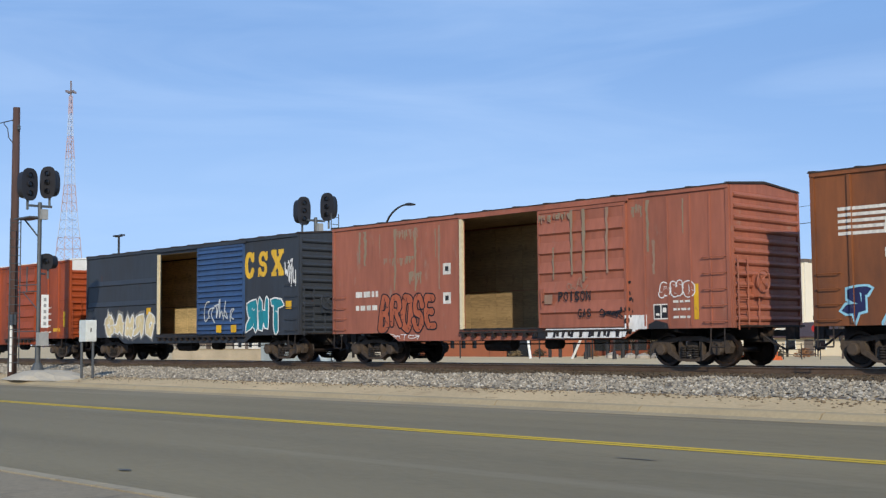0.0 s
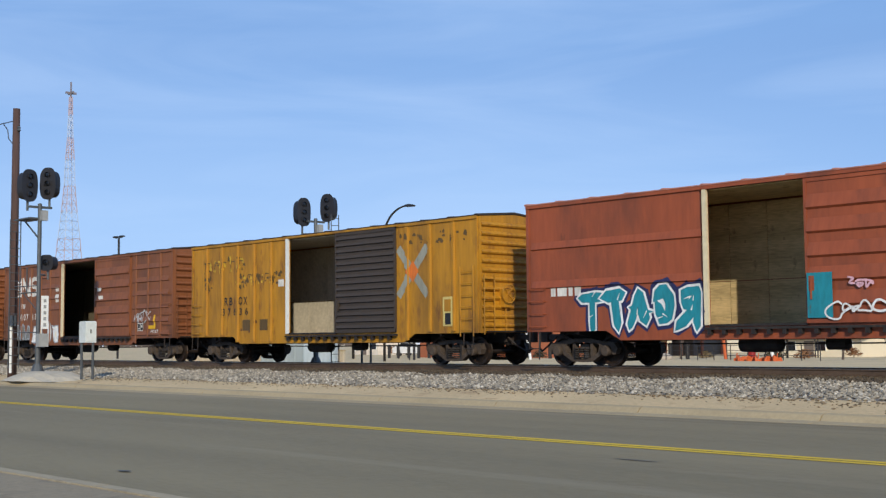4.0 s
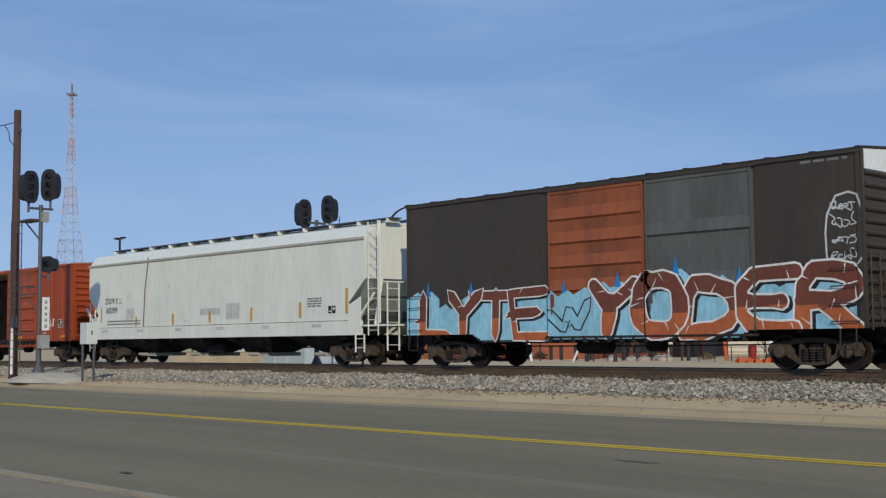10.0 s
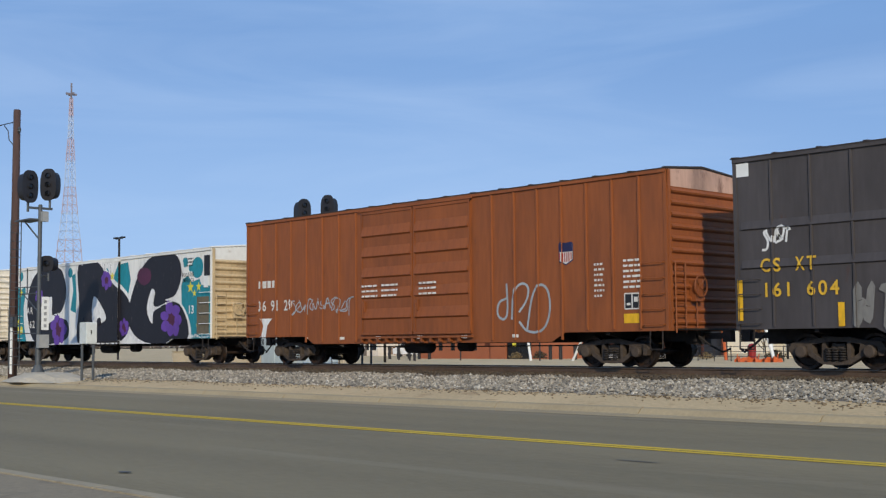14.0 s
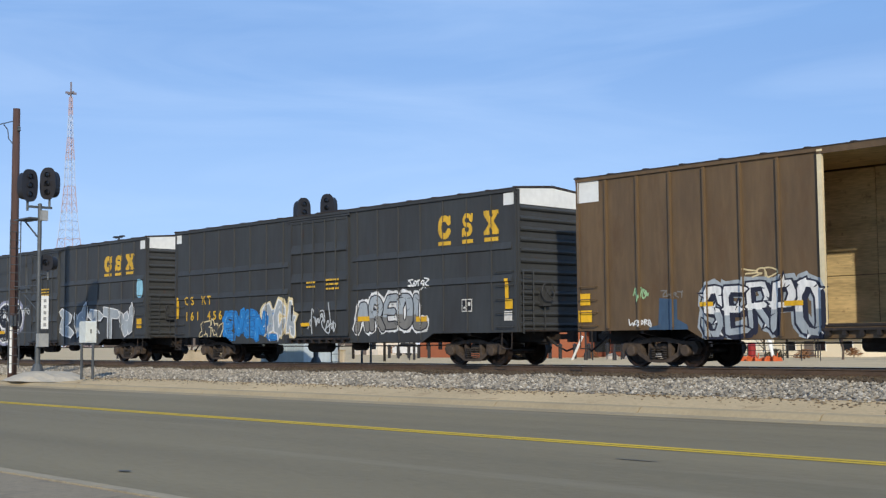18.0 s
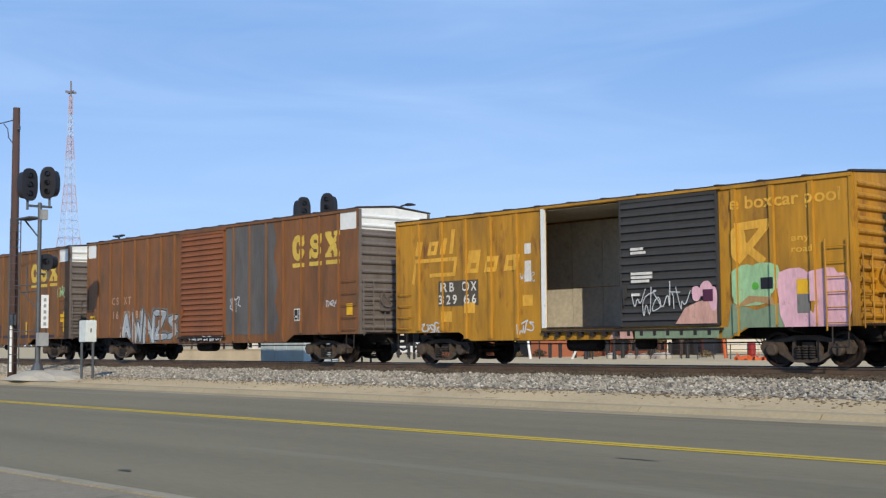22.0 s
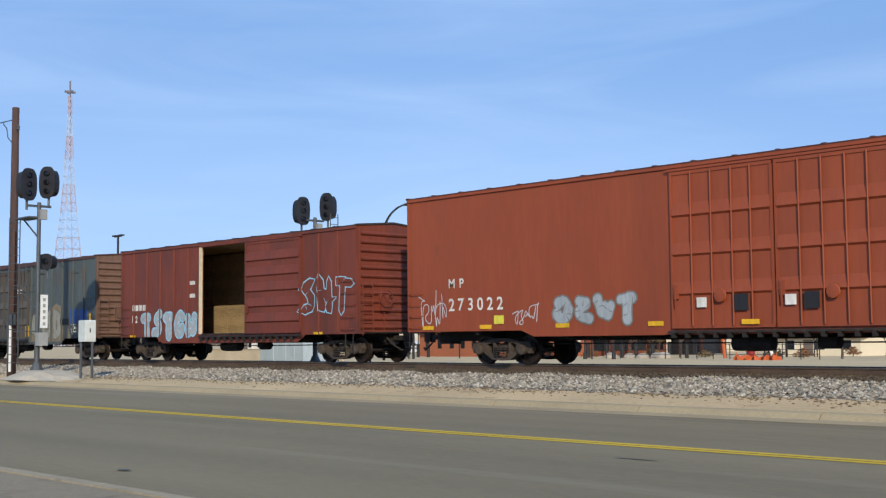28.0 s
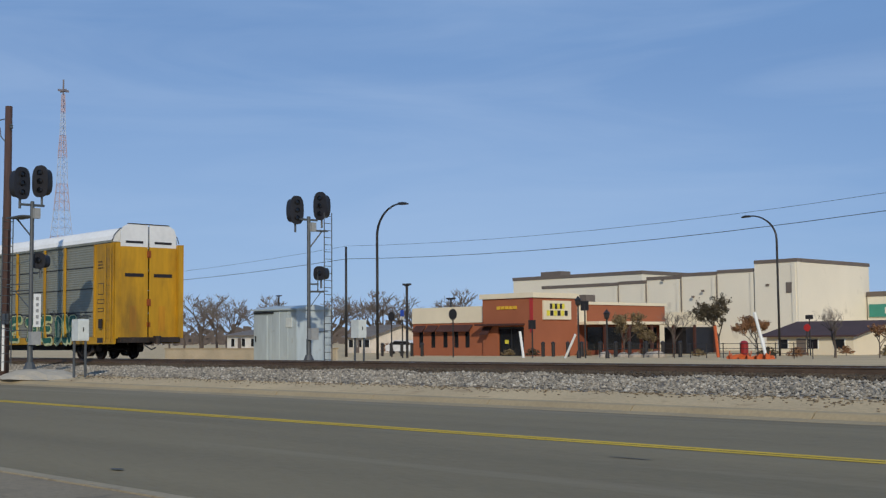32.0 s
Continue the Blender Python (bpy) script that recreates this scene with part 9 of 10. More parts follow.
def signal_head(parent, at, turn, lamps=3):
    """A colour-light head: oval backing, housing and hoods. It faces +x before it is turned."""
    h = new("signal_head")
    h.parent = parent
    h.location = at
    h.rotation_euler = (0, 0, radians(turn))
    ry, rz = (0.34, 0.60) if lamps == 3 else (0.30, 0.30)
    oval = [((abs(math.cos(a)) ** 0.72) * math.copysign(ry, math.cos(a)), (abs(math.sin(a)) ** 0.72) * math.copysign(rz, math.sin(a))) for a in [2 * math.pi * i / 24 for i in range(24)]]
    part("backing", Geo().prism(oval, 0.0, 0.035, "x"), M_BLACK, h)
    part("housing", Geo().prism([(0.82 * y, 0.82 * z) for y, z in oval], -0.36, -0.002, "x"), M_BLACK, h)
    for z in ((0.33, 0.0, -0.33) if lamps == 3 else (0.0,)):
        g = Geo()
        arc = [math.radians(-35 + 250 * i / 12) for i in range(13)]
        r = 0.12 if lamps == 3 else 0.14
        pts = []
        for x, k in ((0.036, 1.0), (0.10, 0.97)):
            pts += [(x, r * k * math.cos(a), z + r * k * math.sin(a)) for a in arc] + [(x, (r * k - 0.015) * math.cos(a), z + (r * k - 0.015) * math.sin(a)) for a in arc]
        f = []
        for i in range(12):
            f += [(i, i + 1, 26 + i + 1, 26 + i), (13 + i + 1, 13 + i, 39 + i, 39 + i + 1), (26 + i, 26 + i + 1, 39 + i + 1, 39 + i)]
        f += [(0, 26, 39, 13), (12, 25, 51, 38)]
        part("hood", g.add(pts, f), M_BLACK, h)
        part("lens", Geo().lathe([(0.10, 0.0), (0.10, 0.03), (0.05, 0.05)], (0.036, 0, z), 14, "x"), M_LENS, h)
    part("bracket", Geo().tube([(-0.1, 0, -rz * 0.8), (-0.1, 0, -rz - 0.32)], 0.045, 8), M_MAST, h)
    return h


M_GREYCASE = surface("grey_case_paint", (150, 152, 150), 0.5, 0, 0.85, 1.06, 8, 1)


def signal_mast(at, label, height, heads, low, arm, ladder, plate=True):
    """A two-headed mast signal with a lower head, ladder, service platform and boxes."""
    s = thing("signal_mast", label, "railway signal", "mast signals", at=at)
    part("mast", Geo().lathe([(0.10, -0.3), (0.10, 1.0), (0.075, 1.02), (0.075, height), (0.05, height + 0.02)], (0, 0, 0), 14, "z"), M_MAST, s)
    part("base", Geo().lathe([(0.26, -0.3), (0.24, 0.1), (0.13, 0.35)], (0, 0, 0), 12, "z"), M_MAST, s)
    part("cross_arm", Geo().box(-0.05, 0.05, -0.45, 0.45, height - 0.16, height - 0.08), M_MAST, s)
    for (dx, dy, dz, turn) in heads:
        signal_head(s, (dx, dy, dz), turn)
    signal_head(s, (low[0], low[1], low[2]), low[3], 1)
    part("lower_arm", Geo().tube([(0, 0, low[2] - 0.45), (low[0] - 0.1, low[1], low[2] - 0.45)], 0.04, 6), M_MAST, s)
    ax, ay, az = arm
    part("platform", Geo().box(min(0, ax), max(0, ax), ay - 0.3, ay + 0.3, az, az + 0.05), M_MAST, s)
    part("platform_brace", Geo().tube([(0, 0, az - 0.75), (ax * 0.8, ay, az)], 0.03, 6), M_MAST, s)
    lx, ly, z0, z1 = ladder
    part("ladder", rungs(ly - 0.2, ly + 0.2, lx, z0, z1, int((z1 - z0) / 0.3), 0.022, axis="y"), M_MAST, s)
    for z in (z0 + 1.3, z0 + 3.0):
        part("ladder_stay", Geo().tube([(0, 0, z), (lx, ly, z)], 0.02, 5), M_MAST, s)
    part("junction_box", Geo().box(0.1, 0.34, -0.12, 0.25, 0.97, 1.45), M_GREYCASE, s)
    part("terminal_box", Geo().box(0.08, 0.26, -0.02, 0.2, height - 0.62, height - 0.25), M_GREYCASE, s)
    part("lower_rail", Geo().tube([(0, 0, 2.96), (ax * 1.1, ay * 1.1, 2.96), (ax * 1.1, ay * 1.1, 3.0)], 0.025, 6), M_MAST, s)
    part("rail_upright", Geo().tube([(ax * 0.65, ay * 0.65, 2.96), (ax * 0.65, ay * 0.65, 3.9)], 0.025, 6), M_MAST, s)
    part("rail_brace", Geo().tube([(0, 0, 2.25), (ax * 0.85, ay * 0.85, 2.95)], 0.02, 6), M_MAST, s)
    if plate:
        p = part("number_board", Geo().box(0.09, 0.11, 0.06, 0.34, 1.62, 2.83), M_WHITE, s)
        for k in range(5):
            part("board_mark", Geo().box(0.112, 0.118, 0.15, 0.25, 1.71 + 0.22 * k, 1.83 + 0.22 * k), M_GREYCASE, p)
    return s


signal_mast((-42.72, 20.0, -0.30), "grey mast signal with black heads beside the track", 6.2, ((-0.04, -0.40, 6.86, 10), (-0.21, 0.40, 7.01, -60)), (-0.03, 0.30, 4.05, -60), (-1.3, -0.1, 5.65), (-1.25, -0.35, 0.2, 5.7))
signal_mast((-40.78, 31.2, -0.20), "grey mast signal with black heads behind the track", 6.1, ((-0.17, -0.5, 6.37, -2), (0.02, 0.6, 6.60, -72)), (0.23, 0.4, 3.74, -72), (0.3, 0.5, 5.5), (0.28, 0.8, 0.0, 6.3), plate=False)


def roadside_box(at, label, w, h, z0, legs):
    """A pale equipment box on legs."""
    b = thing("equipment_box", label, "equipment box", "equipment boxes", at=at)
    part("cabinet", Geo().prism([(-w / 2, z0), (w / 2, z0), (w / 2, z0 + h), (w / 2 - 0.03, z0 + h + 0.03), (-w / 2 + 0.03, z0 + h + 0.03), (-w / 2, z0 + h)], -0.2, 0.2), M_GREYBOX, b)
    part("cabinet_door", Geo().box(w / 2 + 0.001, w / 2 + 0.015, -0.17, 0.17, z0 + 0.04, z0 + h - 0.04), M_GREYBOX, b)
    part("handle", Geo().box(w / 2 + 0.016, w / 2 + 0.035, -0.03, 0.0, z0 + h * 0.45, z0 + h * 0.65), M_BLACK, b)
    for x, y in legs:
        part("leg", Geo().tube([(x, y, -0.15), (x, y, z0 + 0.02)], 0.045, 8), M_MAST, b)
    return b


roadside_box((-38.9, 20.0, -0.30), "small white equipment box on two grey posts", 0.46, 0.70, 1.10, ((-0.15, -0.14), (0.15, 0.12)))
roadside_box((-37.3, 31.0, -0.25), "white equipment box on a white post behind the track", 0.46, 0.68, 1.08, ((-0.12, -0.1), (0.14, 0.14)))


def mound():
    """A low rough apron of poured concrete round the signal's foot."""
    pts, faces = [(-42.2, 20.1, -0.21)], []
    rnd = random.Random(3)
    n = 22
    for ring, (r, z) in enumerate(((0.5, -0.22), (0.9, -0.26), (1.3, -0.38), (1.6, -0.54))):
        for i in range(n):
            a = 2 * math.pi * i / n
            k = r * rnd.uniform(0.92, 1.08)
            pts.append((-42.2 + 1.5 * k * math.cos(a), 20.1 + 0.75 * k * math.sin(a), z + rnd.uniform(-0.015, 0.015)))
    for i in range(n):
        faces.append((0, 1 + i, 1 + (i + 1) % n))
    for ring in range(3):
        for i in range(n):
            a, b = 1 + ring * n + i, 1 + ring * n + (i + 1) % n
            faces.append((a, a + n, b + n, b))
    tagged(part("concrete_pad", Geo().add(pts, faces), surface("pale_concrete_pad", (186, 176, 156), 0.9, 0, 0.85, 1.05, 10, 1, bump=0.3)), "pale rough concrete pad round a signal mast", "pad")


mound()


def utility_pole(at, height, label, r=0.15, lean=(0.0, 0.0), hardware=True, wood=None):
    p = thing("utility_pole", label, "utility pole", "utility poles", at=at)
    part("pole", Geo().tube([(0, 0, -0.3), (lean[0] * 0.5, lean[1] * 0.5, height / 2), (lean[0], lean[1], height)], r, 12, r * 0.78), wood or M_WOODPOLE, p, smooth=True)
    if hardware:
        part("insulator", Geo().lathe([(0.03, 0), (0.07, 0.04), (0.05, 0.10), (0.07, 0.14), (0.03, 0.2)], (r + 0.06, 0, height - 0.9), 10, "z"), M_MAST, p)
        part("wire_loop", Geo().tube([(-0.9, -0.1, height - 0.5), (-0.55, -0.1, height - 0.75), (-0.45, -0.1, height - 1.1), (-0.25, 0, height - 1.35), (0, 0, height - 1.4)], 0.02, 5), M_WIRE, p)
        part("conduit", Geo().tube([(0.12, -0.12, 0.0), (0.12, -0.12, 2.0)], 0.05, 8), M_WHITE, p, "white conduit at the foot")
        part("meter_box", Geo().box(0.12, 0.34, -0.18, -0.02, 1.75, 2.15), M_MAST, p)
    return p


utility_pole((-44.85, 20.0, -0.30), 10.05, "tall brown wooden utility pole beside the road", 0.17)
utility_pole((-73.7, 60.0, -0.5), 8.5, "dark wooden utility pole behind the track", 0.11, hardware=False, wood=M_DARKPOLE)


def shed():
    """A metal equipment house with a shallow roof and a door."""
    s = thing("equipment_shed", "pale grey metal equipment shed behind the track", "shed", at=(-49.71, 37.0, -0.356))
    s.scale = (1.171, 1.171, 1.171)
    part("wall", Geo().prism([(-1.55, 0.0), (1.5, 0.0), (1.5, 2.22), (-1.55, 2.22)], -0.9, 0.9), M_SHED, s)
    part("roof", Geo().prism([(-1.0, 2.222), (1.0, 2.222), (1.0, 2.28), (0, 2.44), (-1.0, 2.28)], -1.65, 1.6, "x"), M_SHED, s)
    for x in (-0.9, -0.3, 0.3, 0.9):
        part("seam", Geo().box(x - 0.012, x + 0.012, -0.915, -0.9, 0.05, 2.18), M_SHED, s)
    d = part("door", Geo().box(-1.45, -0.55, -0.935, -0.901, 0.1, 2.02), M_SHED, s)
    part("handle", Geo().box(-1.38, -1.32, -0.965, -0.936, 0.9, 1.15), M_BLACK, d)
    part("vent", Geo().box(0.8, 1.2, -0.93, -0.901, 1.5, 1.9), M_GREYBOX, s)
    part("drip_edge", Geo().box(-1.5, -0.1, -0.96, -0.901, 2.10, 2.16), M_BLACK, s)


shed()


def white_marker(at, foot, top, r, material, label, name="leaning_post", base=None):
    p = thing(name, label, "post", "leaning posts", at=at)
    part("post", Geo().tube([foot, top], r, 8), material, p)
    if base:
        part("base", base, M_BLACK, p)
    return p


M_ORANGE = surface("safety_orange", (192, 92, 44), 0.6, 0, 0.85, 1.08, 8, 1)
white_marker((-55.3, 60.0, -0.5), (0.1, 0, 0), (-0.2, 0, 1.75), 0.09, M_WHITE, "white sleeve on a leaning guy wire")
white_marker((-51.2, 60.0, -0.5), (-0.45, 0, -0.1), (0.5, 0, 1.5), 0.08, M_WHITE, "white sleeve on a leaning guy wire")
white_marker((-40.2, 60.0, -0.4), (0.11, 0, 0.0), (-0.07, 0, 1.79), 0.09, M_ORANGE, "bright orange leaning marker post")
white_marker((-40.35, 60.4, -0.4), (0.02, 0, 0.0), (-0.2, 0, 1.76), 0.07, M_ORANGE, "bright orange leaning marker post")
white_marker((-37.3, 60.0, -0.4), (0.29, 0, 0.15), (-0.35, 0, 2.51), 0.09, M_WHITE, "white leaning post by an orange barrier")
white_marker((-37.3, 60.3, -0.4), (0.11, 0, 0.15), (-0.04, 0, 1.06), 0.07, M_WHITE, "white leaning post by an orange barrier")


def barrier():
    """A crumpled run of orange safety fence."""
    rnd = random.Random(9)
    f = thing("safety_fence", "crumpled orange plastic safety fence on the ground", "fence", at=(-38.0, 60.0, -0.5))
    pts, faces = [], []
    n = 26
    for i in range(n):
        x = -1.5 + 2.9 * i / (n - 1)
        h = 0.12 + 0.26 * abs(math.sin(i * 0.9)) * rnd.uniform(0.5, 1.0)
        y = 0.25 * math.sin(i * 1.3)
        pts += [(x, y - 0.05, 0.0), (x + rnd.uniform(-0.05, 0.05), y + rnd.uniform(-0.1, 0.2), h), (x, y + 0.12, 0.0)]
    for i in range(n - 1):
        a = 3 * i
        faces += [(a, a + 3, a + 4, a + 1), (a + 1, a + 4, a + 5, a + 2)]
    part("mesh", Geo().add(pts, faces), M_ORANGE, f)
    for x in (-1.4, 0.0, 1.2):
        part("stake", Geo().tube([(x, 0, -0.1), (x + 0.05, 0.05, 0.45)], 0.03, 6), M_ORANGE, f)


barrier()


def street_lamp(at, height, reach, label):
    """A curved-arm street lamp; the arm bends over towards reach along x."""
    s = thing("street_lamp", label, "street lamp", "street lamps", at=at)
    arc = [(reach * (1 - math.cos(a)), 0, height - abs(reach) * 0.85 + abs(reach) * 0.85 * math.sin(a)) for a in [math.pi / 2 * i / 9 for i in range(10)]]
    part("pole", Geo().tube([(0, 0, -0.3), (0, 0, height * 0.5)] + arc, 0.085, 10, 0.05), M_DARKPOLE, s, smooth=True)
    e = arc[-1]
    k = 1 if reach > 0 else -1
    part("lamp_head", Geo().prism([(e[0] - 0.05 * k, e[2] - 0.08), (e[0] + 0.6 * k, e[2] - 0.10), (e[0] + 0.62 * k, e[2] - 0.02), (e[0] + 0.3 * k, e[2] + 0.07), (e[0] - 0.05 * k, e[2] + 0.05)][::k], -0.13, 0.13), M_DARKPOLE, s)


street_lamp((-56.0, 48.0, -0.36), 9.15, 2.1, "dark curved-arm street lamp")
street_lamp((-46.95, 78.0, -0.62), 10.2, -2.2, "dark curved-arm street lamp")


def flood_pole(at, height, label, wide=1.0):
    s = thing("floodlight_pole", label, "floodlight", "parking lot lights", at=at)
    part("pole", Geo().tube([(0, 0, -0.3), (0, 0, height)], 0.09, 8), M_DARKPOLE, s)
    part("cross_arm", Geo().box(-0.36 * wide, 0.36 * wide, -0.04, 0.04, height - 0.06, height), M_DARKPOLE, s)
    for x in (-0.32 * wide, 0.32 * wide):
        part("lamp_head", Geo().box(x - 0.17 * wide, x + 0.17 * wide, -0.14, 0.14, height + 0.002, height + 0.12), M_DARKPOLE, s)


def carriage_lamp(at, height, label):
    s = thing("lamp_post", label, "lamp post", "lantern posts", at=at)
    part("post", Geo().lathe([(0.14, 0), (0.12, 0.4), (0.06, 0.5), (0.05, height - 0.55)], (0, 0, 0), 10, "z"), M_DARKPOLE, s)
    part("lantern", Geo().lathe([(0.06, height - 0.55), (0.16, height - 0.45), (0.19, height - 0.2), (0.24, height - 0.17), (0.10, height - 0.03), (0.03, height + 0.08)], (0, 0, 0), 8, "z"), M_DARKPOLE, s)


def wire(points, r, label, sag=0.5):
    """An overhead line that sags between its ends."""
    path = []
    for (a, b) in zip(points, points[1:]):
        a, b = Vector(a), Vector(b)
        for i in range(12):
            t = i / 12
            p = a.lerp(b, t)
            p.z -= sag * 4 * t * (1 - t) * (b - a).length / 60
            path.append(p)
    path.append(Vector(points[-1]))
    tagged(part("overhead_wire", Geo().tube(path, r, 5), M_WIRE), label, "wire", "overhead wires")


for z0, z1, z2, r, label in ((9.1, 8.05, 7.4, 0.012, "thin dark overhead wire"), (8.2, 7.05, 6.9, 0.02, "thick dark overhead cable")):
    wire([(-15.0, 60.0, z0), (-73.7, 60.0, z1)], r, label, 1.0)
    wire([(-73.7, 60.0, z1), (-130.0, 60.0, z2)], r, label, 0.65)
wire([(-44.85, 20.0, 9.3), (-80.0, 14.0, 9.6)], 0.02, "thin black overhead wire")


# ---- buildings and trees beyond the track ----
M_STUCCO = surface("rust_orange_stucco", (156, 92, 62), 0.9, 0, 0.88, 1.06, 20, 0.6, bump=0.2)
M_CREAM = surface("cream_stucco", (226, 214, 186), 0.9, 0, 0.9, 1.04, 16, 0.5, spot=(196, 182, 152), spots=0.15, spot_size=1.5, bump=0.15)
M_PALEWALL = surface("pale_panel_wall", (226, 219, 200), 0.9, 0, 0.92, 1.04, 8, 0.15, spot=(186, 178, 158), spots=0.2, spot_size=0.3, bump=0.1)
M_COPING = surface("grey_brown_coping", (108, 98, 90), 0.7, 0, 0.85, 1.08, 8, 0.6)
M_AWNING = surface("dark_maroon_canvas", (74, 44, 38), 0.9, 0, 0.8, 1.1, 12, 1)
M_DARKGLASS = surface("dark_window_glass", (30, 32, 36), 0.1, 0, 0.9, 1.1, 3, 0.5, bump=0)
M_ROOFBROWN = surface("dark_brown_shingle", (76, 56, 54), 0.9, 0, 0.75, 1.15, 20, 1, bump=0.4, bump_scale=15)
M_GREYROOF = surface("grey_shingle", (120, 112, 104), 0.9, 0, 0.75, 1.15, 20, 1, bump=0.4, bump_scale=15)
M_BARK = surface("winter_bark", (84, 74, 66), 0.9, 0, 0.65, 1.2, 8, 2, stretch=(2, 2, 0.3), bump=0.4)
M_TWIG = surface("winter_twigs", (112, 103, 96), 0.9, 0, 0.75, 1.15, 2, 1, bump=0)
M_RED = surface("red_enamel", (176, 40, 36), 0.5, 0, 0.85, 1.1, 6, 1)
M_TEALSIGN = surface("teal_sign_board", (60, 140, 124), 0.6, 0, 0.9, 1.05, 6, 1)
M_STONEGREY = surface("landscape_rock", (170, 160, 146), 0.9, 0, 0.75, 1.12, 5, 1, bump=0.4, bump_scale=10)


def restaurant():
    """A one-storey restaurant: low wing with awnings, taller corner block, and a long side with a covered walk."""
    b = thing("restaurant", "orange stucco restaurant with cream trim and dark awnings", "restaurant", at=(-64.85, 72.0, -0.62))
    # low wing, front wall with window openings
    xs = [-14.4, -13.65, -13.1, -12.13, -11.58, -10.63, -10.08, -9.3, -8.75, -7.98, -7.43, -5.55]
    g = Geo()
    for i in range(0, 11):
        x0, x1 = xs[i], xs[i + 1]
        if i in (1, 3, 5, 7, 9):
            g.box(x0, x1, 0.0, 0.25, 0.0, 0.7)
            g.box(x0, x1, 0.0, 0.25, 2.2, 2.75)
            w = part("window", Geo().box(x0, x1, 0.12, 0.15, 0.7, 2.2), M_DARKGLASS, b)
            part("window_frame", Geo().box(x0, x0 + 0.06, 0.05, 0.115, 0.7, 2.2).box(x1 - 0.06, x1, 0.05, 0.115, 0.7, 2.2), M_BLACK, w)
            a = part("awning", Geo().prism([(-0.5, 2.1), (-0.5, 2.02), (0.0, 2.5), (0.0, 2.6)], x0 - 0.38, x1 + 0.38, "x"), M_AWNING, b)
        else:
            g.box(x0, x1, 0.0, 0.25, 0.0, 2.75)
    part("wall", g, M_STUCCO, b)
    part("fascia", Geo().box(-14.45, -5.55, -0.06, 0.28, 2.76, 4.1), M_CREAM, b, "cream parapet band")
    part("wing_side", Geo().box(-14.4, -14.15, 0.26, 14.0, 0.0, 4.1), M_CREAM, b)
    part("wing_roof", Geo().box(-14.1, -5.6, 0.3, 20.0, 3.4, 3.5), M_COPING, b)
    # corner block
    part("wall", Geo().box(-5.54, -3.85, -0.35, -0.1, 0.0, 4.6).box(-1.0, 0.0, -0.35, -0.1, 0.0, 4.6).box(-3.85, -1.0, -0.35, -0.1, 2.35, 4.6), M_STUCCO, b)
    part("wall", Geo().box(-0.25, 0.0, -0.09, 5.0, 0.0, 4.6), M_STUCCO, b)
    part("wall", Geo().box(-5.54, -5.3, -0.09, 5.0, 0.0, 4.6), M_STUCCO, b)
    part("wall", Geo().box(-5.29, -0.26, 4.75, 5.0, 0.0, 4.6), M_STUCCO, b)
    part("parapet", Geo().box(-5.75, 0.15, -0.5, 5.15, 4.62, 5.02), M_CREAM, b)
    part("corner_strip", Geo().box(-0.32, 0.02, -0.40, -0.352, 1.9, 4.6), C_RED, b)
    d = part("door", Geo().box(-3.8, -1.05, -0.2, -0.15, 0.0, 2.3), M_DARKGLASS, b)
    part("door_frame", Geo().box(-2.48, -2.38, -0.25, -0.201, 0.0, 2.3).box(-3.85, -1.0, -0.25, -0.201, 2.2, 2.34), M_BLACK, d)
    part("door_notice", Geo().box(-3.2, -2.8, -0.22, -0.201, 1.0, 1.3), C_YELLOW, d)
    part("canopy", Geo().box(-5.7, -0.9, -1.2, -0.36, 2.45, 2.6), M_AWNING, b)
    part("awning", Geo().prism([(-0.9, 1.8), (-0.9, 1.72), (-0.36, 2.3), (-0.36, 2.4)], -5.4, -4.5, "x"), M_AWNING, b)
    lg = Geo()
    for i in range(5):
        lg.box(-3.9 + 0.46 * i, -3.55 + 0.46 * i, -0.42, -0.352, 3.75, 4.0)
    part("sign_letters", lg, M_LETTERY, b, "row of yellow sign blocks")
    s = part("sign_board", Geo().box(0.002, 0.14, 0.75, 4.1, 2.9, 4.4), M_CREAM, b)
    for r, (y0, y1) in enumerate(((1.5, 3.3), (1.1, 3.7))):
        z = 3.75 - 0.55 * r
        for i in range(6):
            w = (y1 - y0) / 6
            part("sign_block", Geo().box(0.142, 0.18, y0 + w * i, y0 + w * (i + 0.8), z, z + 0.42), (M_LETTERB, C_YELLOW)[(i + r) % 2], s)
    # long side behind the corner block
    # this wall's stucco is coloured darker for the shade below the canopy
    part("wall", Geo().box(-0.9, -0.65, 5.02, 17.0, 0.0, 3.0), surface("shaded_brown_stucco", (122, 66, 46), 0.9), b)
    part("fascia", Geo().box(-0.55, -0.2, 6.6, 17.2, 2.75, 4.15), M_STUCCO, b)
    part("coping", Geo().box(-0.65, -0.1, 5.1, 17.4, 4.16, 4.4), M_CREAM, b)
    part("entry_panel", Geo().box(-0.6, -0.3, 5.1, 6.55, 2.75, 4.14), M_CREAM, b)
    part("canopy", Geo().box(-0.5, 2.2, 5.05, 22.0, 2.5, 2.74), M_CREAM, b)
    for i in range(6):
        part("column", Geo().box(1.9, 2.1, 6.0 + 3.1 * i, 6.2 + 3.1 * i, 0.0, 2.5), M_AWNING, b)
    for i in range(4):
        part("window", Geo().box(-0.64, -0.6, 7.0 + 2.5 * i, 9.0 + 2.5 * i, 0.4, 2.3), M_DARKGLASS, b)
    # solid black block standing in for the deep shade under the canopy
    part("dark_terrace", Geo().box(-0.5, 1.8, 17.5, 22.0, 0.0, 2.3), M_BLACK, b)
    part("roof_unit", Geo().box(-8.0, -6.6, 5.0, 7.0, 3.5, 4.5), M_COPING, b)
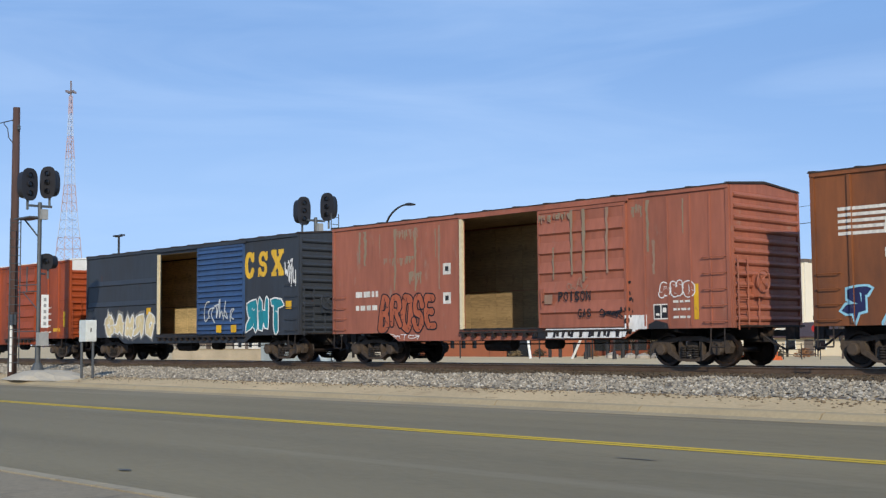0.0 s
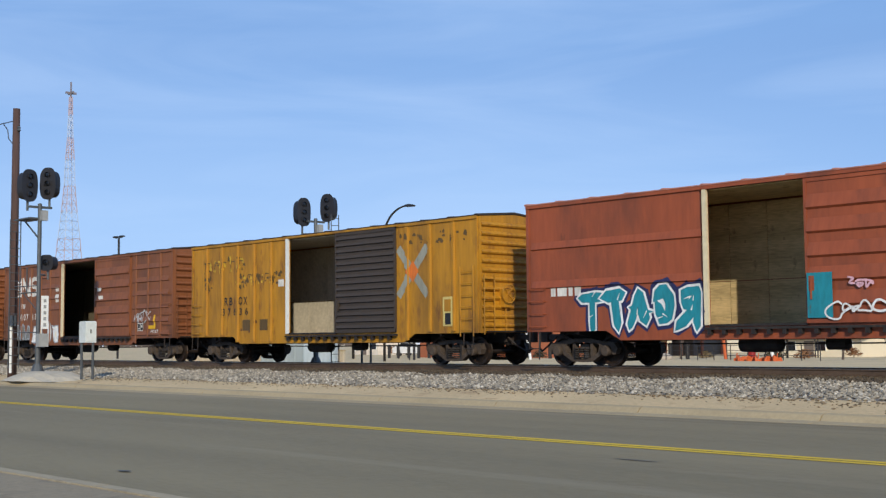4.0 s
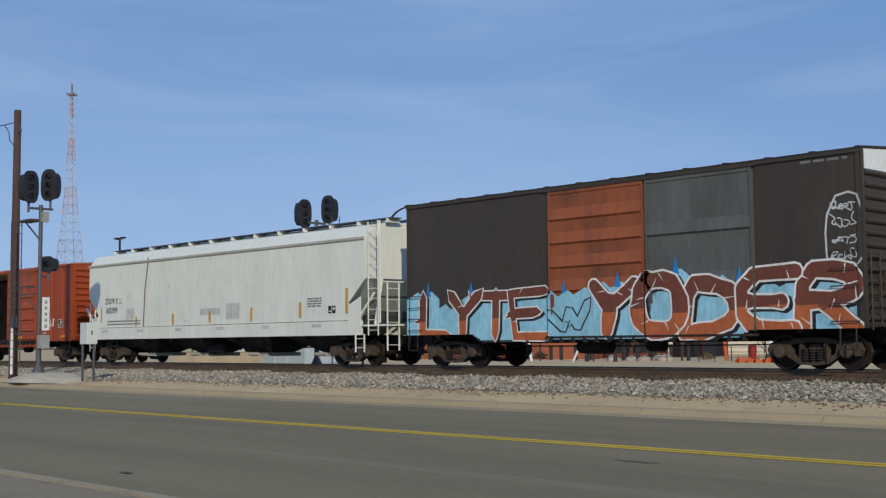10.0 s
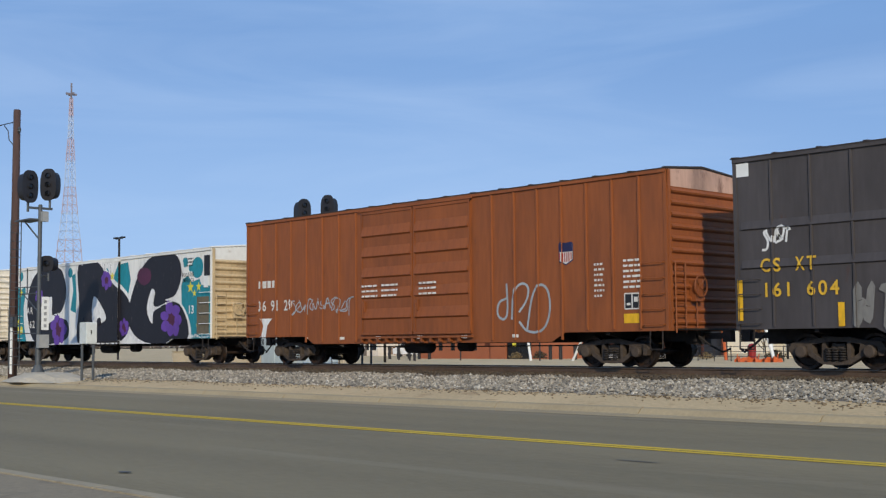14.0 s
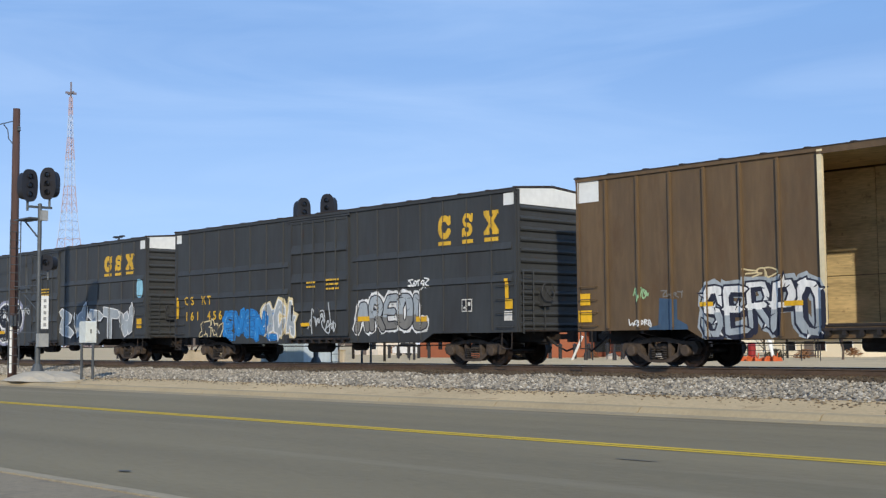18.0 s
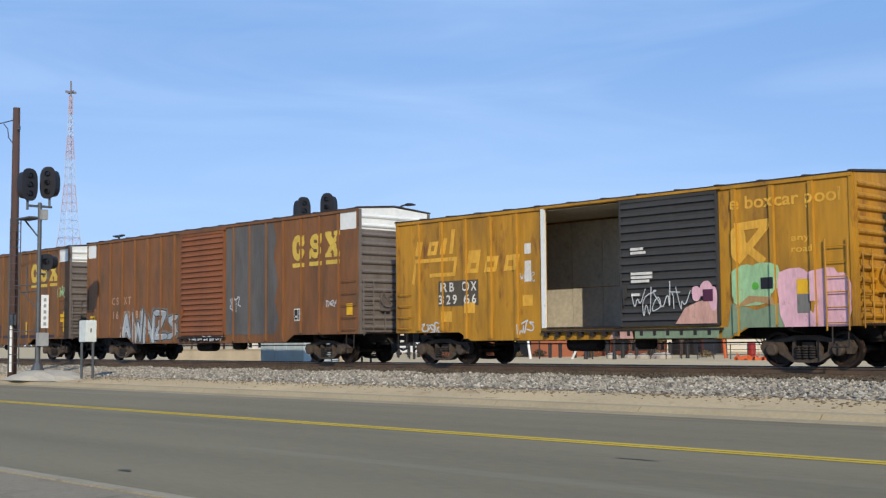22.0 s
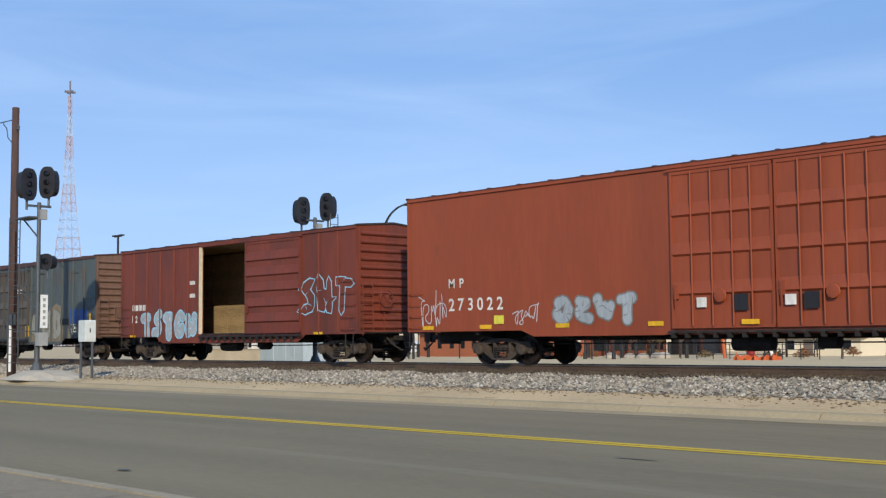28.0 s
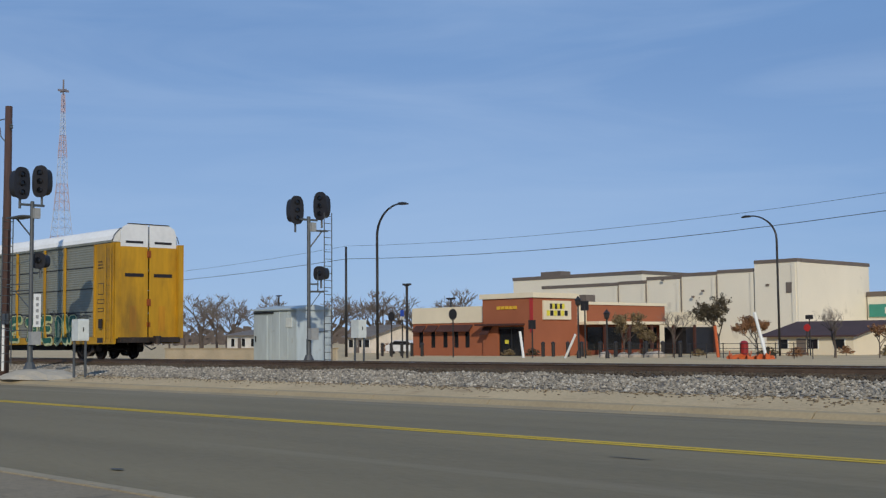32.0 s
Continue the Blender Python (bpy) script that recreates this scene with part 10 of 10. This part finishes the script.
    part("roof_unit", Geo().box(-1.6, -0.7, 7.0, 8.2, 4.42, 5.0), M_COPING, b)


restaurant()


def hall():
    """A big windowless hall with stepped pale wall panels and a dark coping."""
    b = thing("warehouse_hall", "large pale windowless hall with dark coping", "building", at=(-75.4, 130.0, -0.85))
    steps = [(-40.5, -26.8, 9.05), (-26.75, -22.2, 9.15), (-22.15, -16.7, 9.55), (-16.65, -11.35, 9.8), (-11.3, -5.85, 9.95), (-5.8, 0.0, 10.85)]
    for i, (x0, x1, h) in enumerate(steps):
        off = -0.35 if i == 5 else 0.0
        part("wall_panel", Geo().box(x0, x1, off, 0.4, 0.0, h - 0.42), M_PALEWALL, b)
        part("coping", Geo().box(x0, x1, off - 0.08, 0.45, h - 0.418, h), M_COPING, b)
        part("pilaster", Geo().box(x1 - 0.75, x1 - 0.25, off - 0.12, off - 0.002, 0.0, h - 0.5), M_PALEWALL, b)
        if i < 5:
            part("downpipe", Geo().tube([(x1 + 0.02, -0.14, 3.5), (x1 + 0.02, -0.14, h - 0.5)], 0.07, 6), M_COPING, b)
    part("side_wall", Geo().box(-0.4, 0.0, 0.42, 17.0, 0.0, 10.4), M_PALEWALL, b)
    part("coping", Geo().box(-0.45, 0.08, 0.46, 17.1, 10.42, 10.85), M_COPING, b)
    part("upper_block", Geo().box(-51.6, -27.5, 6.0, 30.0, 0.0, 10.4), M_PALEWALL, b)
    part("coping", Geo().box(-51.7, -27.4, 5.9, 30.1, 10.41, 10.88), M_COPING, b)
    part("roof_unit", Geo().box(-46.3, -42.4, 6.3, 8.5, 10.9, 11.5), M_COPING, b)
    part("vent", Geo().box(-1.55, -0.35, -0.42, -0.36, 6.8, 8.05), M_COPING, b, "grey louvred vent")
    for x, z in ((-19.5, 8.9), (-14.9, 6.6), (-13.4, 7.3), (-4.2, 7.7)):
        part("wall_lamp", Geo().box(x, x + 0.4, -0.5, -0.38, z, z + 0.25), M_COPING, b)
    part("low_wing", Geo().box(0.2, 14.0, 16.0, 30.0, 0.0, 6.6), M_PALEWALL, b)
    part("coping", Geo().box(0.15, 14.1, 15.9, 30.1, 6.61, 7.2), M_COPING, b)
    s = part("sign_board", Geo().box(0.5, 7.0, 15.8, 15.98, 4.0, 5.6), M_TEALSIGN, b)
    for i in range(4):
        part("sign_block", Geo().box(2.6 + 0.9 * i, 3.2 + 0.9 * i, 15.74, 15.79, 4.4, 5.2), M_LETTER, s)
    part("low_front", Geo().box(-36.0, -10.5, -6.0, -5.6, 0.0, 4.7), M_CREAM, b)


hall()


def cottage(at, w, d, wall_h, roof_h, wall, roof, label, yaw=0.0, gable=False):
    """A small house: walls, pitched roof with eaves, door and windows."""
    b = thing("house", label, "house", "small houses", at=at)
    b.rotation_euler = (0, 0, radians(yaw))
    part("wall", Geo().box(0, w, 0, 0.2, 0, wall_h), wall, b)
    part("wall", Geo().box(0, w, d - 0.2, d, 0, wall_h), wall, b)
    part("wall", Geo().prism([(0.2, 0), (d - 0.2, 0), (d - 0.2, wall_h), (d / 2, wall_h + roof_h * 0.9), (0.2, wall_h)], 0.0, 0.2, "x"), wall, b)
    part("wall", Geo().prism([(0.2, 0), (d - 0.2, 0), (d - 0.2, wall_h), (d / 2, wall_h + roof_h * 0.9), (0.2, wall_h)], w - 0.2, w, "x"), wall, b)
    part("roof", Geo().prism([(-0.4, wall_h - 0.12), (-0.4, wall_h), (d / 2, wall_h + roof_h), (d + 0.4, wall_h), (d + 0.4, wall_h - 0.12), (d / 2, wall_h + roof_h - 0.14)][::-1], -0.5, w + 0.5, "x"), roof, b)
    for k in (0.2, 0.55, 0.85):
        win = part("window", Geo().box(w * k - 0.4, w * k + 0.4, -0.03, -0.002, wall_h * 0.35, wall_h * 0.8), M_DARKGLASS, b)
        part("window_frame", Geo().box(w * k - 0.46, w * k - 0.4, -0.05, -0.002, wall_h * 0.33, wall_h * 0.82).box(w * k + 0.4, w * k + 0.46, -0.05, -0.002, wall_h * 0.33, wall_h * 0.82), M_WHITE, win)
    part("door", Geo().box(w * 0.36, w * 0.36 + 0.8, -0.04, -0.002, 0, wall_h * 0.82), M_COPING, b)
    return b


cottage((-52.3, 85.0, -0.72), 7.3, 11.0, 1.55, 1.15, M_CREAM, M_ROOFBROWN, "low cream building with a dark brown roof")
cottage((-138.0, 92.0, -0.7), 7.0, 8.0, 2.3, 0.7, surface("white_siding", (220, 216, 206), 0.8), M_GREYROOF, "small white house with a grey roof")
cottage((-113.0, 92.0, -0.7), 4.5, 9.0, 1.9, 1.4, surface("pale_siding", (216, 206, 190), 0.8), M_GREYROOF, "small pale house with a grey gable roof")


def bare_tree(at, height, spread, seed, label, leaves=None, group="bare trees", fine_r=0.0):
    """A winter tree: forked trunk and limbs, and a crown of fine twigs."""
    rnd = random.Random(seed)
    t = thing("tree", label, "tree", group, at=at)
    wood, fine, leaf = Geo(), Geo(), Geo()

    def grow(p, d, length, r, level):
        q = p + d * length
        mid = p + d * length * 0.5 + Vector((rnd.uniform(-1, 1), rnd.uniform(-1, 1), rnd.uniform(-0.3, 0.5))) * length * 0.07
        (wood if level < 3 else fine).tube([p, mid, q], max(r, fine_r), 6 if level < 2 else 4 if level < 3 else 3, r * 0.62)
        if leaves and level >= 3:
            for _ in range(leaves[1]):
                c = p.lerp(q, rnd.random()) + Vector((rnd.uniform(-1, 1), rnd.uniform(-1, 1), rnd.uniform(-1, 1))) * 0.12
                u = Vector((rnd.uniform(-1, 1), rnd.uniform(-1, 1), rnd.uniform(-1, 1))).normalized() * 0.07
                v = Vector((rnd.uniform(-1, 1), rnd.uniform(-1, 1), rnd.uniform(-1, 1))).normalized() * 0.05
                leaf.add([c - u, c + v, c + u, c - v], [(0, 1, 2, 3)])
        if level == 5 or r < 0.006:
            return
        for k in range(rnd.choice((2, 3, 3)) if level else 4):
            side = Vector((rnd.uniform(-1, 1) * spread, rnd.uniform(-1, 1) * spread, rnd.uniform(0.0, 0.6)))
            nd = (d * rnd.uniform(0.5, 0.9) + side * 0.75).normalized()
            nd.z = max(nd.z, -0.05)
            grow(p.lerp(q, rnd.uniform(0.6, 1.0)), nd.normalized(), length * rnd.uniform(0.6, 0.82), r * 0.58, level + 1)
    h = height * 0.30
    grow(Vector((0, 0, -0.1)), Vector((rnd.uniform(-0.08, 0.08), rnd.uniform(-0.08, 0.08), 1)).normalized(), h, height * (0.015 if leaves else 0.02), 0)
    part("trunk", wood, M_BARK, t)
    part("crown", fine, M_TWIG, t)
    if leaves:
        part("leaves", leaf, leaves[0], t)
    return t


first = bare_tree((-157.0, 100.0, -0.8), 12.5, 1.1, 1, "leafless broad winter tree with a grey crown", fine_r=0.05)
second = bare_tree((-126.0, 100.0, -0.8), 9.8, 1.2, 2, "leafless spreading winter tree", fine_r=0.045)
third = bare_tree((-115.5, 100.0, -0.8), 10.2, 1.1, 3, "leafless spreading winter tree", fine_r=0.045)
for src, x, y, turn, k in ((second, -147.0, 104.0, 70, 1.0), (third, -160.0, 108.0, 10, 1.0), (first, -124.0, 104.0, 40, 0.8), (second, -112.0, 103.0, 160, 0.9), (third, -136.0, 108.0, 130, 1.0), (first, -131.0, 112.0, 200, 0.85), (second, -120.0, 108.0, 250, 1.0), (first, -118.0, 118.0, 310, 0.8), (third, -107.0, 106.0, 20, 1.0),
                           (second, -168.0, 112.0, 10, 1.15), (third, -180.0, 118.0, 80, 1.25), (first, -194.0, 124.0, 150, 0.9), (second, -210.0, 130.0, 190, 1.2), (first, -232.0, 140.0, 240, 1.0), (third, -152.0, 110.0, 300, 1.1)):
    copy_thing(src, pose(x, y, -0.85, 0, 0, turn)).scale = (k, k, k)
RUSSET = surface("dry_russet_leaves", (132, 94, 62), 0.9, 0, 0.6, 1.25, 3, 1, bump=0)
DARKLEAF = surface("dark_evergreen_leaves", (72, 64, 46), 0.9, 0, 0.6, 1.3, 3, 1, bump=0)
OLIVE = surface("dry_olive_leaves", (128, 110, 78), 0.9, 0, 0.6, 1.25, 3, 1, bump=0)
bare_tree((-54.7, 70.0, -0.6), 4.6, 1.1, 11, "small street tree with dry olive leaves", (OLIVE, 10), "street trees")
bare_tree((-53.4, 71.0, -0.6), 3.0, 1.1, 16, "small street tree with dry olive leaves", (OLIVE, 10), "street trees")
bare_tree((-46.7, 70.0, -0.6), 5.2, 1.2, 12, "small street tree with dark leaves", (DARKLEAF, 12), "street trees")
bare_tree((-44.1, 70.5, -0.6), 3.8, 1.2, 13, "small street tree with russet leaves", (RUSSET, 10), "street trees")
bare_tree((-38.3, 70.0, -0.6), 4.6, 1.2, 14, "small leafless street tree", None, "street trees")
bare_tree((-35.4, 70.0, -0.6), 3.4, 1.3, 15, "small street tree with russet leaves", (RUSSET, 10), "street trees")
bare_tree((-50.4, 70.0, -0.6), 4.6, 0.9, 17, "slim leafless street tree", None, "street trees")


def radio_mast():
    """A tall lattice mast in red and white bands."""
    t = thing("radio_tower", "tall lattice radio tower in red and white bands", "radio tower", at=(-606.0, 300.0, -1.0))
    # distance haze is mixed into both band colours, close to the sky's tone
    red = surface("hazed_mast_red", (180, 168, 180), 0.7)
    white = surface("hazed_mast_white", (178, 196, 222), 0.7)
    zs = [0, 20, 40, 58, 72, 86, 100, 112, 124, 134]
    half = [9.0, 7.2, 5.4, 4.2, 3.0, 2.1, 1.7, 1.1, 0.8, 0.6]
    for i in range(len(zs) - 1):
        g = Geo()
        for sx, sy in ((-1, -1), (1, -1), (1, 1), (-1, 1)):
            g.tube([(sx * half[i], sy * half[i], zs[i]), (sx * half[i + 1], sy * half[i + 1], zs[i + 1])], 0.24, 4)
        n = 3
        for k in range(n):
            za, zb = zs[i] + (zs[i + 1] - zs[i]) * k / n, zs[i] + (zs[i + 1] - zs[i]) * (k + 1) / n
            ha, hb = half[i] + (half[i + 1] - half[i]) * k / n, half[i] + (half[i + 1] - half[i]) * (k + 1) / n
            c = [(-1, -1), (1, -1), (1, 1), (-1, 1)]
            for j in range(4):
                a, b = c[j], c[(j + 1) % 4]
                g.tube([(a[0] * ha, a[1] * ha, za), (b[0] * hb, b[1] * hb, zb)], 0.11, 3)
                g.tube([(b[0] * ha, b[1] * ha, za), (a[0] * hb, a[1] * hb, zb)], 0.11, 3)
                g.tube([(a[0] * hb, a[1] * hb, zb), (b[0] * hb, b[1] * hb, zb)], 0.14, 3)
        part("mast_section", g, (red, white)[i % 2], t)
    part("antenna", Geo().tube([(0, 0, 134), (0, 0, 142)], 0.5, 6).box(-3.0, 3.0, -0.4, 0.4, 135.5, 136.6).box(-0.4, 0.4, -3.0, 3.0, 135.5, 136.6), surface("mast_top_grey", (120, 116, 124), 0.7), t)


radio_mast()
flood_pole((-61.13, 55.0, -0.45), 4.85, "dark twin-head parking light", 0.6)
flood_pole((-92.06, 50.0, -0.4), 10.0, "dark twin-head parking light", 1.6)
flood_pole((-77.58, 75.0, -0.6), 4.9, "dark twin-head parking light")
flood_pole((-123.7, 90.0, -0.6), 6.9, "dark twin-head parking light")
carriage_lamp((-50.45, 60.0, -0.5), 3.85, "black lantern post by the restaurant")
carriage_lamp((-48.15, 60.0, -0.5), 2.95, "black lantern post by the restaurant")
for i, (x, y, h) in enumerate(((-49.9, 60, 3.6), (-55.3, 61, 2.5))):
    s = thing("street_sign", "dark backs of a small street sign", "street sign", "street signs", at=(x, y, -0.5))
    part("post", Geo().tube([(0, 0, -0.2), (0, 0, h - 0.2)], 0.05, 8), M_DARKPOLE, s)
    part("sign_plate", Geo().box(-0.32, 0.32, -0.03, 0.0, h - 0.6, h), M_DARKPOLE, s)


def round_sign(at, h, r, label, face=None):
    """A round warning sign on a post, seen dark from behind or red from its face."""
    s = thing("crossing_sign", label, "street sign", "street signs", at=at)
    part("post", Geo().tube([(0, 0, -0.2), (0, 0, h)], 0.05, 8), M_DARKPOLE, s)
    part("sign_plate", Geo().lathe([(r * 0.98, -0.02), (r, 0.0), (r * 0.98, 0.02)], (0.05, -0.06, h - r), 16, "y"), face or M_DARKPOLE, s)
    return s


round_sign((-61.87, 60.0, -0.45), 3.36, 0.40, "dark round sign on a post beside the track")
round_sign((-68.4, 60.0, -0.45), 3.3, 0.36, "dark round sign on a post")
round_sign((-45.9, 80.0, -0.65), 2.3, 0.27, "red octagonal stop sign on a post", M_RED)
part("name_plate", Geo().box(-0.3, 0.3, -0.03, 0.0, 2.65, 2.95), M_DARKPOLE, round_sign((-45.86, 80.3, -0.65), 2.7, 0.05, "dark street name plates above a stop sign"))
s = thing("name_sign", "blue and white street name sign on a post", "street sign", "street signs", at=(-61.6, 55.0, -0.45))
part("post", Geo().tube([(0, 0, -0.2), (0, 0, 2.7)], 0.05, 8), M_DARKPOLE, s)
part("sign_plate", Geo().box(-0.16, 0.16, -0.04, 0.0, 2.8, 3.2), C_BLUE, s)
part("sign_plate", Geo().box(-0.2, 0.2, -0.04, 0.0, 2.55, 2.75), M_LETTER, s)


def bollard(at, label, h=1.1):
    s = thing("bollard", label, "bollard", "bollards", at=at)
    part("post", Geo().lathe([(0.13, 0), (0.13, h - 0.2), (0.16, h - 0.18), (0.16, h - 0.1), (0.05, h)], (0, 0, 0), 10, "z"), M_DARKPOLE, s)
    return s


src = bollard((-76.4, 66.0, -0.55), "dark bollard before the restaurant")
for x, y in ((-75.3, 66), (-74.0, 66), (-72.8, 66), (-71.6, 66), (-60.6, 68), (-59.6, 68), (-58.2, 68), (-56.9, 68), (-55.2, 68), (-53.8, 68), (-52.6, 68), (-51.2, 68), (-49.8, 68), (-48.4, 68)):
    copy_thing(src, pose(x, y, -0.56))


def shrub(at, size, seed, material, label):
    """A low clump of stiff leaves."""
    rnd = random.Random(seed)
    g = Geo()
    for _ in range(260):
        a, e = rnd.uniform(0, 6.28), rnd.uniform(0.05, 1.5)
        r = size * rnd.uniform(0.3, 1.0)
        c = Vector((r * math.cos(a) * math.cos(e), r * math.sin(a) * math.cos(e), 0.1 + r * math.sin(e) * 0.8))
        u = Vector((rnd.uniform(-1, 1), rnd.uniform(-1, 1), rnd.uniform(-0.2, 1))).normalized() * size * 0.16
        v = Vector((rnd.uniform(-1, 1), rnd.uniform(-1, 1), rnd.uniform(-1, 1))).normalized() * size * 0.07
        g.add([c - u, c + v, c + u, c - v], [(0, 1, 2, 3)])
    s = thing("shrub", label, "shrub", "shrubs", at=at)
    part("leaves", g, material, s)
    part("stem", Geo().tube([(0, 0, -0.05), (0, 0, size * 0.5)], 0.03, 5), M_BARK, s)


for i, (x, y, z) in enumerate(((-65.5, 69.5, 0.6), (-62.5, 69.0, 0.7), (-57.5, 69.0, 0.7), (-52.0, 69.0, 0.7), (-43.0, 70.0, 0.8), (-41.5, 71.0, 0.7), (-49.0, 71.0, 0.6), (-98.0, 88.0, 1.4), (-103.0, 90.0, 1.2), (-36.6, 74.0, 0.9), (-39.6, 80.0, 0.7), (-44.0, 82.0, 0.7))):
    shrub((x, y, -0.6), z, 40 + i, (OLIVE, DARKLEAF, RUSSET)[i % 3], ("dry olive shrub", "dark evergreen shrub", "russet winter shrub")[i % 3] + " by the restaurant")


def rock(at, r, seed):
    rnd = random.Random(seed)
    prof = [(0.3 * r, -0.1), (r, 0.0), (r * rnd.uniform(0.85, 1.0), r * 0.35), (r * 0.55, r * 0.65), (0.1 * r, r * 0.75)]
    tagged(part("landscape_rock", Geo().lathe(prof, at, 9, "z"), M_STONEGREY), "pale landscape boulder by the terrace", "rock", "boulders")


for i, x in enumerate((-50.9, -50.0, -49.2, -52.3, -53.6)):
    rock((x, 66.5 + 0.4 * (i % 2), -0.55), 0.45 + 0.06 * (i % 3), i)


def parked_car(at, yaw, body, label):
    """A parked car in the distance."""
    c = thing("parked_car", label, "car", "parked cars", at=at)
    c.rotation_euler = (0, 0, radians(yaw))
    part("body", Geo().prism([(-2.2, 0.3), (2.2, 0.3), (2.25, 0.75), (1.3, 0.9), (0.7, 1.35), (-1.2, 1.4), (-1.9, 0.95), (-2.25, 0.85)], -0.85, 0.85), body, c)
    part("window", Geo().prism([(-1.55, 0.95), (1.15, 0.93), (0.62, 1.28), (-1.1, 1.32)], -0.86, -0.852), M_DARKGLASS, c)
    for x in (-1.4, 1.4):
        for y in (-0.75, 0.75):
            w = part("wheel", Geo().lathe([(0.3, -0.1), (0.33, -0.08), (0.33, 0.08), (0.3, 0.1)], (x, y, 0.33), 14), M_BLACK, c)
            part("rim", Geo().lathe([(0.18, -0.115), (0.2, -0.11), (0.2, -0.102)], (x, y, 0.33), 10), M_MAST, w)


M_CARRED = surface("red_car_paint", (142, 36, 36), 0.3, 0, 0.9, 1.05, 4, 1, bump=0)
M_CARWHITE = surface("white_car_paint", (220, 220, 218), 0.3, 0, 0.9, 1.05, 4, 1, bump=0)
b = thing("waste_bin", "red waste bin beside the street trees", "bin", at=(-51.15, 80.0, -0.65))
part("body", Geo().lathe([(0.27, 0.0), (0.3, 0.1), (0.31, 0.85), (0.28, 0.9)], (0, 0, 0), 12, "z"), M_CARRED, b)
part("lid", Geo().lathe([(0.32, 0.9), (0.32, 0.96), (0.2, 1.1), (0.05, 1.14)], (0, 0, 0), 12, "z"), M_CARRED, b)
parked_car((-91.0, 82.0, -0.65), 10, M_CARWHITE, "white car parked beyond the track")


def low_wall():
    # pale ground bank, added as an upright slab with a capping strip
    w = thing("low_wall", "low tan ground bank beyond the track", "wall", at=(-56.0, 44.0, -0.4))
    part("wall", Geo().box(-17.5, 1.0, 0, 0.15, 0, 0.66), surface("pale_bank_soil", (190, 176, 150), 0.9, spot=(160, 146, 120), spots=0.3, spot_size=1.5), w)
    part("coping", Geo().box(-17.55, 1.05, -0.03, 0.18, 0.662, 0.72), M_CONCRETE, w)


low_wall()
f = thing("wire_fence", "low dark wire fence beyond the track", "fence", at=(-52.0, 64.0, -0.55))
for i in range(14):
    part("post", Geo().tube([(1.2 * i, 0, -0.1), (1.2 * i, 0, 0.95)], 0.03, 6), M_DARKPOLE, f)
for z in (0.3, 0.6, 0.9):
    part("rail", Geo().tube([(0, 0, z), (15.6, 0, z)], 0.018, 5), M_DARKPOLE, f)
# far woods on the horizon
rng = np.random.default_rng(3)
n = 5200
x = -900 + 1500 * rng.random(n)
y = 330 + 260 * rng.random(n)
h = 3 + 6 * rng.random(n) ** 0.7 + 2 * np.sin(x * 0.03)
quad = []
for i in range(n):
    a, b, c, w = float(x[i]), float(y[i]), float(h[i]), 1.4 + 2.2 * float(rng.random())
    z = float(rng.random()) * c
    quad += [(a - w, b, z - 1.5), (a + w * 0.3, b + 0.4, z - 1.2), (a + w, b, z + 0.8), (a - w * 0.4, b - 0.4, z + 1.3)]
me = bpy.data.meshes.new("far_woods")
me.from_pydata(quad, [], [(4 * i, 4 * i + 1, 4 * i + 2, 4 * i + 3) for i in range(n)])
me.materials.append(surface("far_winter_woods", (112, 102, 96), 0.95, 0, 0.7, 1.15, 0.3, 0.05, bump=0))
tagged(new("far_woods", me), "far belt of leafless winter woods", "woods", kind="stuff")


def motions():
    """The train runs towards -x; each wheelset turns while its car is near."""
    starts = {}
    for car, start, length in CARS:
        starts[car] = (start, length)
        walk(car, [(float(t), pose(start - gone(t), TRACK_Y, 0)) for t in range(0, 33)])
    for wheel, car, seat in AXLES:
        start, length = starts[car]
        here = [k for k in range(0, 961) if -95 < start + length - gone(k / 30) and start - gone(k / 30) < 0]
        if not here:
            walk(wheel, [(0.0, pose(seat, 0, WHEEL_R)), (32.0, pose(seat, 0, WHEEL_R))])
            continue
        k0, k1 = here[0], here[-1]
        first = gone(k0 / 30)

        def turned(k):
            return pose(seat, 0, WHEEL_R, 0, -math.degrees((gone(k / 30) - first) / WHEEL_R), 0)
        rows = [(k / 30, turned(k)) for k in range(k0, k1 + 1)]
        if k0 > 0:
            rows.insert(0, (0.0, turned(k0)))
        if k1 < 960:
            rows.append((32.0, turned(k1)))
        walk(wheel, rows)


motions()
